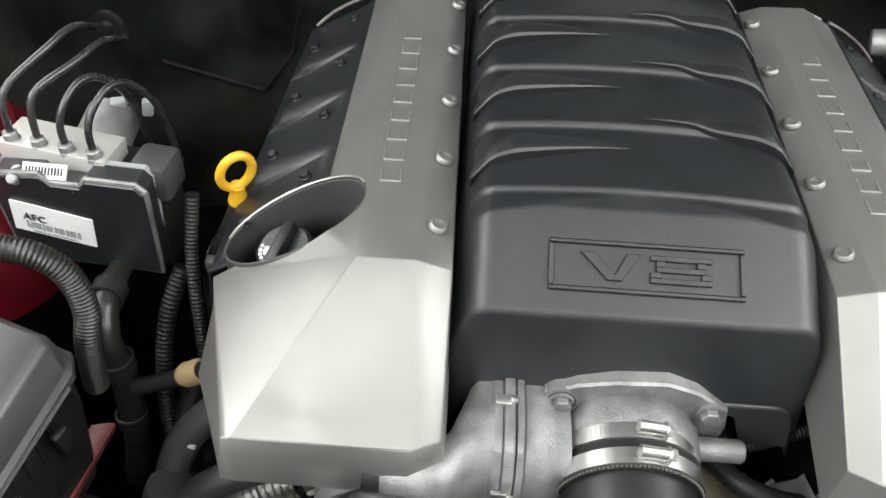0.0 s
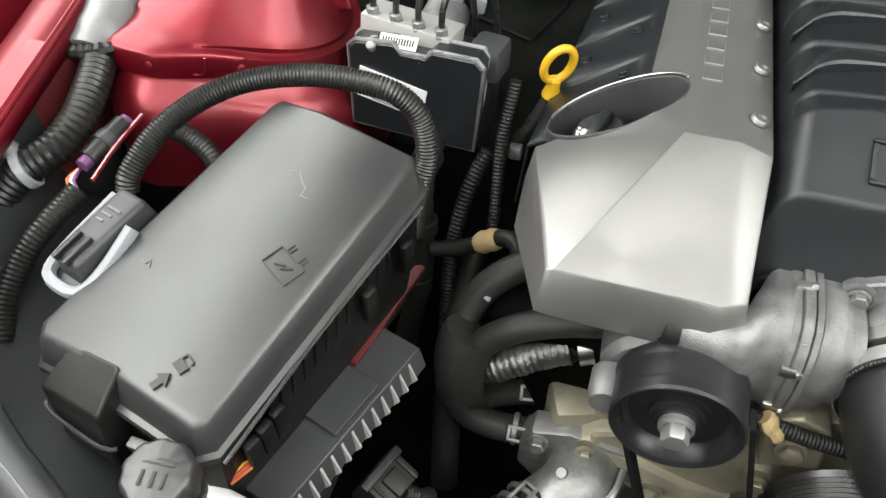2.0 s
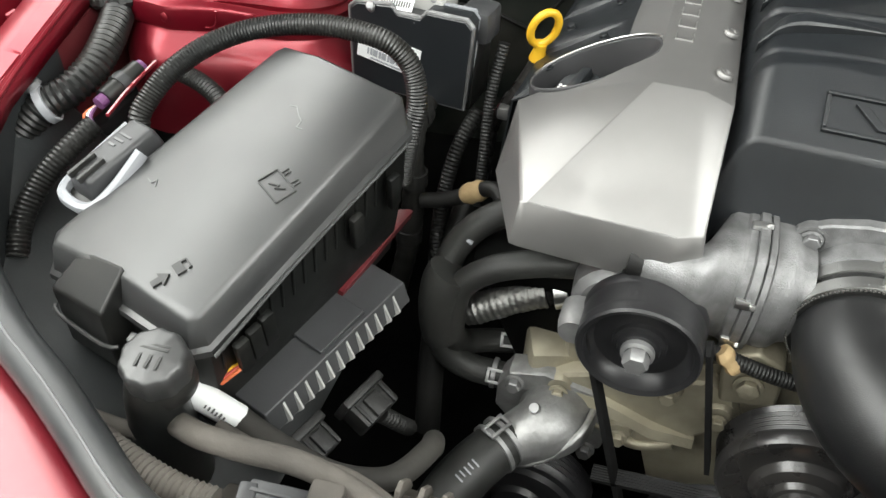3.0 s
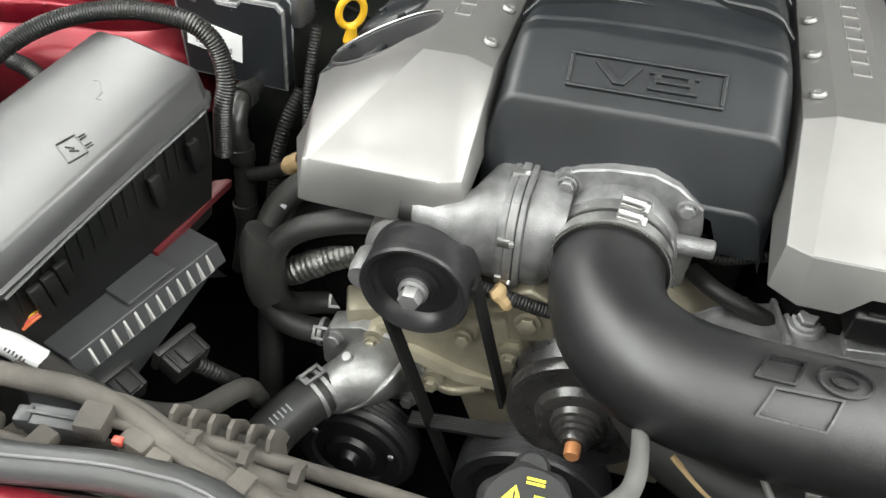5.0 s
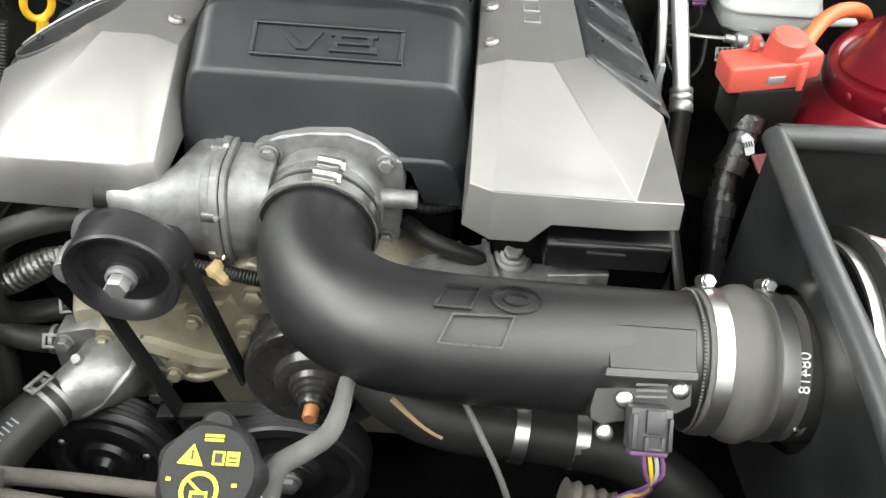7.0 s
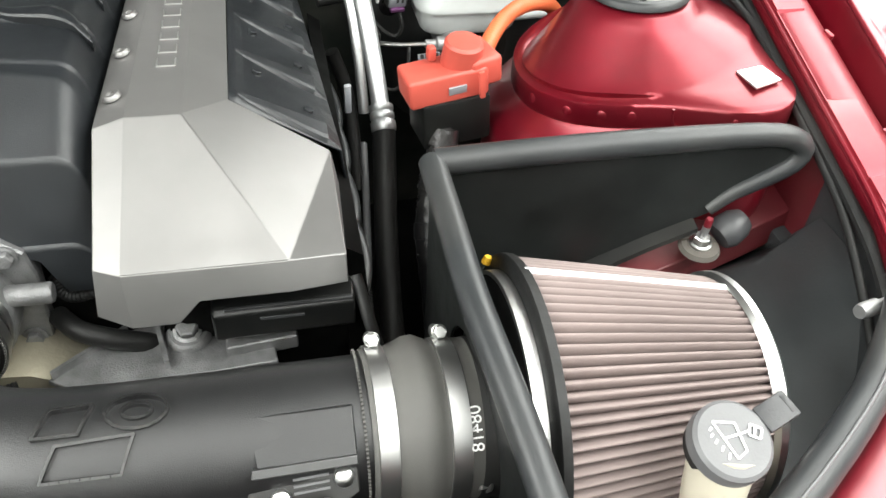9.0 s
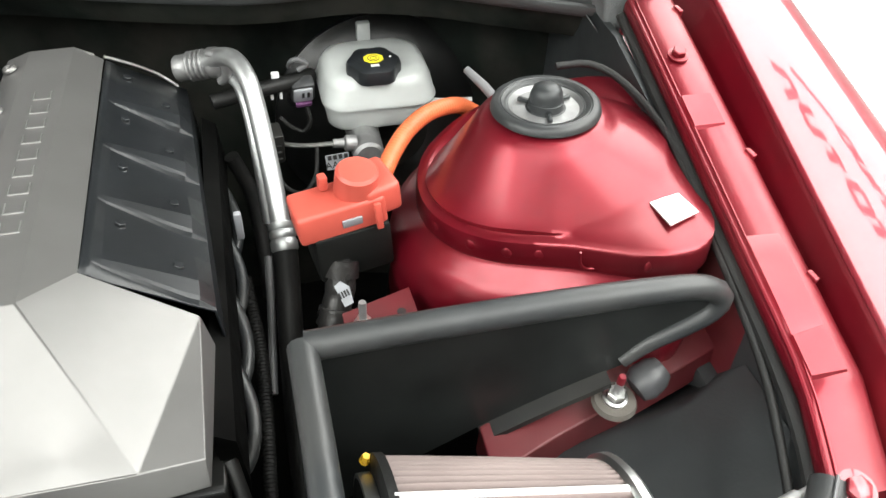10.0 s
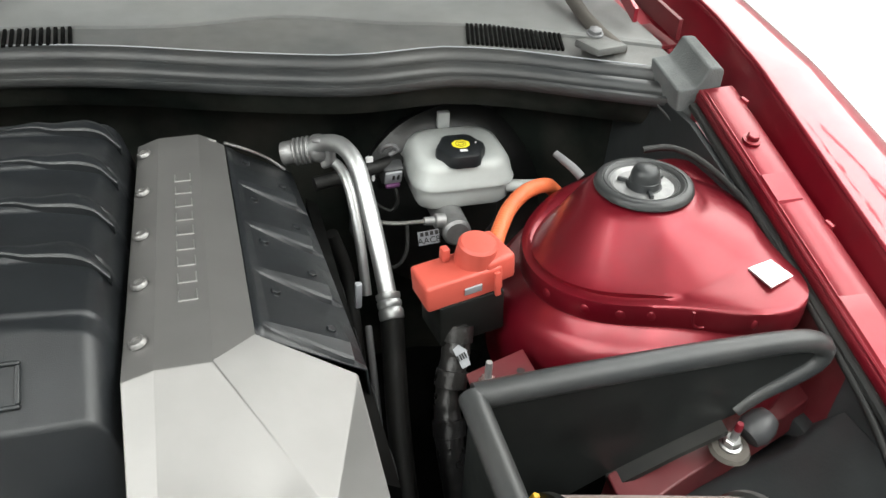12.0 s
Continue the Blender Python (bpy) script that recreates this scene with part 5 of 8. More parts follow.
part("plug_lead", tube([(0.420, 0.356, 0.808), (0.422, 0.350, 0.792), (0.414, 0.350, 0.780), (0.400, 0.352, 0.786), (0.388, 0.356, 0.798)], 0.0026, 8, 0.005), M_RUBBER, boost)
part("hose_hook", tube([(0.405, 0.372, 0.852), (0.408, 0.366, 0.862), (0.416, 0.362, 0.865), (0.424, 0.364, 0.858), (0.414, 0.364, 0.851)], 0.0030, 8, 0.004), M_DKGREY, boost, "grey hooked clip")
res = thing("brake_fluid_reservoir", "milky white brake fluid reservoir with a black cap", "fluid reservoir", (0.49, 0.35, 0.79))


def rounded(cx, cy, sx, sy, r, z, n=6):
    out = []
    for qx, qy, a0 in ((1, 1, 0), (-1, 1, 90), (-1, -1, 180), (1, -1, 270)):
        for k in range(n):
            a = math.radians(a0 + 90 * k / (n - 1))
            out.append((cx + qx * (sx / 2 - r) + r * math.cos(a), cy + qy * (sy / 2 - r) + r * math.sin(a), z))
    return out


rz = [(0.112, 0.092, 0.02, 0.795), (0.118, 0.098, 0.02, 0.800), (0.120, 0.101, 0.022, 0.822), (0.129, 0.110, 0.026, 0.8235), (0.130, 0.111, 0.026, 0.8275), (0.127, 0.108, 0.028, 0.831), (0.120, 0.104, 0.03, 0.846), (0.110, 0.098, 0.03, 0.8545), (0.096, 0.086, 0.03, 0.8575)]
part("body", loft([rounded(0.500, 0.365, sx, sy, r, z) for sx, sy, r, z in rz]), M_RESERVOIR, res, angle=50)
part("rear_tab", box((0.497, 0.420, 0.864), (0.016, 0.010, 0.022), 0.002), M_RESERVOIR, res)
cap = part("cap", lathe([(0, 0.016), (0.024, 0.016), (0.0275, 0.0145), (0.029, 0.010), (0.029, 0.0), (0.022, -0.002)], (0.495, 0.336, 0.856), (0, -0.05, 1), 48, wobble=lambda a: 1 + 0.09 * max(-0.5, min(0.5, 1.4 * math.cos(6 * a)))), M_BLACK, res, "black lobed plastic cap")
ink = bmesh.new()
oz = Vector((0.495, 0.336, 0.8722))
hexa = [(0.0115 * math.cos(math.radians(22.5 + 45 * k)), 0.0095 * math.sin(math.radians(22.5 + 45 * k))) for k in range(8)]
plate_on(oz, (1, 0, 0), (0, 1, 0.05), hexa, 0.0005, ink)
part("yellow_mark", ink, M_YELLOWINK, cap, "yellow warning octagon")
ink = bmesh.new()
for r0, r1 in ((0.0060, 0.0067), (0.0030, 0.0038)):
    for pl in ring_poly(r0, r1, 16):
        plate_on(oz, (1, 0, 0), (0, 1, 0.05), pl, 0.0009, ink)
part("mark_rings", ink, M_INK, cap)
part("print", words("DOT-3", 0.0055, oz + Vector((0, 0.0165, -0.001)), (-1, 0, 0), (0, -1, -0.05), 0.0006), M_WHITEINK, cap, "white DOT-3 lettering")
ink = bmesh.new()
plate_on(oz, (1, 0, 0), (0, 1, 0.05), rect(-0.005, -0.0165, 0.004, -0.0125), 0.0005, ink)
plate_on(oz, (1, 0, 0), (0, 1, 0.05), [(0.019 + 0.0014 * math.cos(k), 0.001 + 0.0014 * math.sin(k)) for k in range(6)], 0.0005, ink)
part("print_marks", ink, M_WHITEINK, cap)
part("outlet", tube([(0.555, 0.325, 0.814), (0.575, 0.316, 0.818), (0.602, 0.308, 0.822)], [0.008, 0.0065, 0.0055], 12, 0.01), M_RESERVOIR, res, "white hose nipple")
mcyl = thing("master_cylinder", "cast aluminium brake master cylinder below the reservoir", "master cylinder", (0.48, 0.30, 0.78))
part("body", lathe([(0, 0), (0.014, 0), (0.0175, 0.003), (0.0185, 0.05), (0.02, 0.10)], (0.478, 0.275, 0.785), (0.02, 1, -0.06), 28), M_CAST, mcyl)
part("port", lathe([(0, 0.026), (0.005, 0.026), (0.0055, 0.014), (0.009, 0.012), (0.009, 0.0)], (0.466, 0.292, 0.795), (-1, 0, 0.1), 16), M_CAST, mcyl)
part("brake_line", tube([(0.442, 0.292, 0.797), (0.40, 0.30, 0.795), (0.36, 0.33, 0.79)], 0.0026, 8, 0.01), M_CHROME, mcyl)
tagp = thing("paper_tag", "small white paper tag with dark print", "tag", (0.441, 0.28, 0.785))
part("card", plate_on((0.443, 0.278, 0.783), (1, 0, 0.08), (0, 0.3, 1), rect(-0.013, -0.0085, 0.013, 0.0085), 0.0, None, 0.0008), M_GREYPL, tagp)
part("print", words("AAC8", 0.008, (0.443, 0.2772, 0.7795), (1, 0, 0.08), (0, 0.3, 1), 0.0006), M_INK, tagp)
ink = bmesh.new()
for k in range(4):
    plate_on((0.443, 0.2772, 0.789), (1, 0, 0.08), (0, 0.3, 1), rect(-0.011 + 0.006 * k, -0.002, -0.007 + 0.006 * k, 0.003), 0.0006, ink)
part("print_bars", ink, M_INK, tagp)

ac = thing("air_conditioning_line", "bent bare aluminium refrigerant pipe crimped onto a black hose", "pipe", (0.36, 0.2, 0.6))
rings_profile = [(0, 0), (0.0125, 0), (0.0140, 0.002), (0.0140, 0.013)]
for k in range(4):
    rings_profile += [(0.0135, 0.0140 + 0.0052 * k), (0.0162, 0.0158 + 0.0052 * k), (0.0162, 0.0176 + 0.0052 * k), (0.0135, 0.0190 + 0.0052 * k)]
part("fitting", lathe(rings_profile + [(0.0150, 0.0365), (0.0165, 0.040), (0.0160, 0.048), (0.0120, 0.054), (0.0100, 0.056)], (0.286, 0.364, 0.866), (1, -0.25, 0.22), 28), M_CAST, ac, "ringed grey swaged fitting")
part("fitting_collar", tube([(0.322, 0.346, 0.889), (0.332, 0.338, 0.890), (0.338, 0.336, 0.880), (0.338, 0.338, 0.866), (0.330, 0.342, 0.858)], [0.0045, 0.0060, 0.0058, 0.0060, 0.0045], 10, 0.004), M_CAST, ac)
part("pipe", tube([(0.318, 0.352, 0.876), (0.334, 0.340, 0.888), (0.349, 0.318, 0.894), (0.360, 0.290, 0.884), (0.3655, 0.262, 0.855), (0.370, 0.222, 0.815), (0.3722, 0.182, 0.779)], 0.0098, 18, 0.005), M_PIPE, ac)
fer = Vector((0.3722, 0.186, 0.782))
fd = Vector((0.02, -0.74, -0.67)).normalized()
part("ferrule", lathe([(0.0105, 0), (0.0135, 0.001), (0.0135, 0.006), (0.0120, 0.008), (0.0135, 0.010), (0.0135, 0.015), (0.0120, 0.017), (0.0138, 0.020), (0.0138, 0.028), (0.0125, 0.030)], fer, fd, 24), M_PIPE, ac)
part("hose", tube([fer + fd * 0.026, (0.3705, 0.145, 0.730), (0.366, 0.105, 0.68), (0.362, 0.05, 0.625), (0.36, -0.02, 0.57), (0.36, -0.10, 0.52)], 0.0128, 16, 0.01), M_RUBBER, ac)
part("second_pipe", tube([(0.322, 0.36, 0.862), (0.345, 0.335, 0.862), (0.354, 0.305, 0.846), (0.358, 0.27, 0.80), (0.36, 0.24, 0.74)], 0.006, 12, 0.008), M_PIPE, ac)
clip = part("clip", box((0.3885, 0.360, 0.847), (0.009, 0.006, 0.013), 0.0015), M_WHITE, ac, "white plastic retaining clip")
for dx in (-0.005, 0.005):
    part("clip_leg", box((0.3875 + dx, 0.359, 0.832), (0.0036, 0.007, 0.022), 0.001), M_WHITE, clip)
part("clip_bridge", box((0.3875, 0.359, 0.8405), (0.014, 0.007, 0.004), 0.001), M_WHITE, clip)

red = thing("battery_terminal_cover", "orange-red plastic battery terminal cover", "terminal cover", (0.43, 0.10, 0.83))
part("box", box((0.4215, 0.102, 0.857), (0.080, 0.042, 0.030), 0.004, (0, -6, 8), segs=3), M_ORANGE, red)
part("step", box((0.456, 0.112, 0.868), (0.034, 0.048, 0.030), 0.005, (0, -6, 14), segs=3), M_ORANGE, red)
part("cap", lathe([(0, 0.022), (0.0165, 0.0215), (0.019, 0.019), (0.0205, 0.0), (0.0205, -0.02)], (0.440, 0.106, 0.874), (0.05, -0.12, 1), 36), M_ORANGE, red)
part("latch", box((0.4545, 0.078, 0.862), (0.006, 0.004, 0.028), 0.0012, (0, -6, 10)), M_ORANGE, red)
part("latch_eye", box((0.411, 0.112, 0.880), (0.008, 0.010, 0.014), 0.002, (0, 0, 10)), M_ORANGE, red)
part("label", box((0.432, 0.0815, 0.856), (0.018, 0.002, 0.009), 0.0005, (12, -6, 8)), M_GREYPL, red, "small grey label")
part("cable", tube([(0.466, 0.125, 0.868), (0.480, 0.148, 0.876), (0.500, 0.175, 0.882), (0.527, 0.200, 0.883), (0.560, 0.225, 0.872), (0.59, 0.26, 0.84)], 0.0085, 14, 0.005, ribs=0.0035, rib_depth=0.05), M_LOOMORANGE, red, "orange corrugated battery cable")
part("black_base", box((0.43, 0.105, 0.82), (0.07, 0.05, 0.05), 0.004, (0, -4, 8)), M_FUSEBODY, red)
tph = thing("taped_harness", "black tape-wound wiring harness beside the refrigerant hose", "wiring harness", (0.40, -0.03, 0.64))
part("cable", tube([(0.425, 0.10, 0.83), (0.416, 0.075, 0.785), (0.402, 0.05, 0.75), (0.398, 0.01, 0.70), (0.40, -0.03, 0.64)], [0.012, 0.0145, 0.013, 0.015, 0.0125, 0.0145], 14, 0.004, ribs=0.017, rib_depth=0.05), M_TAPEBLACK, tph)
for q, d, r in (((0.4195, 0.085, 0.802), (-0.18, -0.48, -0.86), 0.0150), ((0.4085, 0.0605, 0.765), (-0.28, -0.5, -0.8), 0.0148), ((0.4000, 0.032, 0.727), (-0.08, -0.62, -0.78), 0.0150)):
    part("tape_band", band(q, d, r, 0.017, 0.0014), M_TAPEBLACK, tph, "crinkled glossy black tape")
tg = thing("wire_tag", "white tag with print on the harness", "tag", (0.415, 0.06, 0.79))
part("flag", plate_on((0.418, 0.062, 0.792), (1, 0.2, 0.3), (-0.2, 0.6, 0.8), [(-0.005, -0.012), (0.004, -0.012), (0.007, 0.003), (0.002, 0.011), (-0.005, 0.009)], 0, None, 0.0008), M_GREYPL, tg)
ink = bmesh.new()
for k in range(4):
    plate_on((0.418, 0.062, 0.792), (1, 0.2, 0.3), (-0.2, 0.6, 0.8), rect(-0.005 + 0.0026 * k, -0.004, -0.0035 + 0.0026 * k, 0.002), 0.0008, ink)
part("print_bars", ink, M_INK, tg)
single("dust_nipple", tube([(0.572, 0.236, 0.905), (0.585, 0.215, 0.897), (0.592, 0.205, 0.89)], [0.0040, 0.0050, 0.0050], 12, 0.01), M_DKGREY, "grey plastic drain nipple behind the shock tower", "hose fitting")
single("hood_release_cable", tube([(0.640, 0.172, 0.936), (0.672, 0.166, 0.938), (0.695, 0.135, 0.932), (0.709, 0.07, 0.918), (0.706, 0.0, 0.900), (0.700, -0.08, 0.880), (0.694, -0.145, 0.862), (0.682, -0.20, 0.845), (0.664, -0.27, 0.815), (0.645, -0.34, 0.77), (0.60, -0.40, 0.72)], 0.0036, 10, 0.01), M_RUBBER, "black cable running along the inner fender flange", "cable")
single("fender_seal", tube([(0.7075 + 0.06 * (y + 0.06) - 0.22 * max(0.0, -0.18 - y), y, rail_z(y) - 0.016) for y in (-0.25, -0.20, -0.14, -0.06, 0.02, 0.10, 0.16, 0.222)], 0.0070, 10, 0.01, squash=0.7), M_RUBBER, "black rubber edging below the fender flange", "rubber edging", kind="structure")
foil = thing("foil_sticker", "square foil sticker on the red inner fender", "sticker", (0.682, -0.008, 0.895))
part("sheet", plate_on((0.677, -0.016, 0.9080), (1, 0, 0), (0, 1, 0), [(-0.017, 0.010), (-0.013, -0.020), (0.0165, -0.009), (0.011, 0.017)], 0.0006, None, 0.0016), M_STICKER, foil)
foam = thing("foam_block", "grey foam rubber block at the end of the cowl", "foam block", (0.74, 0.27, 0.94))
fm = loft([[(x + 0.002 * f, y + 0.06 * (0.73 - x), z + 0.010 * f) for x, z in ((0.7125, 0.922), (0.757, 0.950), (0.757, 0.992), (0.752, 0.996), (0.739, 0.996), (0.731, 0.979), (0.726, 0.973), (0.706, 0.971))] for y, f in ((0.2290, 0.0), (0.234, 0.0), (0.296, 1.0), (0.301, 1.0))])
part("block", fm, M_FOAM, foam, bev=0.003)
part("peeling_edge", loft([[(0.7015, y, z), (0.7030, y + 0.002, z), (0.714, y + 0.004, z - 0.014), (0.7125, y, z - 0.014)] for y, z in ((0.236, 0.940), (0.29, 0.944))]), M_FOAM, foam)
hg = thing("hood_hinge_assembly", "red painted hood hinge arms and gas strut behind the foam block", "hinge", (0.74, 0.45, 0.98))
part("lower_arm", loft([[p + Vector((b, 0, c)) for b, c in ((-0.003, 0), (0.003, 0), (0.003, 0.026), (-0.003, 0.026))] for p in map(Vector, ((0.775, 0.36, 0.975), (0.765, 0.45, 0.99), (0.752, 0.56, 1.03), (0.745, 0.62, 1.06)))]), M_RED_DULL, hg, bev=0.001)
part("upper_arm", loft([[p + Vector((b, 0, c)) for b, c in ((-0.003, 0), (0.003, 0), (0.003, 0.018), (-0.003, 0.018))] for p in map(Vector, ((0.735, 0.40, 0.985), (0.73, 0.48, 1.02), (0.728, 0.56, 1.07), (0.726, 0.64, 1.12)))]), M_RED, hg, bev=0.001)
part("foot_plate", box((0.752, 0.392, 0.968), (0.050, 0.060, 0.006), 0.002, (6, 0, 8)), M_RED_DULL, hg)
part("pivot_bolt", hex_bolt((0.738, 0.44, 1.008), (-1, 0, 0.2), 0.009, 0.008, 1.3), M_CAST, hg)
part("strut", tube([(0.692, 0.345, 0.972), (0.680, 0.43, 0.985), (0.668, 0.54, 1.03)], 0.009, 12, 0.03), M_DUSTY, hg, "dusty grey gas strut")
part("strut_foot", box((0.668, 0.352, 0.978), (0.050, 0.040, 0.010), 0.003, (0, 4, 20)), M_COWL, hg)
part("bolt", hex_bolt((0.668, 0.372, 0.985), (0, -0.2, 1), 0.008, 0.007, 1.3), M_DKGREY, hg)
single("fender_corner_bolt", hex_bolt((0.693, -0.256, 0.868), (0, -0.3, 1), 0.008, 0.008, 1.7), M_RED, "red-painted bolt at the fender flange corner", "bolt")
washer = thing("washer_filler", "grey washer filler cap with white windscreen symbol on a cream neck", "filler cap", (0.52, -0.32, 0.72))
wa = Vector((0.05, -0.35, 1)).normalized()
wc = Vector((0.4965, -0.347, 0.867))
part("neck", tube([(0.492, -0.372, 0.74), (0.492, -0.366, 0.79), (0.493, -0.355, 0.84), wc], [0.016, 0.017, 0.0185, 0.020], 20, 0.02), M_NECK, washer, "cream translucent neck")
part("collar", lathe([(0.020, -0.011), (0.0222, -0.009), (0.0222, -0.002), (0.020, 0.0)], wc, wa, 32), M_RUBBER, washer)
wcap = part("cap", lathe([(0, 0.0105), (0.0215, 0.0105), (0.0238, 0.0085), (0.0242, 0.0), (0.022, -0.003)], wc, wa, 36), M_DKGREY, washer, "grey plastic cap")
part("tab", box(wc + Vector((0.033, 0.010, 0.011)), (0.024, 0.017, 0.0034), 0.0016, (15, -8, 20)), M_CONN, wcap)
part("tab_ridge", box(wc + Vector((0.041, 0.013, 0.0135)), (0.004, 0.012, 0.0016), 0.0007, (15, -8, 20)), M_CONN, wcap)
ink = bmesh.new()
wo, wu, wv = wc + wa * 0.0107, (0.97, -0.24, -0.1), (0.24, 0.92, 0.32)
for a, b in (((-0.0125, 0.0085), (0.0005, 0.0095)), ((0.0005, 0.0095), (0.0065, -0.0060)), ((0.0065, -0.0060), (0.0010, -0.0110)), ((0.0010, -0.0110), (-0.0125, 0.0085)), ((-0.0065, -0.0005), (0.0035, 0.0035)), ((-0.0130, 0.0050), (-0.0145, 0.0030)), ((-0.0125, 0.0015), (-0.0138, -0.0008)), ((-0.0100, -0.0015), (-0.0115, -0.0040)), ((-0.0070, -0.0050), (-0.0080, -0.0080)), ((-0.0035, -0.0085), (-0.0045, -0.0120)),
             ((0.0095, 0.0100), (0.0165, 0.0080)), ((0.0165, 0.0080), (0.0150, 0.0020)), ((0.0150, 0.0020), (0.0085, 0.0035)), ((0.0085, 0.0035), (0.0095, 0.0100)), ((0.0115, 0.0030), (0.0125, 0.0090)), ((0.0035, 0.0035), (0.0085, 0.0060))):
    plate_on(wo, wu, wv, stroke((a, b), 0.0013), 0.0006, ink)
part("symbol", ink, M_WHITEINK, wcap, "white windscreen washer symbol")
single("fender_screw_stud", lathe([(0, 0.03), (0.005, 0.03), (0.006, 0.026), (0.006, 0.012), (0.004, 0.010), (0.004, 0.0)], (0.676, -0.242, 0.852), (-1, -0.3, 0.1), 16), M_CAST, "silver ball stud at the fender flange", "stud")

# dark pipes and plugs behind the aluminium pipe
single("vacuum_pipe", tube([(0.318, 0.335, 0.838), (0.36, 0.345, 0.840), (0.40, 0.362, 0.838), (0.43, 0.385, 0.832)], 0.0085, 12, 0.01), M_RUBBER, "black vacuum pipe running to the brake booster", "pipe")
single("heater_pipe", tube([(0.33, 0.30, 0.79), (0.345, 0.30, 0.74), (0.35, 0.28, 0.69), (0.35, 0.24, 0.63)], 0.0085, 12, 0.01), M_RUBBER, "black heater pipe going down behind the engine", "pipe")
lp = thing("firewall_connector", "black ribbed electrical connector behind the aluminium pipe", "connector", (0.372, 0.31, 0.78))
part("body", box((0.372, 0.312, 0.792), (0.030, 0.026, 0.040), 0.003, (10, 0, 8)), M_SATIN, lp)
for k in range(4):
    part("rib", box((0.372, 0.2985, 0.779 + 0.0085 * k), (0.026, 0.003, 0.003), 0.0008, (10, 0, 8)), M_SATIN, lp)
part("lead", tube([(0.372, 0.305, 0.772), (0.384, 0.285, 0.752), (0.402, 0.275, 0.748), (0.418, 0.285, 0.762), (0.424, 0.31, 0.785)], 0.0024, 8, 0.006), M_RUBBER, lp)
single("pipe_clip", box((0.3335, 0.148, 0.815), (0.007, 0.006, 0.034), 0.0015, (8, 0, 0)), M_GREYPL, "small grey plastic clip beside the engine cover", "clip")
single("lower_loom", tube([(0.328, 0.20, 0.70), (0.335, 0.12, 0.675), (0.334, 0.04, 0.66), (0.330, -0.04, 0.65), (0.33, -0.12, 0.62)], 0.007, 12, 0.005, ribs=0.004, rib_depth=0.12), M_RUBBER, "black corrugated loom along the cylinder head", "wiring harness")

# ---- engine front ----
block = thing("engine", "stained aluminium engine front cover with bolts", "engine block", (-0.05, -0.1, 0.5))
fc = [(-0.215, 0.700), (-0.175, 0.722), (-0.10, 0.712), (-0.055, 0.735), (0.0, 0.758), (0.06, 0.752), (0.12, 0.720), (0.14, 0.62), (0.10, 0.50), (-0.10, 0.50), (-0.125, 0.575), (-0.165, 0.598), (-0.205, 0.612)]
part("cover", loft([[(x * s + (1 - s) * -0.03, y, 0.64 + (z - 0.64) * s) for x, z in fc] for y, s in ((-0.06, 1.0), (-0.112, 1.0), (-0.122, 0.97))]), M_TAN, block, angle=30)
front_poly = [(-0.232, 0.652), (-0.205, 0.668), (-0.170, 0.684), (-0.125, 0.700), (-0.085, 0.708), (-0.060, 0.690), (-0.045, 0.655), (-0.070, 0.636), (-0.096, 0.606), (-0.127, 0.594), (-0.148, 0.603), (-0.192, 0.622), (-0.230, 0.632)]
part("front_casting", loft([[(x * s - 0.14 * (1 - s), y, 0.65 + (z - 0.65) * s) for x, z in front_poly] for y, s in ((-0.10, 1.02), (-0.128, 1.0), (-0.134, 0.96), (-0.1365, 0.88))]), M_TAN, block, angle=24)
part("casting_web", loft([[(x, y + b, z + c) for b, c in ((-0.010, -0.004), (-0.006, 0.005), (0.02, 0.012), (0.02, -0.014))] for x, y, z in ((-0.215, -0.132, 0.648), (-0.165, -0.138, 0.644), (-0.120, -0.138, 0.628), (-0.080, -0.132, 0.622))]), M_TAN, block, angle=40)
part("casting_rim", tube([(-0.232, -0.131, 0.632), (-0.192, -0.136, 0.621), (-0.148, -0.137, 0.602), (-0.127, -0.136, 0.594), (-0.096, -0.133, 0.606)], 0.0055, 10, 0.006), M_TAN, block)
for x, z in ((-0.116, 0.688), (-0.208, 0.650), (-0.146, 0.610), (-0.070, 0.672)):
    part("boss", lathe([(0.0, 0.012), (0.0105, 0.012), (0.0125, 0.009), (0.0140, -0.01)], (x, -0.130, z), (0, -1, 0.08), 20), M_TAN, block)
part("upper_ear", prism([(-0.085, 0.745), (-0.06, 0.760), (-0.035, 0.748), (-0.03, 0.70), (-0.075, 0.69)], "y", -0.14, -0.10), M_TAN, block, bev=0.004)
for x, z, r in ((-0.146, 0.610, 0.0065), (-0.058, 0.722, 0.009), (-0.116, 0.688, 0.0065), (-0.208, 0.650, 0.0065), (-0.070, 0.672, 0.006), (0.055, 0.735, 0.007)):
    part("cover_bolt", hex_bolt((x, -0.142 if z > 0.70 else -0.146, z), (0, -1, 0.1), r, 0.008, 1.4), M_TAN, block)
# block, valley and heads: shade under the covers painted as near-black
part("lower_case", box((-0.03, -0.02, 0.52), (0.30, 0.16, 0.16), 0.01), M_DEEPSHADE, block, "lower engine block, near-black for deep shade")
part("valley", box((0.0, 0.12, 0.72), (0.24, 0.36, 0.13), 0.01), M_DEEPSHADE, block, "manifold valley under the covers, near-black for deep shade")
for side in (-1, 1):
    part("head", box((side * 0.215, 0.11, 0.70), (0.15, 0.42, 0.16), 0.012, (0, side * 25, 0)), M_DEEPSHADE, block, "cylinder head under the cover, near-black for deep shade")
plate = [(0.070, -0.128), (0.124, -0.084), (0.150, -0.076), (0.165, -0.060), (0.235, -0.050), (0.245, -0.135), (0.10, -0.145)]
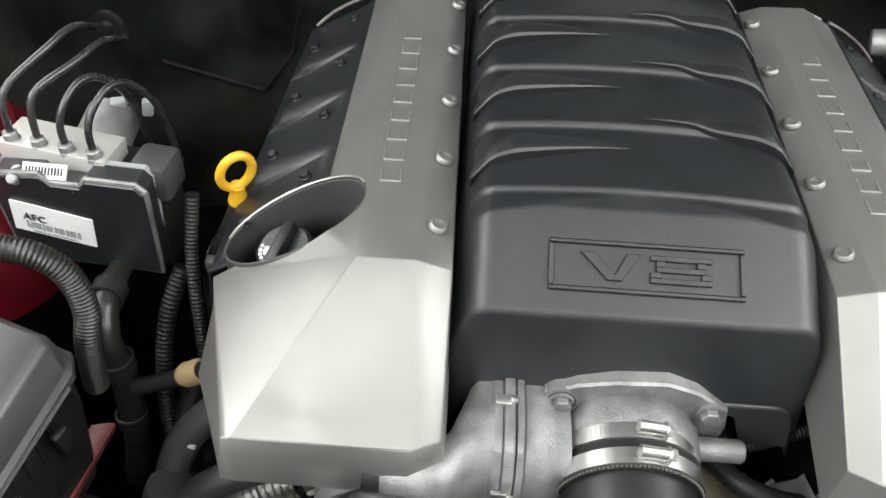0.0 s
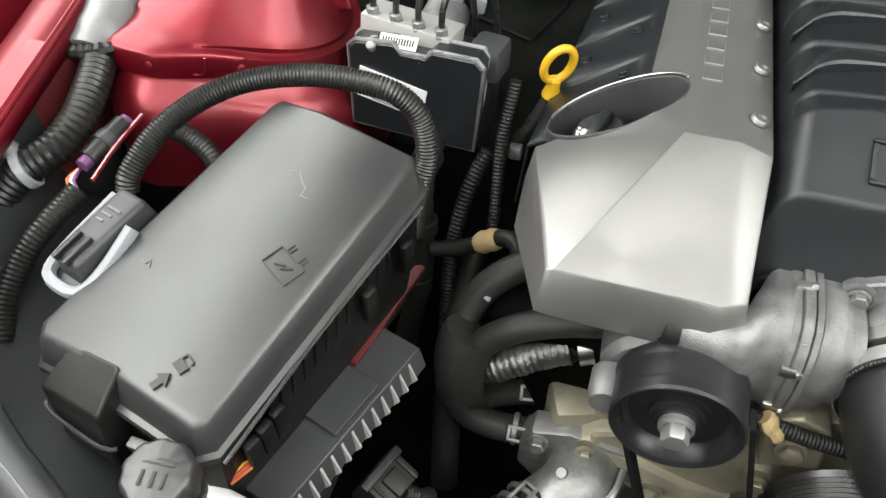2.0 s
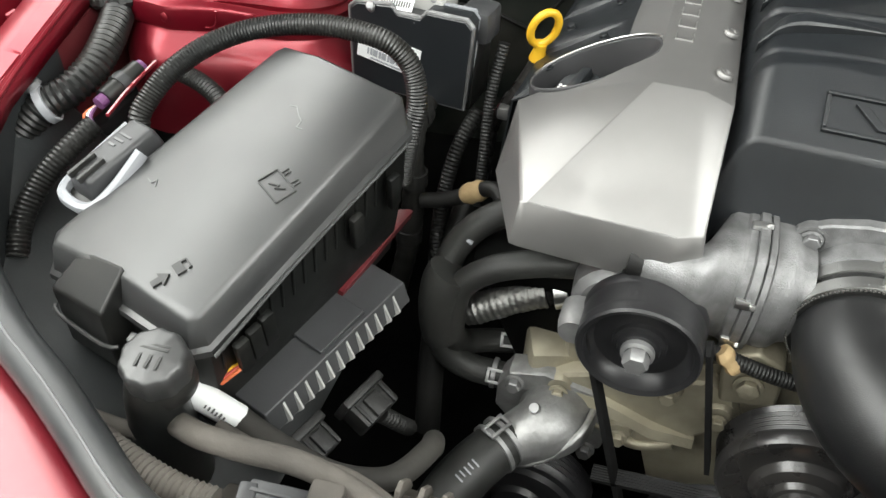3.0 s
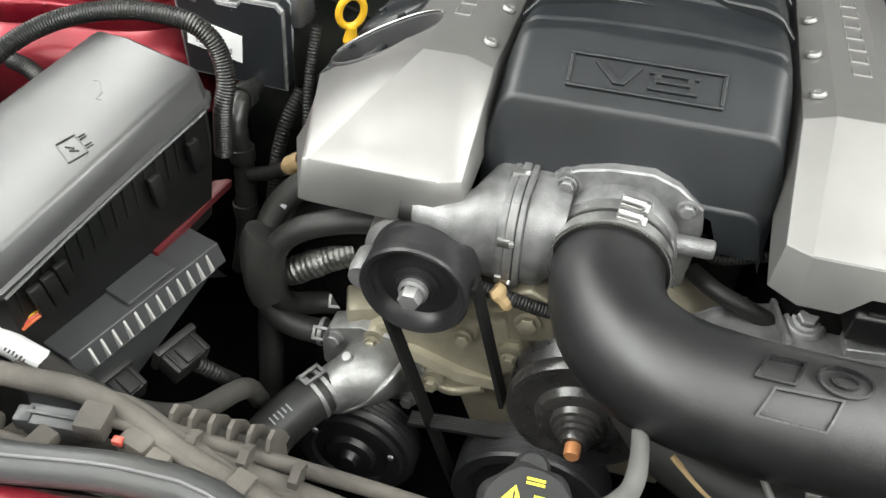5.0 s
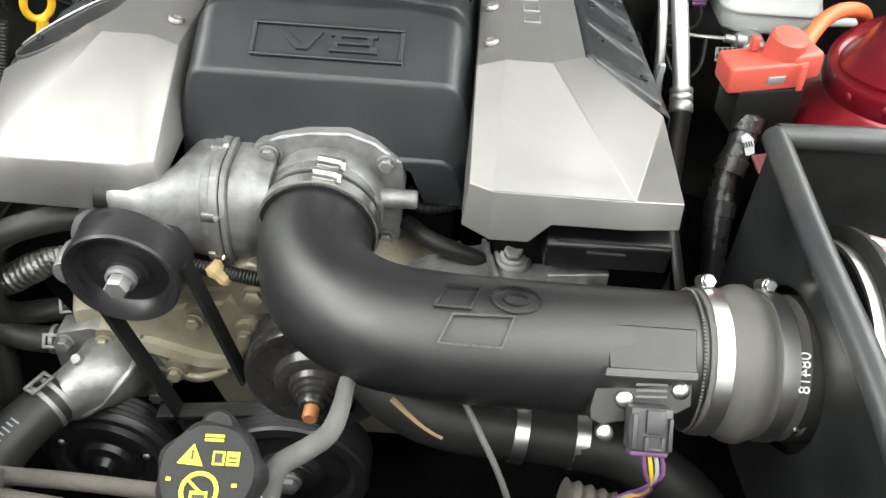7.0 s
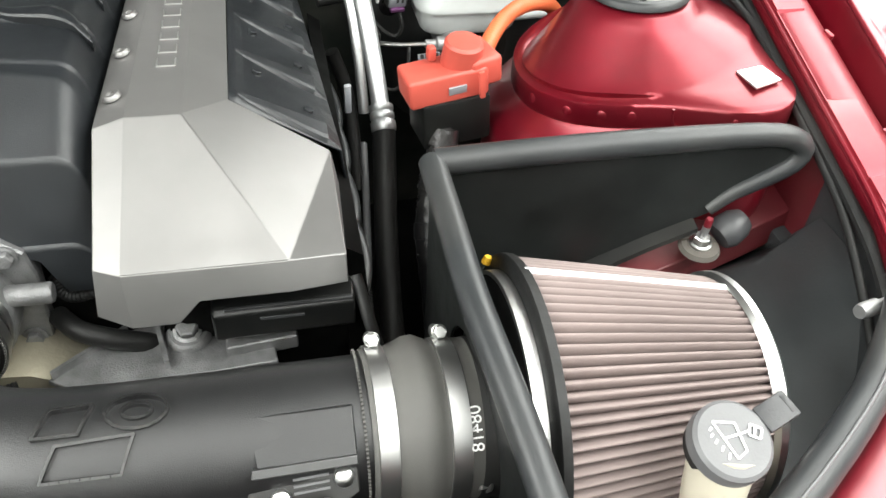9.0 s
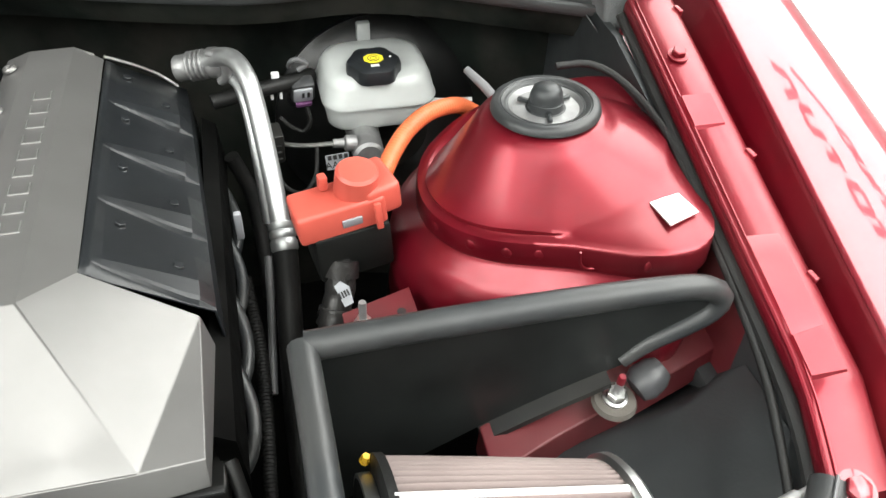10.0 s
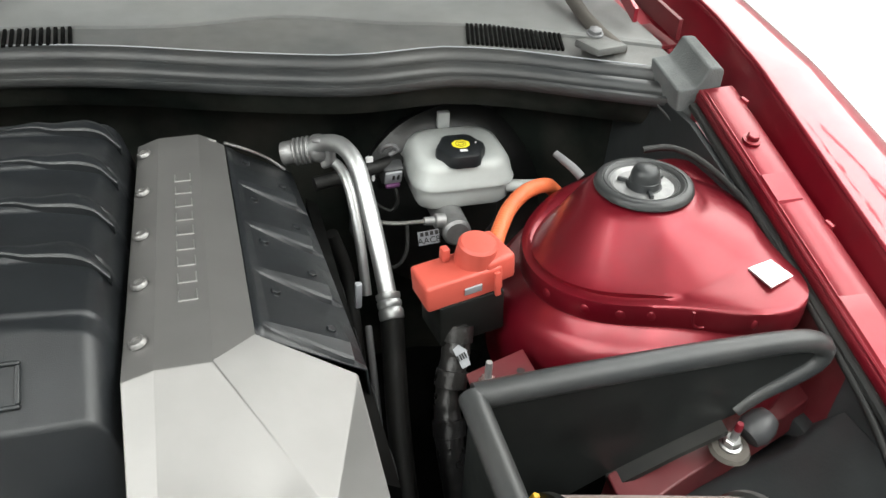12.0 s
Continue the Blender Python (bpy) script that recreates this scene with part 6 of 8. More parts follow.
part("head_bracket", prism(plate, "z", 0.742, 0.748), M_CASTBODY, block, "cast aluminium accessory bracket", bev=0.0015)
part("bracket_rib", loft([[(x - b * 0.6, y + b, z) for b, z in ((-0.0015, 0.747), (0.0015, 0.747), (0.0015, 0.755), (-0.0015, 0.755))] for x, y in ((0.074, -0.127), (0.126, -0.084))]), M_CASTBODY, block)
part("bracket_rib", loft([[(x + b, y, z) for b, z in ((-0.002, 0.747), (0.002, 0.747), (0.002, 0.757), (-0.002, 0.757))] for y, x in ((-0.080, 0.148), (-0.130, 0.160))]), M_CASTBODY, block)
part("bracket_boss", lathe([(0, 0.006), (0.015, 0.006), (0.018, 0.003), (0.019, -0.004)], (0.175, -0.098, 0.749), (0, -0.1, 1), 24), M_CASTBODY, block)
part("bracket_bolt", hex_bolt((0.175, -0.098, 0.755), (0, -0.3, 0.95), 0.0085, 0.010, 1.4), M_CASTBODY, block)
part("lower_ledge", prism([(0.205, -0.125), (0.262, -0.118), (0.262, -0.09), (0.205, -0.09)], "z", 0.742, 0.757), M_CASTBODY, block, bev=0.002)
part("black_bracket_cover", loft([[(x, -0.126 + 0.02 * (x - 0.2), 0.768), (x, -0.127 + 0.02 * (x - 0.2), 0.794), (x, -0.121, 0.799), (x, -0.060, 0.803), (x, -0.060, 0.766)] for x in (0.199, 0.203, 0.305, 0.309)]), M_SATIN, block, "black plastic cover under the side cover", bev=0.0025)
part("cover_lip", box((0.258, -0.1255, 0.8005), (0.098, 0.003, 0.0028), 0.0008), M_CONN, block, "paler grey edge strip")
part("cover_mark", box((0.252, -0.1272, 0.789), (0.034, 0.0012, 0.003), 0.0004), M_CONN, block)
part("bracket_strut", tube([(0.312, -0.100, 0.800), (0.320, -0.125, 0.770), (0.330, -0.150, 0.735)], 0.0055, 10, 0.01, squash=0.5), M_SATIN, block)
part("right_valve_cover", loft([[(0.305 + b, y, 0.80 + c) for b, c in ((0, 0.03), (0.014, 0.02), (0.018, -0.03), (0.012, -0.09), (0.0, -0.1))] for y in (-0.10, 0.0, 0.1, 0.2, 0.32)]), M_DEEPSHADE, block)
cyl = thing("ignition_wire_set", "glossy black spark plug leads looping along the cylinder head", "spark plug wire", (0.31, 0.1, 0.78))
for k in range(4):
    y = -0.03 + 0.085 * k
    part("lead", tube([(0.298, y + 0.060, 0.790), (0.313, y + 0.050, 0.776), (0.326, y + 0.020, 0.758), (0.327, y - 0.010, 0.744), (0.318, y - 0.030, 0.732), (0.304, y - 0.036, 0.722)], 0.0058, 10, 0.008), M_SEAL, cyl)
    part("second_lead", tube([(0.294, y + 0.040, 0.792), (0.308, y + 0.028, 0.772), (0.316, y + 0.004, 0.752), (0.312, y - 0.016, 0.736)], 0.0045, 8, 0.008), M_SEAL, cyl)
    boot = part("boot", lathe([(0, 0.030), (0.007, 0.029), (0.010, 0.024), (0.0105, 0.014), (0.0125, 0.012), (0.0130, -0.006), (0.0115, -0.010), (0.0115, -0.03)], (0.306, y - 0.012, 0.738), (0.25, -0.15, 0.9), 18), M_CONN, cyl, "grey-black plug boot")
    part("boot_ring", lathe([(0.0128, 0.004), (0.0142, 0.005), (0.0142, 0.008), (0.0128, 0.009)], (0.306, y - 0.012, 0.738), (0.25, -0.15, 0.9), 18), M_CAST, boot)
lug = thing("coil_bracket", "dull cast aluminium lug below the engine cover's edge", "bracket", (0.300, -0.03, 0.70))
part("eye", lathe([(0.004, 0.006), (0.009, 0.006), (0.011, 0.003), (0.011, -0.006), (0.004, -0.006)], (0.304, -0.006, 0.762), (0.6, -0.3, 0.7), 20), M_CAST, lug)
part("arm", loft([[(0.300 + q, y, z + w) for q, w in ((-0.010, -0.006), (0.010, -0.010), (0.012, 0.0), (-0.004, 0.006))] for y, z in ((-0.015, 0.758), (-0.030, 0.748), (-0.060, 0.732), (-0.075, 0.720))]), M_CAST, lug, bev=0.002)
single("drain_rod", tube([(0.3545, 0.205, 0.722), (0.350, 0.15, 0.690), (0.3425, 0.076, 0.652)], 0.0042, 10, 0.02), M_DKGREY, "thin dark grey metal rod beside the refrigerant hose", "rod")

ps = thing("power_steering_pulley", "black grooved accessory pulley with a zinc hex bolt", "pulley", (-0.152, -0.17, 0.72))
pc, pax = Vector((-0.153, -0.182, 0.775)), Vector((0, -1, 0))
part("wheel", lathe([(0, 0.002), (0.016, 0.002), (0.017, -0.002), (0.0205, -0.003), (0.0215, -0.007), (0.024, -0.008), (0.036, -0.008), (0.0405, -0.004), (0.0425, 0.005), (0.0468, 0.007), (0.0485, 0.005), (0.0485, -0.002)] + [(0.0485 - 0.0005 * (k % 2), -0.004 - 0.0022 * k) for k in range(11)] + [(0.0495, -0.030), (0.0495, -0.034), (0.03, -0.034), (0.02, -0.05), (0, -0.05)], pc, pax, 56), M_PULLEY, ps)
part("hub_bolt", hex_bolt(pc + pax * 0.002, pax, 0.0098, 0.017, 1.35), M_CAST, ps, "zinc-grey hex bolt")
pump = thing("power_steering_pump", "cast aluminium pump body behind the pulley", "pump", (-0.17, -0.12, 0.72))
part("body", lathe([(0, 0.0), (0.036, 0.0), (0.043, 0.006), (0.045, 0.03), (0.038, 0.06), (0, 0.06)], (-0.172, -0.142, 0.768), (0, 1, 0), 32), M_CAST, pump)
part("lug", lathe([(0, 0.01), (0.012, 0.01), (0.014, 0.0), (0.014, -0.02)], (-0.205, -0.165, 0.765), (0, -1, 0), 18), M_CAST, pump)

wp = thing("water_pump_pulley", "gloss black pressed pulley with a rusty hub bolt", "pulley", (0.004, -0.2, 0.60))
wc2 = Vector((0.004, -0.190, 0.660))
part("wheel", lathe([(0.0, 0.026), (0.011, 0.026), (0.0125, 0.024), (0.013, 0.019), (0.016, 0.018), (0.0165, 0.014), (0.0195, 0.013), (0.020, 0.009), (0.0235, 0.008), (0.026, 0.003), (0.031, 0.003), (0.037, 0.001), (0.041, -0.006), (0.046, -0.007), (0.060, -0.003), (0.066, -0.004), (0.0685, -0.008), (0.0685, -0.014)] + [(0.0685 - 0.002 * (k % 2), -0.016 - 0.0022 * k) for k in range(10)] + [(0.0695, -0.040), (0.04, -0.042), (0, -0.042)], wc2, pax, 72), M_GLOSS, wp)
part("hub_bolt", lathe([(0, 0.012), (0.0062, 0.012), (0.0072, 0.010), (0.0072, 0)], wc2 + pax * 0.026, pax, 18), M_COPPER, wp, "rusty copper-coloured hub bolt")
cr = thing("crank_pulley", "black ribbed crankshaft pulley", "pulley", (-0.03, -0.22, 0.47))
part("wheel", lathe([(0, 0.0), (0.03, 0.0), (0.035, -0.006), (0.060, -0.008), (0.066, 0.0), (0.078, 0.0)] + [(0.080 - 0.003 * (k % 2), -0.003 - 0.003 * k) for k in range(14)] + [(0.06, -0.05), (0, -0.05)], (-0.028, -0.200, 0.525), (0, -1, 0), 64), M_PULLEY, cr)
part("hub", lathe([(0, 0.006), (0.012, 0.006), (0.014, 0.003), (0.024, 0.002), (0.026, -0.002)], (-0.028, -0.200, 0.525), (0, -1, 0), 32), M_PULLEY, cr)
part("hub_bolt", hex_bolt((-0.028, -0.205, 0.525), (0, -1, 0), 0.010, 0.010, 1.3), M_CAST, cr, "grey hub bolt")
acp = thing("ac_compressor_clutch", "black air conditioning compressor clutch with a ringed face", "pulley", (-0.2, -0.2, 0.47))
ca = Vector((-0.222, -0.186, 0.512))
part("wheel", lathe([(r * 0.9, h) for r, h in [(0, 0.014), (0.010, 0.014), (0.014, 0.006), (0.028, 0.006), (0.031, 0.0), (0.046, 0.0), (0.049, 0.004), (0.062, 0.004), (0.064, -0.002), (0.072, -0.002), (0.076, -0.006)] + [(0.077 - 0.003 * (k % 2), -0.008 - 0.003 * k) for k in range(10)] + [(0.06, -0.045), (0, -0.045)]], ca, (0, -1, 0.02), 64), M_PULLEY, acp)
for a in (20, 140, 260):
    part("rivet", lathe([(0, 0.003), (0.003, 0.002), (0.004, 0)], ca + Vector((0.049 * math.cos(math.radians(a)), -0.004, 0.049 * math.sin(math.radians(a)))), (0, -1, 0), 12), M_CAST, acp)
belt = thing("serpentine_belt", "black ribbed rubber accessory belt", "belt", (-0.1, -0.2, 0.5))


def belt_run(a, b, w=0.017, t=0.0045):
    a, b = Vector(a), Vector(b)
    d = (b - a).normalized()
    n = d.cross(Vector((0, 1, 0))).normalized()
    rings = []
    for p in (a, b):
        rings.append([p + Vector((0, w * u, 0)) + n * v for u, v in ((-0.5, 0), (0.5, 0), (0.5, t))] + [p + Vector((0, w * (0.5 - k / 12), 0)) + n * (t - (0.0014 if k % 2 else 0)) for k in range(1, 13)])
    return loft(rings)


part("left_run", belt_run((-0.2005, -0.172, 0.782), (-0.112, -0.172, 0.485)), M_BELT, belt)
part("right_run", belt_run((-0.1045, -0.172, 0.785), (-0.070, -0.172, 0.640)), M_BELT, belt)
part("lower_run", belt_run((-0.16, -0.172, 0.578), (-0.02, -0.172, 0.598)), M_BELT, belt)
part("bottom_run", belt_run((-0.20, -0.20, 0.472), (-0.03, -0.20, 0.466)), M_BELT, belt)

M_ALU = mat("bright_cast_aluminium", (0.33, 0.33, 0.325), 0.52, 0.8, bump=0.5, bump_scale=260, grain=0.14, grain_scale=40)
M_DUSTY_DARK = mat("dusty_dark_rubber", (0.034, 0.032, 0.028), 0.8, bump=0.3, bump_scale=120, grain=0.2)
th = thing("thermostat_housing", "bright cast aluminium thermostat elbow", "thermostat housing", (-0.21, -0.13, 0.60))
part("elbow", tube([(-0.206, -0.105, 0.606), (-0.205, -0.138, 0.614), (-0.207, -0.156, 0.620), (-0.215, -0.170, 0.622), (-0.229, -0.181, 0.618), (-0.245, -0.194, 0.613)], [0.038, 0.038, 0.0365, 0.032, 0.026, 0.0222], 32, 0.004), M_ALU, th)
part("flange", loft([[(-0.211 + 1.2 * u * s, y - 0.012, 0.611 + 1.2 * v * s) for u, v in ((-0.046, 0.016), (-0.038, 0.034), (-0.01, 0.043), (0.03, 0.036), (0.048, 0.0), (0.044, -0.03), (0.02, -0.042), (-0.02, -0.04), (-0.046, -0.01))] for y, s in ((-0.105, 1), (-0.126, 1), (-0.129, 0.97))]), M_ALU, th, angle=30)
part("rib", tube([(-0.236, -0.196, 0.594), (-0.221, -0.199, 0.602), (-0.203, -0.194, 0.614), (-0.187, -0.184, 0.630), (-0.177, -0.170, 0.640), (-0.173, -0.148, 0.640)], 0.0034, 8, 0.005), M_ALU, th)
for p in ((-0.250, -0.141, 0.640), (-0.172, -0.141, 0.570)):
    part("bolt", hex_bolt(p, (0, -1, 0.1), 0.007, 0.010, 1.4), M_CAST, th)
part("sensor_plug", lathe([(0, 0.006), (0.0045, 0.006), (0.0055, 0), (0.0055, -0.008)], (-0.2235, -0.172, 0.651), (-0.1, -0.5, 0.8), 14), M_CAST, th)
part("inlet_block", box((-0.225, -0.100, 0.637), (0.050, 0.058, 0.080), 0.007, (0, 0, 20)), M_TAN, th, "stained cast inlet block")
for p, d in (((-0.255, -0.118, 0.617), (-1, 0.05, 0.0)), ((-0.252, -0.075, 0.625), (-1, 0.35, 0.0))):
    part("nipple", lathe([(0, 0.012), (0.010, 0.012), (0.011, 0.0), (0.011, -0.02)], p, d, 18), M_CAST, th)

low = thing("lower_radiator_hose", "black rubber radiator hose leaving the thermostat elbow", "hose", (-0.28, -0.24, 0.55))
part("hose", tube([(-0.240, -0.189, 0.617), (-0.252, -0.207, 0.617), (-0.267, -0.234, 0.613), (-0.281, -0.266, 0.600), (-0.292, -0.31, 0.565), (-0.30, -0.36, 0.52)], [0.0235, 0.024, 0.024, 0.024, 0.024, 0.024], 22, 0.01), M_HOSE, low)
ink = bmesh.new()
for k in range(5):
    plate_on((-0.2585 - 0.0023 * k, -0.2360 - 0.0044 * k, 0.6378 - 0.0006 * k), (-0.45, -0.88, -0.13), (0.864, -0.398, -0.297), rect(-0.0007, -0.005, 0.0007, 0.004 - 0.002 * (k % 2)), 0.0, ink)
part("print_bars", ink, M_GREYPL, low, "pale printed bars")


def spring_clamp(c, axis, r, toward):
    root = thing("spring_clamp", "pale steel spring hose clamp with raised ears", "hose clamp", c, "spring hose clamps")
    ax, sd = Vector(axis).normalized(), Vector(toward).normalized()
    sd = (sd - ax * sd.dot(ax)).normalized()
    tn = ax.cross(sd)
    c = Vector(c)
    part("band", band(c + ax * 0.006, ax, r, 0.005, 0.0013, 32), M_CAST, root)
    part("band", band(c - ax * 0.006, ax, r, 0.005, 0.0013, 32), M_CAST, root)
    m = Matrix((tn, ax, sd)).transposed().to_4x4()
    for dx, dy, sx, sy in ((-0.006, 0, 0.003, 0.024), (0.006, 0, 0.003, 0.024), (0, 0.0105, 0.014, 0.003), (0, -0.0105, 0.014, 0.003)):
        bm = box((dx, dy, 0), (sx, sy, 0.0025), 0.0005)
        bmesh.ops.transform(bm, matrix=Matrix.Translation(c + sd * (r + 0.004)) @ m, verts=bm.verts)
        part("ear", bm, M_CAST, root)
    return root


spring_clamp((-0.247, -0.198, 0.618), (0.50, 0.85, 0.10), 0.0242, (-0.35, -0.4, 0.8))
h1 = thing("heater_hose", "black rubber heater hose bending round to the pump", "hose", (-0.32, -0.1, 0.65), "heater hoses")
part("hose", tube([(-0.20, -0.035, 0.79), (-0.255, -0.050, 0.786), (-0.300, -0.068, 0.772), (-0.328, -0.086, 0.745), (-0.337, -0.108, 0.708), (-0.335, -0.122, 0.668), (-0.322, -0.126, 0.638), (-0.298, -0.124, 0.622), (-0.262, -0.119, 0.617)], 0.0135, 18, 0.006), M_HOSE, h1)
part("clamp", band((-0.262, -0.0525, 0.7845), (1, 0.3, 0.15), 0.0138, 0.008, 0.0012), M_DUSTY, h1, "dull steel clamp")
part("print_bar", box((-0.318, -0.0905, 0.7535), (0.006, 0.004, 0.010), 0.0005, (30, 30, 0)), M_GREYPL, h1)
h2 = thing("heater_hose", "black rubber heater hose under the silver cover", "hose", (-0.28, -0.1, 0.7), "heater hoses")
part("hose", tube([(-0.16, -0.07, 0.770), (-0.205, -0.095, 0.768), (-0.250, -0.106, 0.764), (-0.290, -0.117, 0.752), (-0.315, -0.124, 0.724), (-0.318, -0.128, 0.672), (-0.312, -0.110, 0.640), (-0.290, -0.090, 0.628), (-0.256, -0.076, 0.625)], 0.0125, 18, 0.006), M_HOSE, h2)
part("sleeve", tube([(-0.325, -0.120, 0.741), (-0.329, -0.123, 0.730), (-0.331, -0.124, 0.705), (-0.329, -0.126, 0.675), (-0.326, -0.126, 0.664)], [0.0206, 0.0212, 0.0214, 0.0214, 0.0210, 0.0206], 20, 0.006), M_HOSE, h2, "wide rubber sleeve over two hoses")
ink = bmesh.new()
for k in range(3):
    plate_on((-0.272 + 0.012 * k, -0.078 - 0.002 * k, 0.6395 + 0.0003 * k), (1, 0, 0), (0, 1, 0.2), rect(-0.003, -0.004, 0.003, 0.003), 0, ink)
part("print_bars", ink, M_GREYPL, h2)
spring_clamp((-0.268, -0.0775, 0.6255), (1, 0.2, 0.0), 0.0130, (0, -0.75, 0.65))
spring_clamp((-0.268, -0.1195, 0.6180), (1, 0.05, 0.0), 0.0140, (0, -0.75, 0.65))
h3 = thing("foil_wrapped_hose", "coolant hose wrapped in crinkled silver foil tape", "hose", (-0.26, -0.1, 0.69))
part("foil", tube([(-0.310, -0.113, 0.686), (-0.287, -0.106, 0.698), (-0.262, -0.097, 0.710), (-0.240, -0.091, 0.718)], [0.0135, 0.0155, 0.0148, 0.0158, 0.0150, 0.0160, 0.0152, 0.0158], 20, 0.0022, ribs=0.006, rib_depth=0.06), M_FOIL, h3)
part("rubber_end", tube([(-0.243, -0.091, 0.7170), (-0.222, -0.086, 0.722), (-0.20, -0.083, 0.725), (-0.17, -0.080, 0.727)], 0.0145, 16, 0.005, ribs=0.005, rib_depth=0.12), M_RUBBER, h3)
part("band", band((-0.228, -0.0875, 0.7205), (1, 0.25, 0.25), 0.0158, 0.013, 0.0014), M_CHROME, h3, "steel crimp band")
wire = thing("taped_engine_wire", "black engine harness with a tan cloth tape end", "wiring harness", (-0.07, -0.14, 0.75))
part("loom", tube([(-0.150, -0.120, 0.765), (-0.115, -0.146, 0.762), (-0.080, -0.150, 0.757), (-0.040, -0.150, 0.750), (0.01, -0.145, 0.745), (0.05, -0.13, 0.745)], 0.0068, 12, 0.005, ribs=0.003, rib_depth=0.1), M_RUBBER, wire)
part("tape", tube([(-0.090, -0.151, 0.766), (-0.082, -0.153, 0.758), (-0.074, -0.152, 0.750)], [0.0075, 0.0105, 0.0080, 0.0100, 0.0065], 9, 0.002, squash=0.7), M_TAN_TAPE, wire, "crumpled tan tape")
single("vacuum_hose", tube([(0.075, -0.075, 0.765), (0.095, -0.098, 0.768), (0.120, -0.105, 0.762), (0.145, -0.098, 0.745), (0.155, -0.085, 0.72)], 0.0085, 12, 0.005), M_RUBBER, "thin black hose curving behind the intake tube", "hose")
single("fuel_line", tube([(0.075, -0.055, 0.790), (0.085, -0.070, 0.782), (0.105, -0.072, 0.784), (0.14, -0.062, 0.79), (0.18, -0.05, 0.795)], 0.0055, 10, 0.004, ribs=0.003, rib_depth=0.14), M_RUBBER, "thin corrugated line between the covers", "hose")

cap = thing("pressure_cap", "black scalloped radiator cap with yellow warning print", "radiator cap", (-0.02, -0.39, 0.80))
ra = Vector((0.05, -0.42, 0.9)).normalized()
rc = Vector((-0.0165, -0.396, 0.823))
M_CAPGREY = mat("worn_cap_plastic", (0.017, 0.0175, 0.018), 0.60, grain=0.12, bump=0.15, spec=0.3)
part("crown", lathe([(0, 0.016), (0.0265, 0.0155), (0.030, 0.012), (0.0312, 0.004), (0.0312, -0.010), (0.026, -0.016)], rc, ra, 70, wobble=lambda a: 1 + 0.045 * math.cos(7 * a)), M_CAPGREY, cap)
part("face", lathe([(0, 0.0166), (0.0268, 0.0164), (0.0272, 0.0150)], rc, ra, 48), M_CAPGREY, cap)
part("tip", lathe([(0, 0.008), (0.009, 0.008), (0.0115, 0.004), (0.012, -0.01)], rc + Vector((-0.003, 0.031, 0.004)), ra, 20), M_CAPGREY, cap)
ru = Vector((1, 0.04, -0.03))
rv = ra.cross(ru)
ro = rc + ra * 0.0166
ink = bmesh.new()
plate_on(ro, ru, rv, [(-0.018, 0.004), (-0.003, 0.003), (-0.0095, 0.0155)], 0.0006, ink)
for r in (rect(0.002, 0.004, 0.009, 0.012), rect(0.010, 0.004, 0.0175, 0.012), rect(-0.004, 0.0175, 0.007, 0.0190), rect(-0.004, 0.0200, 0.007, 0.0215), rect(-0.0225, -0.006, -0.0200, -0.004), rect(0.015, -0.008, 0.018, -0.006)):
    plate_on(ro, ru, rv, r, 0.0006, ink)
for pl in ring_poly(0.0088, 0.0112, 24):
    plate_on(ro, ru, rv, [(u - 0.003, v - 0.011) for u, v in pl], 0.0006, ink)
plate_on(ro, ru, rv, [(u - 0.003, v - 0.011) for u, v in stroke(((-0.007, 0.006), (0.007, -0.006)), 0.0016)], 0.0006, ink)
plate_on(ro, ru, rv, rect(-0.008, -0.016, 0.002, -0.011), 0.0006, ink)
part("warning_print", ink, M_YELLOWINK, cap, "yellow warning symbols")
ink = bmesh.new()
for r in (rect(-0.0102, 0.0065, -0.0090, 0.0120), rect(0.0032, 0.0052, 0.0078, 0.0108), rect(0.0115, 0.0055, 0.0162, 0.0065), rect(0.0115, 0.008, 0.0162, 0.009), rect(-0.0065, -0.0150, 0.0005, -0.0130)):
    plate_on(ro, ru, rv, r, 0.0010, ink)
part("print_gaps", ink, M_INK, cap)
M_HOSEGREY = mat("dull_grey_rubber", (0.095, 0.093, 0.09), 0.75, grain=0.15, bump=0.25, bump_scale=120)
neck = thing("filler_neck", "black filler neck with a grey overflow hose", "filler neck", (-0.02, -0.38, 0.72))
part("neck", tube([(-0.022, -0.376, 0.79), (-0.019, -0.386, 0.812), rc], 0.026, 20, 0.01), M_SATIN, neck)
part("overflow_hose", tube([(0.012, -0.392, 0.795), (0.018, -0.380, 0.812), (0.034, -0.363, 0.810), (0.044, -0.340, 0.797), (0.0475, -0.315, 0.790), (0.0475, -0.288, 0.782), (0.047, -0.26, 0.765), (0.046, -0.235, 0.74)], [0.0085, 0.0072, 0.0072, 0.0070, 0.0065, 0.0062, 0.006, 0.006], 14, 0.005), M_HOSEGREY, neck, "dusty grey rubber hose")
part("clip", box((0.012, -0.396, 0.798), (0.014, 0.016, 0.010), 0.002, (30, 0, 20)), M_CAST, neck)
up = thing("upper_radiator_hose", "black radiator hose with two bright clamps below the intake tube", "hose", (0.15, -0.24, 0.6))
part("hose", tube([(0.045, -0.20, 0.722), (0.072, -0.228, 0.714), (0.110, -0.244, 0.702), (0.160, -0.248, 0.694), (0.22, -0.250, 0.689), (0.28, -0.260, 0.682), (0.33, -0.285, 0.660), (0.36, -0.32, 0.62), (0.37, -0.36, 0.58)], [0.026, 0.027, 0.026, 0.024, 0.024, 0.024, 0.025, 0.026, 0.026], 22, 0.01), M_RUBBER, up)
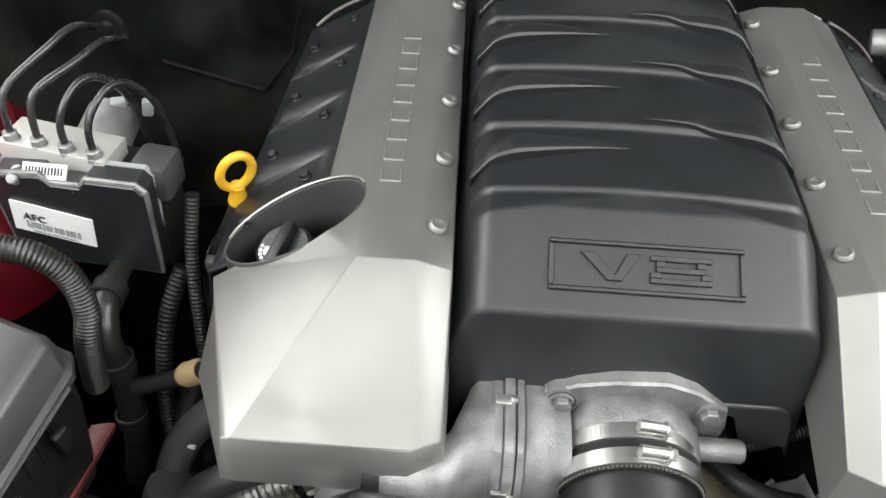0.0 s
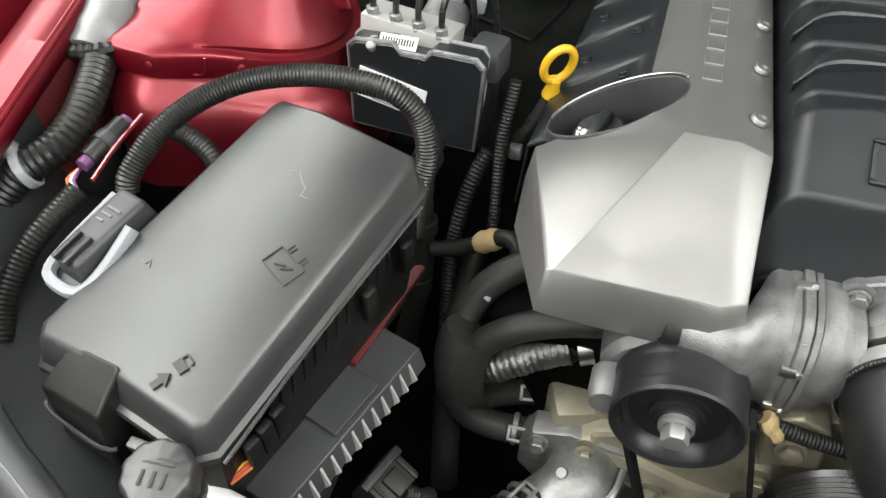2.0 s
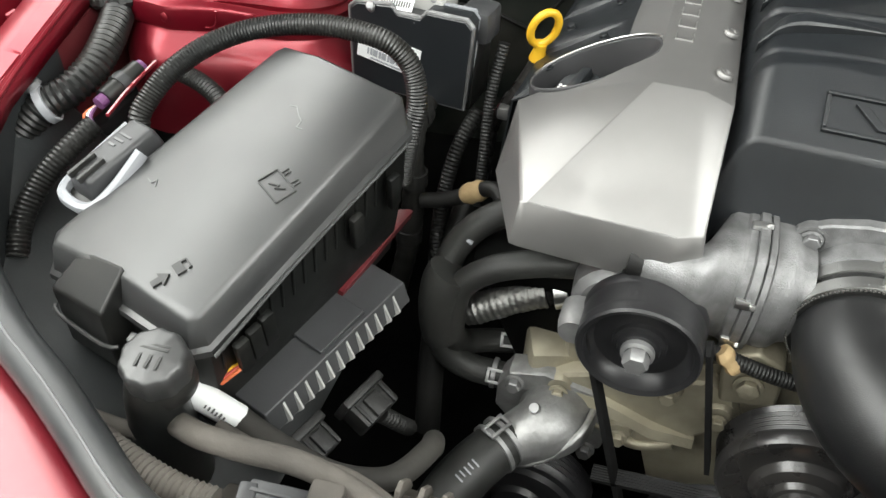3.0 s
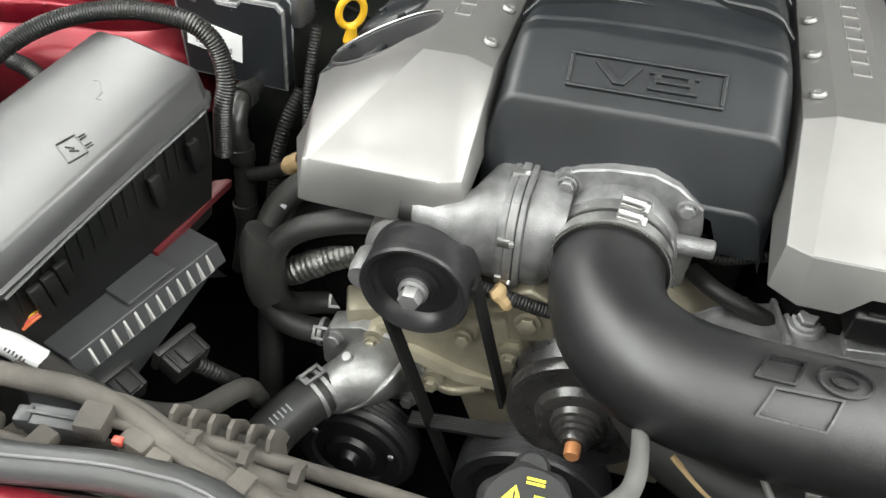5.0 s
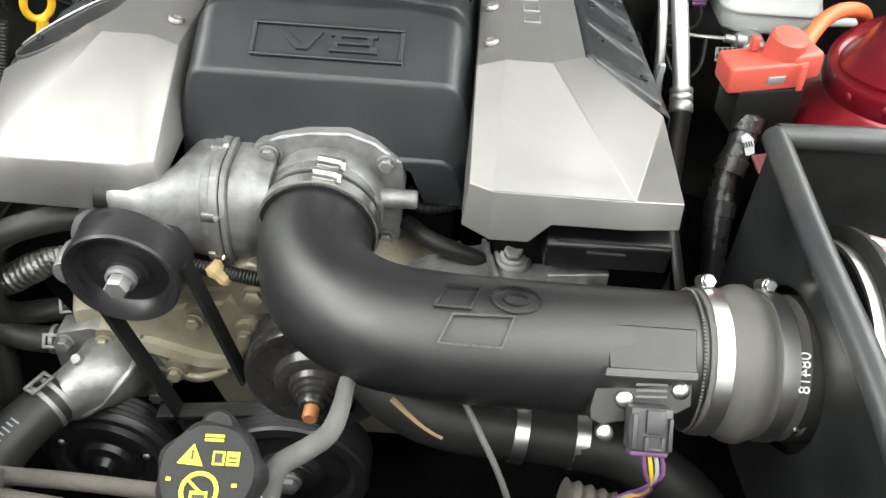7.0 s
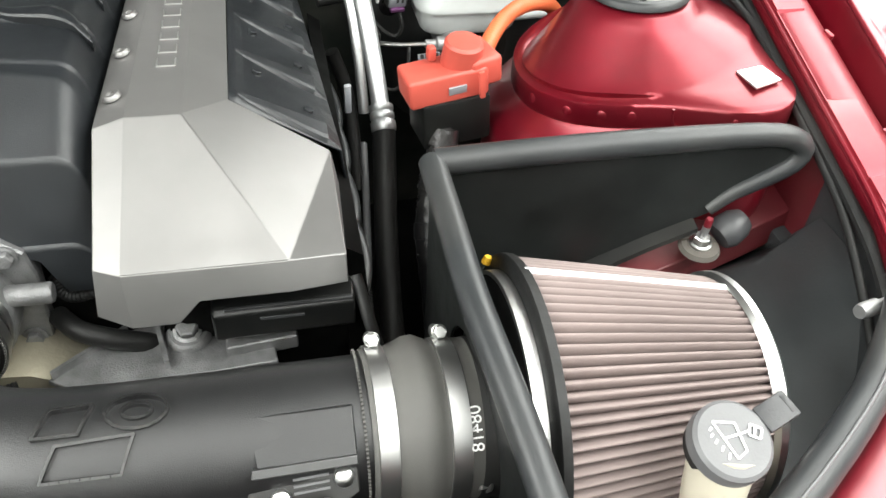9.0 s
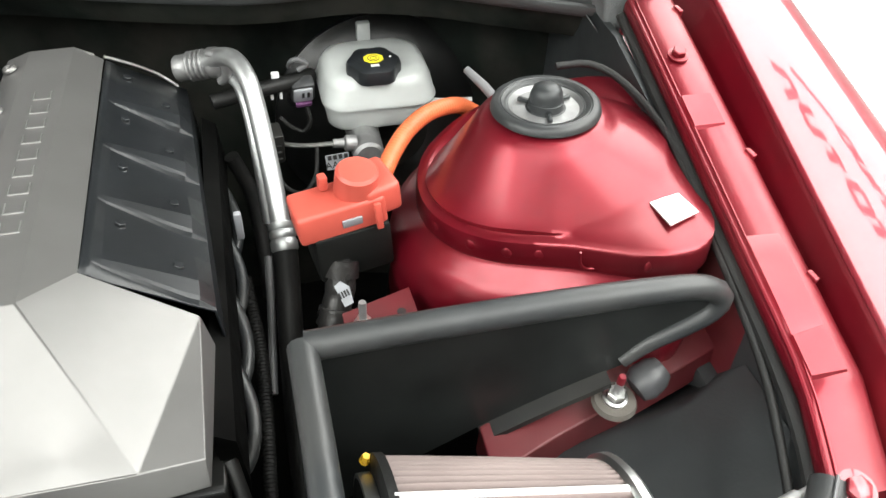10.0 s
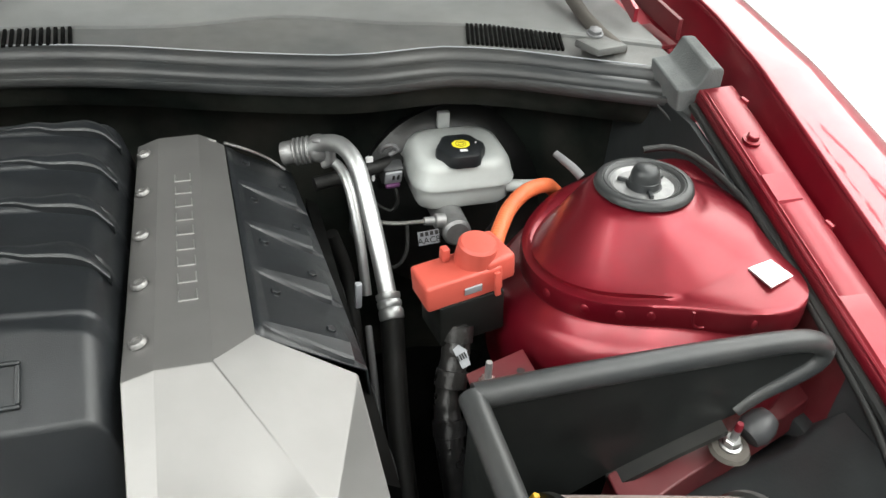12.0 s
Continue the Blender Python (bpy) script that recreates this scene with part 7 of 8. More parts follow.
for x in (0.184, 0.234):
    part("clamp", band((x, -0.249, 0.6920 if x < 0.2 else 0.6878), (1, -0.05, -0.09), 0.0248, 0.012), M_CHROME, up, "bright clamp band")
part("scuff", tube([(0.078, -0.2535, 0.7290), (0.092, -0.2605, 0.7205), (0.107, -0.2665, 0.7115), (0.121, -0.2695, 0.7050)], 0.0027, 6, 0.005), M_TAN_TAPE, up, "tan scuff mark")
single("sensor_lead", tube([(0.132, -0.278, 0.770), (0.147, -0.302, 0.758), (0.163, -0.322, 0.737), (0.176, -0.332, 0.70), (0.182, -0.336, 0.65)], 0.0026, 8, 0.006), M_HOSEGREY, "thin grey wire hanging below the intake tube", "wire")
single("corrugated_boot", tube([(0.215, -0.315, 0.70), (0.24, -0.318, 0.695), (0.27, -0.322, 0.69)], 0.017, 16, 0.004, ribs=0.010, rib_depth=0.2), M_DUSTY, "grey corrugated rubber boot under the sensor", "rubber boot")
# shroud takes the same near-black, shade included
single("fan_shroud", loft([[(x, y, z) for y, z in ((-0.42, 0.70), (-0.37, 0.69), (-0.345, 0.66), (-0.34, 0.50), (-0.42, 0.48))] for x in (-0.36, -0.2, 0.0, 0.2, 0.40)]), M_DEEPSHADE, "radiator fan shroud, near-black for deep shade", "fan shroud", kind="structure")

# ---- left side of the bay ----
M_SCUFF = mat("pale_scuff", (0.17, 0.17, 0.17), 0.6, grain=0.1)
fuse = thing("fuse_box", "grey-black plastic fuse box with embossed lid symbols", "fuse box", (-0.47, -0.2, 0.74))
plan = [(-0.458, -0.079), (-0.378, -0.106), (-0.375, -0.114), (-0.437, -0.3235), (-0.444, -0.328), (-0.507, -0.3085), (-0.583, -0.2885), (-0.588, -0.277), (-0.505, -0.071), (-0.498, -0.066)]


def lid_z(x, y):
    ridge = -0.458 - (y + 0.079) * -0.2135
    return 0.8775 + 0.060 * (x + 0.431) + 0.235 * (y + 0.213) - 0.16 * max(0.0, ridge - x)


top = [(x, y, lid_z(x, y)) for x, y in plan]
ctr = Vector((-0.478, -0.195, 0.88))


def ring_out(off, dz):
    out = []
    n = len(top)
    for k in range(n):
        a, b, c = (Vector(top[(k + d) % n]) for d in (-1, 0, 1))
        t = ((c - b).normalized() + (b - a).normalized())
        nrm = Vector((-t.y, t.x, 0)).normalized()
        if nrm.dot(b - ctr) < 0:
            nrm = -nrm
        out.append(b + Vector((nrm.x * off, nrm.y * off, dz)))
    return out


bm = loft([ring_out(-0.004, 0.0), ring_out(-0.001, -0.0012), ring_out(0.0015, -0.004), ring_out(0.006, -0.026), ring_out(0.010, -0.028), ring_out(0.0105, -0.033), ring_out(0.006, -0.034)], cap=False)
bm.verts.ensure_lookup_table()
bm.faces.new([bm.verts[k] for k in range(6)])
bm.faces.new([bm.verts[k] for k in (5, 6, 7, 8, 9, 0)])
part("lid", bm, M_FUSE, fuse, angle=32)
part("body", loft([ring_out(0.004, -0.034), ring_out(0.003, -0.075), ring_out(-0.004, -0.125), ring_out(-0.01, -0.16)]), M_FUSEBODY, fuse, angle=30)
part("front_step", loft([[(-0.5560, -0.2900, z0), (-0.5060, -0.3050, z1), (-0.5150, -0.3310, z2), (-0.5690, -0.3170, z3)] for z0, z1, z2, z3 in ((0.842, 0.855, 0.826, 0.823), (0.80, 0.80, 0.798, 0.798), (0.77, 0.77, 0.765, 0.765))]), M_SATIN, fuse, bev=0.003, angle=25)
part("step_lip", tube([(-0.572, -0.315, 0.802), (-0.566, -0.321, 0.799), (-0.520, -0.334, 0.797), (-0.507, -0.332, 0.798)], 0.0018, 8, 0.01), M_FUSE, fuse)
for x, y, z in ((-0.482, -0.334, 0.815), (-0.474, -0.337, 0.806)):
    part("front_clip", box((x, y, z), (0.022, 0.008, 0.007), 0.0015, (10, 0, -5)), M_FUSE, fuse)
for f in (0.10, 0.16, 0.22, 0.70, 0.92):
    p = Vector((-0.437, -0.324, 0)).lerp(Vector((-0.377, -0.120, 0)), f)
    part("side_latch", box((p.x + 0.011, p.y - 0.004, 0.852 + 0.046 * f - 0.058), (0.007, 0.012, 0.036), 0.002, (8, 6, -20)), M_FUSEBODY, fuse)
nrmf = Vector((-0.06, -0.235, 1)).normalized()
fu = Vector((0.78, -0.55, 0))
fu = (fu - nrmf * fu.dot(nrmf)).normalized()


# symbols darker than the lid, so their colour carries the edges' shade
sym = bmesh.new()
so = (-0.4335, -0.213, lid_z(-0.4335, -0.213))
fv = nrmf.cross(fu)
for a, b in (((-0.016, -0.010), (0.016, -0.010)), ((0.016, -0.010), (0.016, 0.010)), ((0.016, 0.010), (-0.016, 0.010)), ((-0.016, 0.010), (-0.016, -0.010)), ((-0.010, 0.011), (-0.010, 0.018)), ((-0.006, 0.011), (-0.006, 0.018)), ((0.006, 0.011), (0.006, 0.018)), ((0.010, 0.011), (0.010, 0.018)), ((-0.007, -0.004), (0.001, 0.002)), ((0.001, 0.002), (0.001, -0.003)), ((0.001, -0.003), (0.008, 0.004))):
    plate_on(so, fu, fv, stroke(((a[0] * 0.85, a[1] * 0.85), (b[0] * 0.85, b[1] * 0.85)), 0.0009), 0.0011, sym, 0.003)
part("battery_symbol", sym, M_SATIN, fuse, "embossed battery symbol, edge shade in its darker colour")
sym = bmesh.new()
so = (-0.475, -0.304, lid_z(-0.475, -0.304))
plate_on(so, fu, fv, rect(-0.005, 0.008, 0.005, 0.015), 0.0014, sym, 0.003)
for a, b in (((-0.004, 0.015), (-0.004, 0.019)), ((-0.004, 0.019), (0.004, 0.019)), ((0.004, 0.019), (0.004, 0.017))):
    plate_on(so, fu, fv, stroke((a, b), 0.0012), 0.0014, sym, 0.003)
plate_on(so, fu, fv, [(-0.0025, -0.010), (0.0025, -0.010), (0.0025, -0.003), (0.006, -0.003), (0, 0.004), (-0.006, -0.003), (-0.0025, -0.003)], 0.0014, sym, 0.003)
part("lock_symbol", sym, M_SATIN, fuse, "embossed padlock and arrow, edge shade in the darker colour")
scr = [(-0.459, -0.137), (-0.453, -0.137), (-0.448, -0.145), (-0.443, -0.15), (-0.444, -0.157), (-0.439, -0.158)]
for pts in (scr, [(-0.540, -0.222), (-0.534, -0.226), (-0.531, -0.223), (-0.529, -0.229)]):
    sym = bmesh.new()
    for a, b in zip(pts, pts[1:]):
        d = Vector((b[0] - a[0], b[1] - a[1], 0))
        d.z = 0.235 * d.y + 0.06 * d.x
        plate_on((a[0], a[1], lid_z(*a)), d.normalized(), nrmf.cross(d.normalized()), rect(-0.0003, -0.0004, d.length + 0.0003, 0.0004), 0.0008, sym, 0.003)
    part("scratch", sym, M_SCUFF, fuse, "pale scratch on the lid")
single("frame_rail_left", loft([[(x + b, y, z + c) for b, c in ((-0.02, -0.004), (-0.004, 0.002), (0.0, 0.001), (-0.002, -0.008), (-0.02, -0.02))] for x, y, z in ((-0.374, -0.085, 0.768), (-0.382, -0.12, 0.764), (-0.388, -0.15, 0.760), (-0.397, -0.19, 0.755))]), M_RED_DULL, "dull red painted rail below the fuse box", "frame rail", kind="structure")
mod = thing("control_module", "black finned electronic module beside the fuse box", "control module", (-0.39, -0.23, 0.70))
m0, m1 = Vector((-0.356, -0.155, 0.750)), Vector((-0.405, -0.318, 0.745))
mw = Vector((-0.052, 0.014, 0.004))
part("case", loft([[p, p + mw, p + mw + Vector((0.0, 0, -0.05)), p + Vector((0.006, 0, -0.022))] for p in (m0, m0.lerp(m1, 0.45), m0.lerp(m1, 0.46), m1)]), M_CONN, mod, bev=0.0015)
part("top_plate", loft([[p + Vector((-0.004, 0, 0.001)), p + mw * 0.8 + Vector((0, 0, 0.001)), p + mw * 0.8 + Vector((0, 0, 0.0045)), p + Vector((-0.004, 0, 0.0045))] for p in (m0.lerp(m1, 0.28), m0.lerp(m1, 0.60))]), M_CONN, mod, bev=0.001)
for k in range(12):
    p = m0.lerp(m1, 0.10 + 0.072 * k)
    part("fin", loft([[p + Vector((0.001, -0.0013, -0.003)), p + Vector((0.001, 0.0013, -0.003)), p + Vector((0.009, 0.0010 - 0.003, -0.017)), p + Vector((0.009, -0.0010 - 0.003, -0.017))],
                      [p + Vector((-0.010, -0.0011, -0.03)), p + Vector((-0.010, 0.0011, -0.03)), p + Vector((-0.006, 0.0011 - 0.003, -0.035)), p + Vector((-0.006, -0.0011 - 0.003, -0.035))]]), M_BLOCK, mod, "pale metal fin")
for x, y, z, sx, sy in ((-0.352, -0.247, 0.690, 0.026, 0.040), (-0.374, -0.303, 0.703, 0.026, 0.028)):
    turn = Matrix.Translation((x, y, z)) @ Matrix.Rotation(radians(-18), 4, "Z") @ Matrix.Rotation(radians(24), 4, "Y")
    for nm, c, sz, bv in (("plug", (0, 0, 0), (sx, sy, 0.026), 0.003), ("plug_collar", (-sx * 0.5, 0, 0.001), (0.008, sy + 0.005, 0.031), 0.002), ("plug_lever", (sx * 0.1, 0, 0.0150), (sx * 0.7, sy * 0.40, 0.005), 0.0012), ("plug_rib", (sx * 0.08, sy * 0.36, 0.0138), (sx * 0.8, 0.003, 0.003), 0.0006), ("plug_rib", (sx * 0.08, -sy * 0.36, 0.0138), (sx * 0.8, 0.003, 0.003), 0.0006)):
        bm = box(c, sz, bv)
        bmesh.ops.transform(bm, matrix=turn, verts=bm.verts)
        part(nm, bm, M_RUBBER, mod)
part("plug_lead", tube([(-0.342, -0.247, 0.685), (-0.328, -0.235, 0.66), (-0.33, -0.21, 0.62)], 0.008, 10, 0.006, ribs=0.004, rib_depth=0.12), M_RUBBER, mod)

absu = thing("abs_unit", "black anti-lock brake unit with aluminium valve block", "brake module", (-0.42, 0.07, 0.78))
face = [Vector(p) + Vector((-0.006, 0, 0.007)) for p in [(-0.485, 0.052, 0.792), (-0.362, 0.038, 0.796), (-0.356, 0.035, 0.886), (-0.362, 0.036, 0.892), (-0.402, 0.041, 0.890), (-0.409, 0.042, 0.882), (-0.434, 0.045, 0.881), (-0.441, 0.046, 0.888), (-0.478, 0.050, 0.883), (-0.485, 0.051, 0.876)]]
part("cover", loft([[Vector(p) + Vector((0, d, 0)) - (Vector(p) - Vector((-0.42, 0.044, 0.84))) * k for p in face] for d, k in ((0.022, 0.0), (0.002, 0.0), (0.0, 0.03))]), M_BLACK, absu, angle=30)
part("gasket", loft([[Vector(p) + Vector((0, d, 0)) + (Vector(p) - Vector((-0.42, 0.044, 0.84))) * 0.02 for p in face] for d in (0.022, 0.0265)]), M_GREYPL, absu, "pale gasket edge")
part("cover_frame", tube([p + Vector((0, 0.0035, 0)) for p in face[2:] + face[:2]] + [face[2] + Vector((0, 0.0035, 0))], 0.0026, 8, smooth=False), M_CASTBODY, absu, "grey cast frame round the cover")
for x, z in ((-0.467, 0.8915), (-0.4205, 0.8865)):
    part("frame_boss", lathe([(0, 0.0015), (0.0035, 0.0012), (0.0046, 0.0), (0.0046, -0.010)], (x, 0.046, z), (0, -0.7, 0.7), 16), M_CASTBODY, absu)
part("rear_case", box((-0.42, 0.085, 0.838), (0.118, 0.045, 0.092), 0.005, (0, 1, -6)), M_SATIN, absu)
part("valve_block", box((-0.441, 0.083, 0.885), (0.088, 0.036, 0.034), 0.0015, (-4, 3, -8)), M_BLOCK, absu, "machined aluminium valve block")
part("connector", box((-0.366, 0.075, 0.882), (0.032, 0.034, 0.034), 0.006, (0, 0, -8)), M_CONN, absu)
part("front_label", plate_on((-0.452, 0.0475, 0.852), (1, -0.1, -0.15), (0.15, -0.02, 1), rect(-0.029, -0.022, 0.038, 0.010), 0.002, None, 0.0015), M_WHITE, absu, "white label with bar code")
ink = bmesh.new()
for k in range(14):
    plate_on((-0.452, 0.0475, 0.852), (1, -0.1, -0.15), (0.15, -0.02, 1), rect(-0.018 + 0.0032 * k, -0.016, -0.0164 + 0.0032 * k + 0.0008 * (k % 3), -0.009), 0.0026, ink)
plate_on((-0.452, 0.0475, 0.852), (1, -0.1, -0.15), (0.15, -0.02, 1), rect(-0.014, -0.0200, 0.022, -0.0185), 0.0026, ink)
part("label_print", ink, M_GREYPL, absu)
part("label_print", words("AFC", 0.0075, (-0.4625, 0.0462, 0.8500), (1, -0.1, -0.15), (0.15, -0.02, 1), 0.0006), M_INK, absu)
part("top_label", plate_on((-0.4435, 0.0535, 0.8945), (1, -0.08, 0.05), (0.05, 0.75, 0.66), rect(-0.018, -0.006, 0.018, 0.006), 0.001, None, 0.001), M_WHITE, absu, "small white printed label")
ink = bmesh.new()
for k in range(12):
    plate_on((-0.4435, 0.0535, 0.8945), (1, -0.08, 0.05), (0.05, 0.75, 0.66), rect(-0.015 + 0.0026 * k, -0.003, -0.0138 + 0.0026 * k, 0.003), 0.0016, ink)
part("label_print", ink, M_INK, absu)
for x, y, z in ((-0.468, 0.058, 0.888), (-0.410, 0.050, 0.889)):
    part("cover_screw", lathe([(0, 0.004), (0.004, 0.004), (0.006, 0.001), (0.006, -0.003)], (x, y, z), (0, -0.3, 1), 16), M_CAST, absu)
for k in range(4):
    x = -0.460 + 0.0225 * k
    b = Vector((x - 0.016, 0.078 - 0.0035 * k, 0.902 - 0.0012 * k))
    part("union_nut", hex_bolt(b, (0, 0, 1), 0.0058, 0.009, 1.15), M_CAST, absu)
    s = (-1, -1, 1, 1)[k]
    if k < 2:
        pts = [b, b + Vector((0.001, 0.004, 0.030)), b + Vector((0.006, 0.014, 0.044)), b + Vector((0.026, 0.045, 0.056 - 0.006 * k)), b + Vector((0.036, 0.073, 0.058 - 0.008 * k)), b + Vector((0.040, 0.105, 0.040 - 0.006 * k))]
    else:
        pts = [b, b + Vector((0.0, 0.003, 0.024)), b + Vector((0.004, 0.012, 0.038)), b + Vector((0.012, 0.030, 0.046)), b + Vector((0.022, 0.046, 0.038)), b + Vector((0.034, 0.056, 0.01)), b + Vector((0.040, 0.06, -0.05))]
    part("brake_line", tube(pts, 0.0030, 10, 0.004), M_GLOSS, absu, "black coated brake line")
part("motor", lathe([(0, 0.05), (0.018, 0.05), (0.022, 0.046), (0.022, 0)], (-0.425, 0.098, 0.874), (0, 1, 0.1), 24), M_CASTBODY, absu)
clip = thing("line_clip", "white plastic brake line clip", "clip", (-0.39, 0.15, 0.91))
part("body", box((-0.415, 0.140, 0.897), (0.013, 0.009, 0.008), 0.002, (10, 0, 15)), M_GREYPL, clip)
part("arm", box((-0.392, 0.142, 0.893), (0.009, 0.008, 0.015), 0.002, (0, 10, 15)), M_GREYPL, clip)

dip = thing("oil_dipstick", "yellow plastic oil dipstick ring on a dark tube", "dipstick", (-0.32, 0.06, 0.80))
dcen = Vector((-0.304, 0.078, 0.885))
du, dvv = Vector((0.86, 0.45, 0.15)).normalized(), Vector((0.12, -0.15, 1)).normalized()
ringp = [dcen + du * (0.0132 * math.cos(a)) + dvv * (0.0180 * math.sin(a)) for a in (2 * math.pi * k / 28 for k in range(29))]
part("ring", tube(ringp, 0.0039, 10, smooth=False, cap=False), M_YELLOW, dip, "yellow finger ring")
part("stem", tube([dcen - dvv * 0.017, dcen - dvv * 0.026, dcen - dvv * 0.036], [0.006, 0.0062, 0.0088], 14, 0.004), M_YELLOW, dip)
part("tube", tube([dcen - dvv * 0.034, (-0.312, 0.082, 0.840), (-0.320, 0.078, 0.822), (-0.332, 0.072, 0.800), (-0.345, 0.075, 0.76), (-0.345, 0.06, 0.70)], 0.0062, 12, 0.006), M_GLOSS, dip, "glossy black dipstick tube")
part("bracket", box((-0.330, 0.055, 0.800), (0.012, 0.010, 0.014), 0.002), M_CAST, dip)
single("sensor_harness", tube([(-0.338, 0.065, 0.87), (-0.342, 0.045, 0.82), (-0.338, 0.02, 0.77), (-0.335, 0.0, 0.72)], 0.006, 10, 0.006, ribs=0.0035, rib_depth=0.14), M_RUBBER, "thin corrugated harness beside the brake unit", "wiring harness")
th2 = thing("taped_hose", "rubber hose with a tan cloth tape wrap", "hose", (-0.33, -0.01, 0.70))
part("hose", tube([(-0.385, -0.030, 0.735), (-0.360, -0.027, 0.742), (-0.340, -0.028, 0.754), (-0.318, -0.033, 0.772), (-0.306, -0.040, 0.776), (-0.299, -0.046, 0.766), (-0.292, -0.048, 0.745)], 0.0078, 14, 0.005), M_RUBBER, th2)
part("tape", tube([(-0.342, -0.0278, 0.753), (-0.333, -0.029, 0.760), (-0.322, -0.0315, 0.769)], [0.0085, 0.0112, 0.0098, 0.0110, 0.0088], 12, 0.003), M_TAN_TAPE, th2, "tan cloth tape")

loom = thing("battery_cable_loom", "black corrugated loom arching over the fuse box", "wiring harness", (-0.5, -0.07, 0.86))
part("conduit", tube([(-0.601, -0.148, 0.846), (-0.600, -0.140, 0.858), (-0.587, -0.112, 0.880), (-0.563, -0.080, 0.896), (-0.526, -0.058, 0.908), (-0.472, -0.048, 0.917), (-0.423, -0.046, 0.915), (-0.400, -0.044, 0.903), (-0.389, -0.044, 0.884), (-0.384, -0.050, 0.858), (-0.388, -0.058, 0.83), (-0.394, -0.06, 0.78)], 0.0096, 14, 0.003, ribs=0.0030, rib_depth=0.10), M_SATIN, loom)
part("wire_end", tube([(-0.601, -0.150, 0.846), (-0.597, -0.160, 0.846), (-0.592, -0.170, 0.847)], 0.006, 8, 0.004), M_FOIL, loom, "bare shielded wires")
con = thing("grey_connector", "grey lever-lock electrical connector", "connector", (-0.58, -0.21, 0.84))
cm = Matrix.Translation((-0.580, -0.205, 0.852)) @ Matrix.Rotation(radians(-18), 4, "Z") @ Matrix.Rotation(radians(12), 4, "X")


def in_place(bm, m):
    bmesh.ops.transform(bm, matrix=m, verts=bm.verts)
    return bm


part("housing", in_place(box((0, 0, 0.004), (0.030, 0.076, 0.024), 0.004, segs=3, taper=0.9), cm), M_CONN, con)
part("ridge", in_place(box((-0.005, -0.024, 0.017), (0.004, 0.026, 0.006), 0.001), cm), M_SATIN, con)
part("ridge", in_place(box((0.006, -0.024, 0.017), (0.004, 0.026, 0.006), 0.001), cm), M_SATIN, con)
lev = [(-0.020, 0.030, 0.004), (-0.0215, -0.02, -0.001), (-0.019, -0.040, -0.002), (-0.010, -0.047, -0.002), (0.010, -0.047, -0.002), (0.019, -0.040, -0.002), (0.0215, -0.02, 0.002), (0.021, 0.012, 0.012)]
part("lever", in_place(tube(lev, 0.0048, 8, 0.006, squash=1.3), cm), M_GREYPL, con, "light grey locking lever")
part("base", in_place(box((0, -0.006, -0.012), (0.040, 0.080, 0.016), 0.004), cm), M_SATIN, con)
ink = bmesh.new()
for k in range(3):
    plate_on(cm @ Vector((0, 0.016 - 0.006 * k, 0.0163)), cm.to_3x3() @ Vector((1, 0, 0)), cm.to_3x3() @ Vector((0, 1, 0)), rect(-0.007, -0.001, 0.006 - 0.003 * k, 0.001), 0.0006, ink)
part("print_bars", ink, M_DKGREY, con)
inl = thing("inline_connector", "black inline connector with purple ends", "connector", (-0.645, -0.105, 0.84))
i0, i1 = Vector((-0.641, -0.076, 0.857)), Vector((-0.652, -0.138, 0.846))
part("body", tube([i0.lerp(i1, 0.12), i0.lerp(i1, 0.5), i0.lerp(i1, 0.82)], [0.0092, 0.0100, 0.0092], 10, 0.02), M_SATIN, inl)
part("collar", tube([i0.lerp(i1, 0.40), i0.lerp(i1, 0.55)], 0.0112, 10, smooth=False), M_CONN, inl)
part("purple_end", tube([i0.lerp(i1, 0.04), i0.lerp(i1, 0.13)], 0.0066, 10, smooth=False), M_PURPLE, inl, "purple seal")
part("purple_end", tube([i0.lerp(i1, 0.82), i0.lerp(i1, 0.94)], 0.0062, 10, smooth=False), M_PURPLE, inl, "purple seal")
for k, m in enumerate((M_LOOMORANGE, M_WHITE, M_PURPLE)):
    part("wire", tube([i1, i1 + Vector((0.003 * k - 0.003, -0.012, -0.002)), (-0.640 + 0.002 * k, -0.162, 0.846)], 0.0018, 6, 0.005), m, inl)
single("red_wire", tube([(-0.632, -0.070, 0.858), (-0.634, -0.11, 0.853), (-0.630, -0.150, 0.850)], 0.0020, 6, 0.01), M_RED, "thin red wire beside the connector", "wire")
single("small_loom", tube([(-0.637, -0.160, 0.846), (-0.648, -0.188, 0.834), (-0.658, -0.215, 0.818), (-0.660, -0.245, 0.798), (-0.652, -0.27, 0.78)], 0.0098, 14, 0.004, ribs=0.004, rib_depth=0.12), M_SATIN, "black corrugated loom running to the wing", "wiring harness")
single("branch_loom", tube([(-0.600, -0.078, 0.858), (-0.572, -0.088, 0.858), (-0.545, -0.104, 0.852), (-0.53, -0.13, 0.83)], 0.0088, 14, 0.004, ribs=0.004, rib_depth=0.14), M_SATIN, "short black corrugated loom behind the fuse box", "wiring harness")
big = thing("main_loom", "thick black corrugated wiring loom with a foil-taped top", "wiring harness", (-0.69, -0.1, 0.8))
part("conduit", tube([(-0.699, -0.015, 0.890), (-0.684, -0.045, 0.882), (-0.674, -0.078, 0.874), (-0.671, -0.108, 0.864), (-0.679, -0.133, 0.854), (-0.698, -0.152, 0.842), (-0.716, -0.178, 0.818), (-0.722, -0.21, 0.79), (-0.715, -0.26, 0.75)], 0.0152, 16, 0.005, ribs=0.0058, rib_depth=0.13), M_SATIN, big)
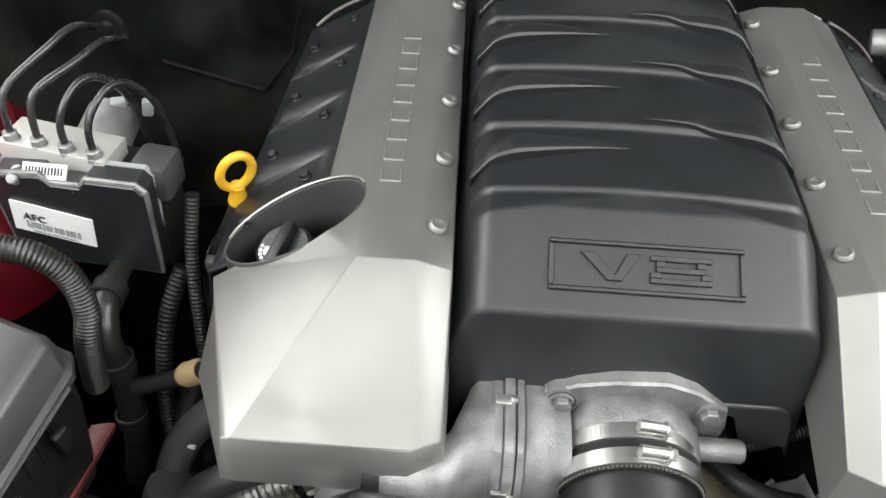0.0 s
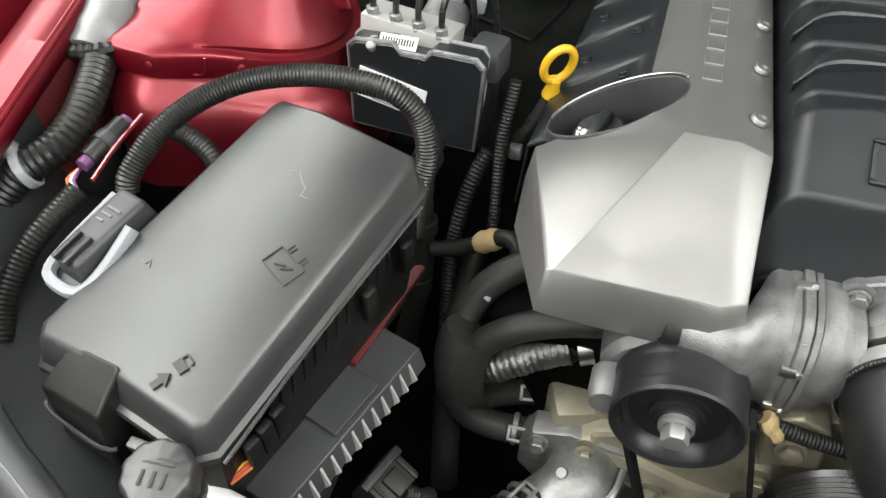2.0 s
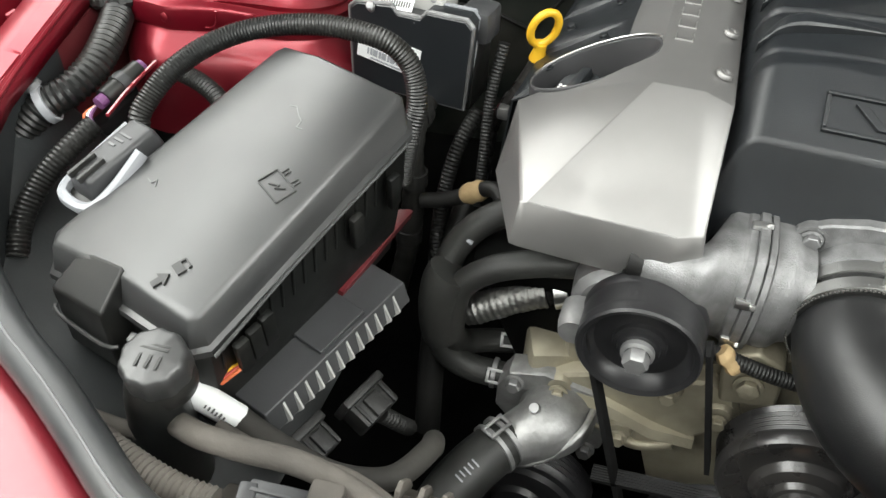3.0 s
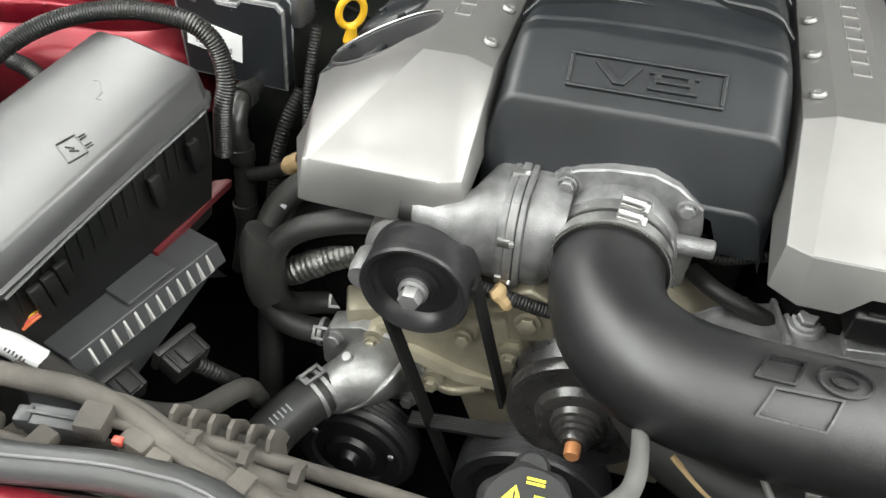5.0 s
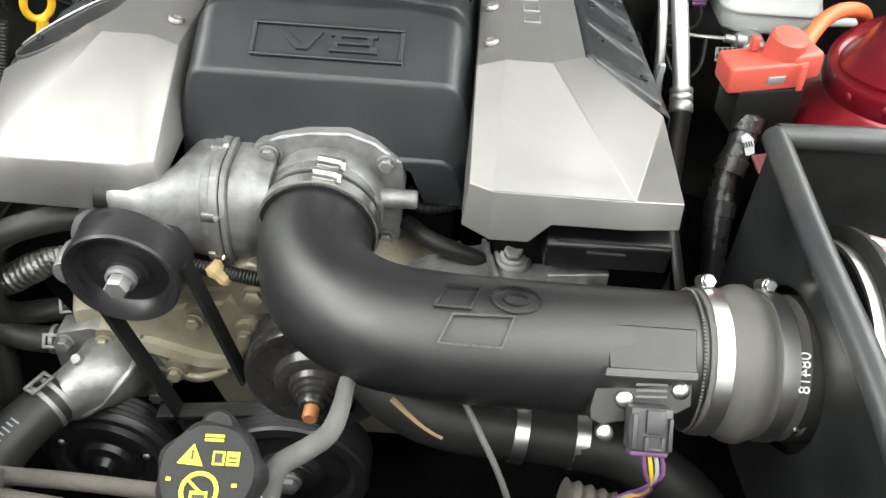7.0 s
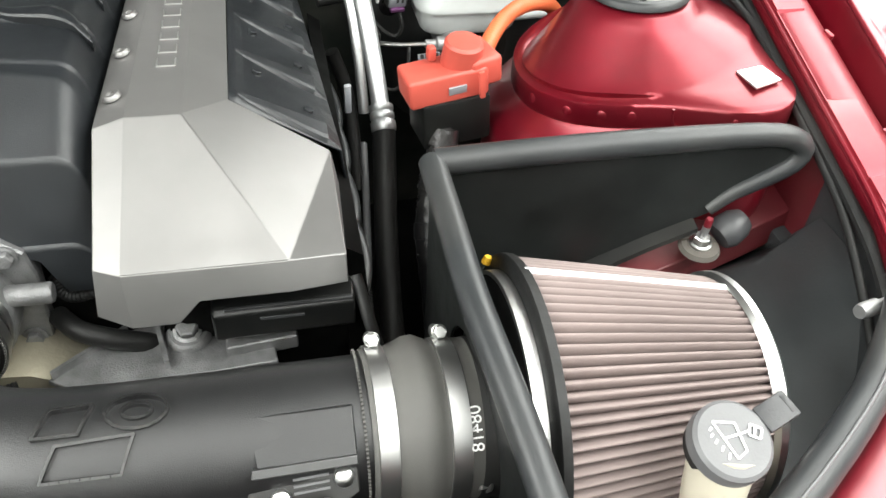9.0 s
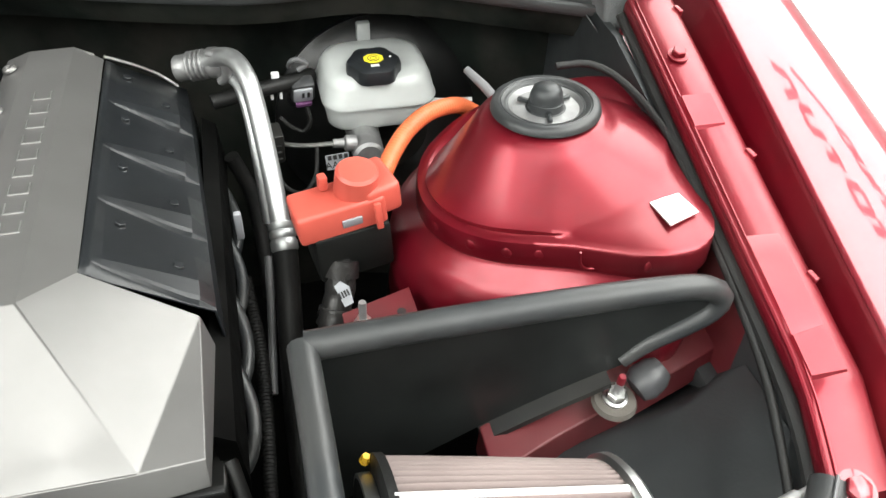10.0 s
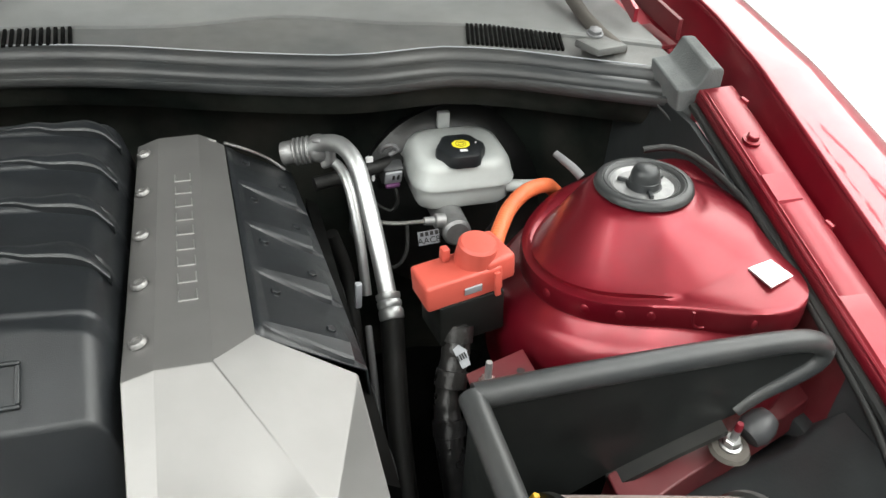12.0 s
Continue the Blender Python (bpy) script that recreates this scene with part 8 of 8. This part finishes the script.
part("tape", tube([(-0.712, 0.066, 0.921), (-0.709, 0.050, 0.914), (-0.704, 0.018, 0.903), (-0.699, -0.014, 0.893), (-0.697, -0.038, 0.885)], [0.020, 0.0245, 0.0275, 0.0275, 0.0240], 16, 0.006, ribs=0.022, rib_depth=0.04, squash=0.75), M_TAPE, big, "shiny silver plastic tape")
part("rear_conduit", tube([(-0.711, 0.060, 0.918), (-0.708, 0.10, 0.932), (-0.700, 0.16, 0.945), (-0.690, 0.24, 0.955)], 0.015, 14, 0.008), M_RUBBER, big)
part("tape_end", tube([(-0.668, -0.030, 0.896), (-0.680, -0.040, 0.894), (-0.698, -0.046, 0.892), (-0.714, -0.044, 0.890)], [0.005, 0.008, 0.008, 0.006], 8, 0.004, ribs=0.008, rib_depth=0.2), M_SATIN, big, "crumpled black tape")
part("strap", band((-0.694, -0.149, 0.8445), (0.75, 0.6, 0.4), 0.0156, 0.008, 0.0016), M_GREYPL, big, "grey cable strap")
part("strap_head", lathe([(0, 0.006), (0.008, 0.005), (0.009, 0)], (-0.706, -0.146, 0.858), (-0.4, -0.2, 0.9), 16), M_DKGREY, big)

flask = thing("coolant_filler", "black ribbed filler cap on a tall dark neck", "filler cap", (-0.46, -0.36, 0.70))
fca = Vector((0.05, -0.18, 1)).normalized()
fcc = Vector((-0.4520, -0.358, 0.836))
part("neck", tube([(-0.468, -0.352, 0.68), (-0.464, -0.356, 0.75), (-0.459, -0.359, 0.80), fcc - fca * 0.012], [0.028, 0.025, 0.021, 0.0205], 22, 0.02), M_SATIN, flask)
part("collar", lathe([(0.020, -0.034), (0.0222, -0.030), (0.0222, -0.016), (0.020, -0.013)], fcc, fca, 32), M_SATIN, flask)
part("cap", lathe([(0, 0.008), (0.0185, 0.008), (0.0205, 0.0065), (0.0222, 0.002), (0.0226, -0.002), (0.0226, -0.012), (0.020, -0.014)], fcc, fca, 60, wobble=lambda a: 1 + 0.022 * (1 if math.cos(10 * a) > 0 else -1)), M_FUSE, flask)
ink = bmesh.new()
for pl in (rect(-0.010, 0.004, 0.010, 0.0055), rect(-0.010, 0.007, 0.010, 0.0085), rect(-0.008, -0.010, -0.0062, 0.0), rect(0.006, -0.010, 0.0078, 0.0), rect(-0.001, -0.010, 0.001, 0.0)):
    plate_on(fcc + fca * 0.0081, (1, 0.1, 0), (-0.1, 1, 0.1), pl, 0.0006, ink)
part("cap_marks", ink, M_SATIN, flask)
part("side_hose", tube([(-0.440, -0.366, 0.782), (-0.415, -0.376, 0.795), (-0.385, -0.376, 0.796), (-0.345, -0.370, 0.790), (-0.305, -0.374, 0.783), (-0.26, -0.388, 0.777), (-0.20, -0.402, 0.772), (-0.13, -0.418, 0.764), (-0.06, -0.43, 0.752)], 0.0088, 16, 0.008), M_DUSTY, flask, "dusty rubber hose along the radiator")
white = thing("labelled_cable", "white labelled cable sleeve with coloured wires", "cable", (-0.44, -0.33, 0.74))
part("sleeve", tube([(-0.470, -0.338, 0.790), (-0.450, -0.335, 0.776), (-0.428, -0.332, 0.760), (-0.418, -0.330, 0.752)], [0.0085, 0.0105, 0.0105, 0.0100], 16, 0.006), M_WHITE, white)
ink = bmesh.new()
for k in range(6):
    plate_on((-0.4365 + 0.0026 * k, -0.3405, 0.7725 - 0.0019 * k), (0.75, 0.05, -0.55), (0.1, 0.85, 0.5), rect(-0.0008, -0.0022, 0.0006, 0.0018 - 0.001 * (k % 2)), 0.0022, ink, 0.004)
part("print_bars", ink, M_INK, white)
for k, m in enumerate((M_YELLOW, M_ORANGE, M_LOOMORANGE)):
    part("wire", tube([(-0.440 + 0.003 * k, -0.322, 0.776), (-0.430 + 0.003 * k, -0.312, 0.784), (-0.424 + 0.002 * k, -0.300, 0.782)], 0.0016, 6, 0.005), m, white)
part("conduit", tube([(-0.420, -0.330, 0.752), (-0.385, -0.336, 0.742), (-0.340, -0.336, 0.727), (-0.306, -0.313, 0.707), (-0.292, -0.268, 0.686), (-0.298, -0.235, 0.65), (-0.305, -0.21, 0.60)], 0.0098, 14, 0.004), M_DUSTY_DARK, white, "dusty dark conduit")

rad = thing("radiator_top_mount", "dusty ribbed plastic radiator mount with cable clips", "radiator mount", (-0.26, -0.38, 0.72))
part("shelf", loft([[(x, y, z) for y, z in ((-0.437, 0.752), (-0.405, 0.764), (-0.378, 0.752), (-0.372, 0.70), (-0.437, 0.70))] for x in (-0.40, -0.33, -0.25, -0.15, -0.05)]), M_DUSTY, rad, bev=0.003)
part("rib_base", loft([[(x, y, z) for y, z in ((-0.352, 0.745), (-0.345, 0.749), (-0.335, 0.738), (-0.335, 0.70), (-0.352, 0.70))] for x in (-0.284, -0.206)]), M_DUSTY, rad, bev=0.002)
for k in range(6):
    x = -0.286 + 0.0155 * k
    part("rib", prism([(-0.364, 0.742), (-0.362, 0.763), (-0.357, 0.771), (-0.349, 0.772), (-0.336, 0.755), (-0.331, 0.740)], "x", x, x + 0.0038), M_DUSTY, rad, bev=0.0006)
    if k < 5:
        part("rib_web", prism([(-0.360, 0.742), (-0.359, 0.754), (-0.350, 0.757), (-0.338, 0.746), (-0.336, 0.740)], "x", x + 0.0038, x + 0.0155), M_DUSTY, rad)
for x, y in ((-0.286, -0.386), (-0.150, -0.412)):
    part("clip", box((x, y, 0.775), (0.026, 0.028, 0.022), 0.004, (0, 0, -15)), M_DUSTY, rad)
part("second_hose", tube([(-0.30, -0.388, 0.772), (-0.25, -0.405, 0.768), (-0.19, -0.422, 0.762), (-0.10, -0.436, 0.752), (0, -0.445, 0.742)], 0.0095, 14, 0.01), M_DUSTY, rad)
part("upper_pipe", tube([(-0.31, -0.366, 0.768), (-0.271, -0.365, 0.760), (-0.221, -0.363, 0.756), (-0.177, -0.361, 0.751), (-0.128, -0.359, 0.746), (-0.06, -0.358, 0.738)], 0.0062, 12, 0.006), M_DUSTY, rad)
part("lower_pipe", tube([(-0.30, -0.376, 0.760), (-0.258, -0.376, 0.755), (-0.207, -0.377, 0.751), (-0.157, -0.379, 0.746), (-0.09, -0.382, 0.738)], 0.0085, 12, 0.006), M_DUSTY, rad)
for x, y, z, a in ((-0.262, -0.372, 0.768, 10), (-0.222, -0.370, 0.765, -8), (-0.183, -0.371, 0.760, 14)):
    part("pipe_clip", prism([(y - 0.012, z - 0.010), (y - 0.009, z + 0.002), (y, z + 0.006), (y + 0.009, z + 0.001), (y + 0.013, z - 0.010)], "x", x, x + 0.007), M_DUSTY, rad)
part("fin_plate", loft([[(x, y, z) for y, z in ((-0.438, 0.775), (-0.430, 0.786), (-0.410, 0.776), (-0.412, 0.765))] for x in (-0.395, -0.37, -0.345, -0.33)]), M_DUSTY, rad, bev=0.002)
single("front_harness", tube([(-0.56, -0.365, 0.790), (-0.50, -0.392, 0.792), (-0.455, -0.405, 0.790), (-0.415, -0.412, 0.787), (-0.385, -0.412, 0.786)], 0.0112, 14, 0.004, ribs=0.0045, rib_depth=0.14), M_DUSTY, "dusty corrugated harness along the front seal", "wiring harness")
fp = thing("front_connector", "dark grey electrical plug on the radiator mount", "connector", (-0.36, -0.41, 0.78))
part("body", box((-0.347, -0.396, 0.784), (0.046, 0.018, 0.016), 0.003, (0, 4, 8)), M_CONN, fp)
part("body_rib", box((-0.347, -0.396, 0.7925), (0.040, 0.003, 0.003), 0.0008, (0, 4, 8)), M_CONN, fp)
part("tail", box((-0.368, -0.401, 0.789), (0.012, 0.014, 0.012), 0.002, (0, 4, 14)), M_CONN, fp)
part("clip", box((-0.320, -0.390, 0.789), (0.022, 0.024, 0.018), 0.003, (0, 4, 8)), M_DUSTY, fp)
part("red_lock", box((-0.299, -0.397, 0.784), (0.008, 0.006, 0.006), 0.0015), M_ORANGE, fp, "red lock tab")
single("front_cable", tube([(-0.62, -0.345, 0.775), (-0.55, -0.372, 0.772), (-0.50, -0.375, 0.77), (-0.46, -0.372, 0.765)], 0.006, 10, 0.01), M_DUSTY, "thin dusty cable beside the filler neck", "cable")
single("oil_pipe", tube([(-0.352, 0.02, 0.70), (-0.350, -0.05, 0.66), (-0.345, -0.10, 0.60), (-0.335, -0.14, 0.52)], 0.014, 14, 0.01), M_RUBBER, "dark grey pipe descending behind the heater hoses", "pipe")

bh = thing("brake_harness", "black taped harness hanging beside the brake unit", "wiring harness", (-0.41, -0.04, 0.60))
run = [(-0.405, 0.045, 0.80), (-0.403, 0.005, 0.805), (-0.399, -0.020, 0.785), (-0.396, -0.022, 0.74), (-0.399, -0.030, 0.67), (-0.41, -0.04, 0.60)]
part("cable", tube(run, [0.0095, 0.012, 0.0115, 0.0125, 0.0115, 0.012], 12, 0.006, ribs=0.016, rib_depth=0.07), M_SATIN, bh)
for q, d in (((-0.4035, 0.012, 0.8045), (0.05, -1, 0.1)), ((-0.3965, -0.0215, 0.755), (0.03, -0.05, -1)), ((-0.3985, -0.0285, 0.685), (0.03, -0.1, -1))):
    part("tape_band", band(q, d, 0.0128, 0.016, 0.0012), M_RUBBER, bh, "wound black tape")
single("side_loom", tube([(-0.355, 0.05, 0.80), (-0.368, 0.02, 0.76), (-0.372, -0.01, 0.70), (-0.366, -0.04, 0.63)], 0.008, 10, 0.005, ribs=0.004, rib_depth=0.12), M_RUBBER, "thin black loom below the dipstick", "wiring harness")

# dusty cables and clips along the radiator, and the fuse box's side ribs
for pts, r in (([(-0.42, -0.352, 0.770), (-0.37, -0.362, 0.772), (-0.32, -0.356, 0.768), (-0.27, -0.370, 0.764), (-0.21, -0.388, 0.760), (-0.14, -0.404, 0.750)], 0.0055),
               ([(-0.40, -0.425, 0.800), (-0.34, -0.424, 0.796), (-0.28, -0.420, 0.792), (-0.22, -0.424, 0.786), (-0.15, -0.436, 0.776)], 0.0048),
               ([(-0.33, -0.388, 0.788), (-0.29, -0.384, 0.782), (-0.24, -0.400, 0.780), (-0.18, -0.414, 0.776), (-0.11, -0.430, 0.766)], 0.0040)):
    single("dusty_cable", tube(pts, r, 10, 0.006), M_DUSTY, "thin dusty cable lying along the radiator top", "cable", group="dusty cables")
for x, y, z in ((-0.335, -0.423, 0.803), (-0.262, -0.410, 0.790), (-0.205, -0.402, 0.780)):
    single("cable_clip", box((x, y, z), (0.016, 0.020, 0.010), 0.002, (0, 6, -12)), M_DUSTY, "dusty plastic cable clip on the radiator top", "clip", group="cable clips")
for k in range(16):
    f = 0.04 + 0.058 * k
    p = Vector((-0.437, -0.324, 0)).lerp(Vector((-0.377, -0.120, 0)), f)
    part("side_rib", box((p.x + 0.0035, p.y - 0.001, 0.802 + 0.046 * f), (0.003, 0.0025, 0.034), 0.0008, (0, 4, -16)), M_FUSEBODY, fuse)
part("lip_line", tube([(-0.4255, -0.332, 0.8215), (-0.4005, -0.235, 0.8445), (-0.3655, -0.121, 0.8715)], 0.0016, 6, 0.02), M_FUSE, fuse)
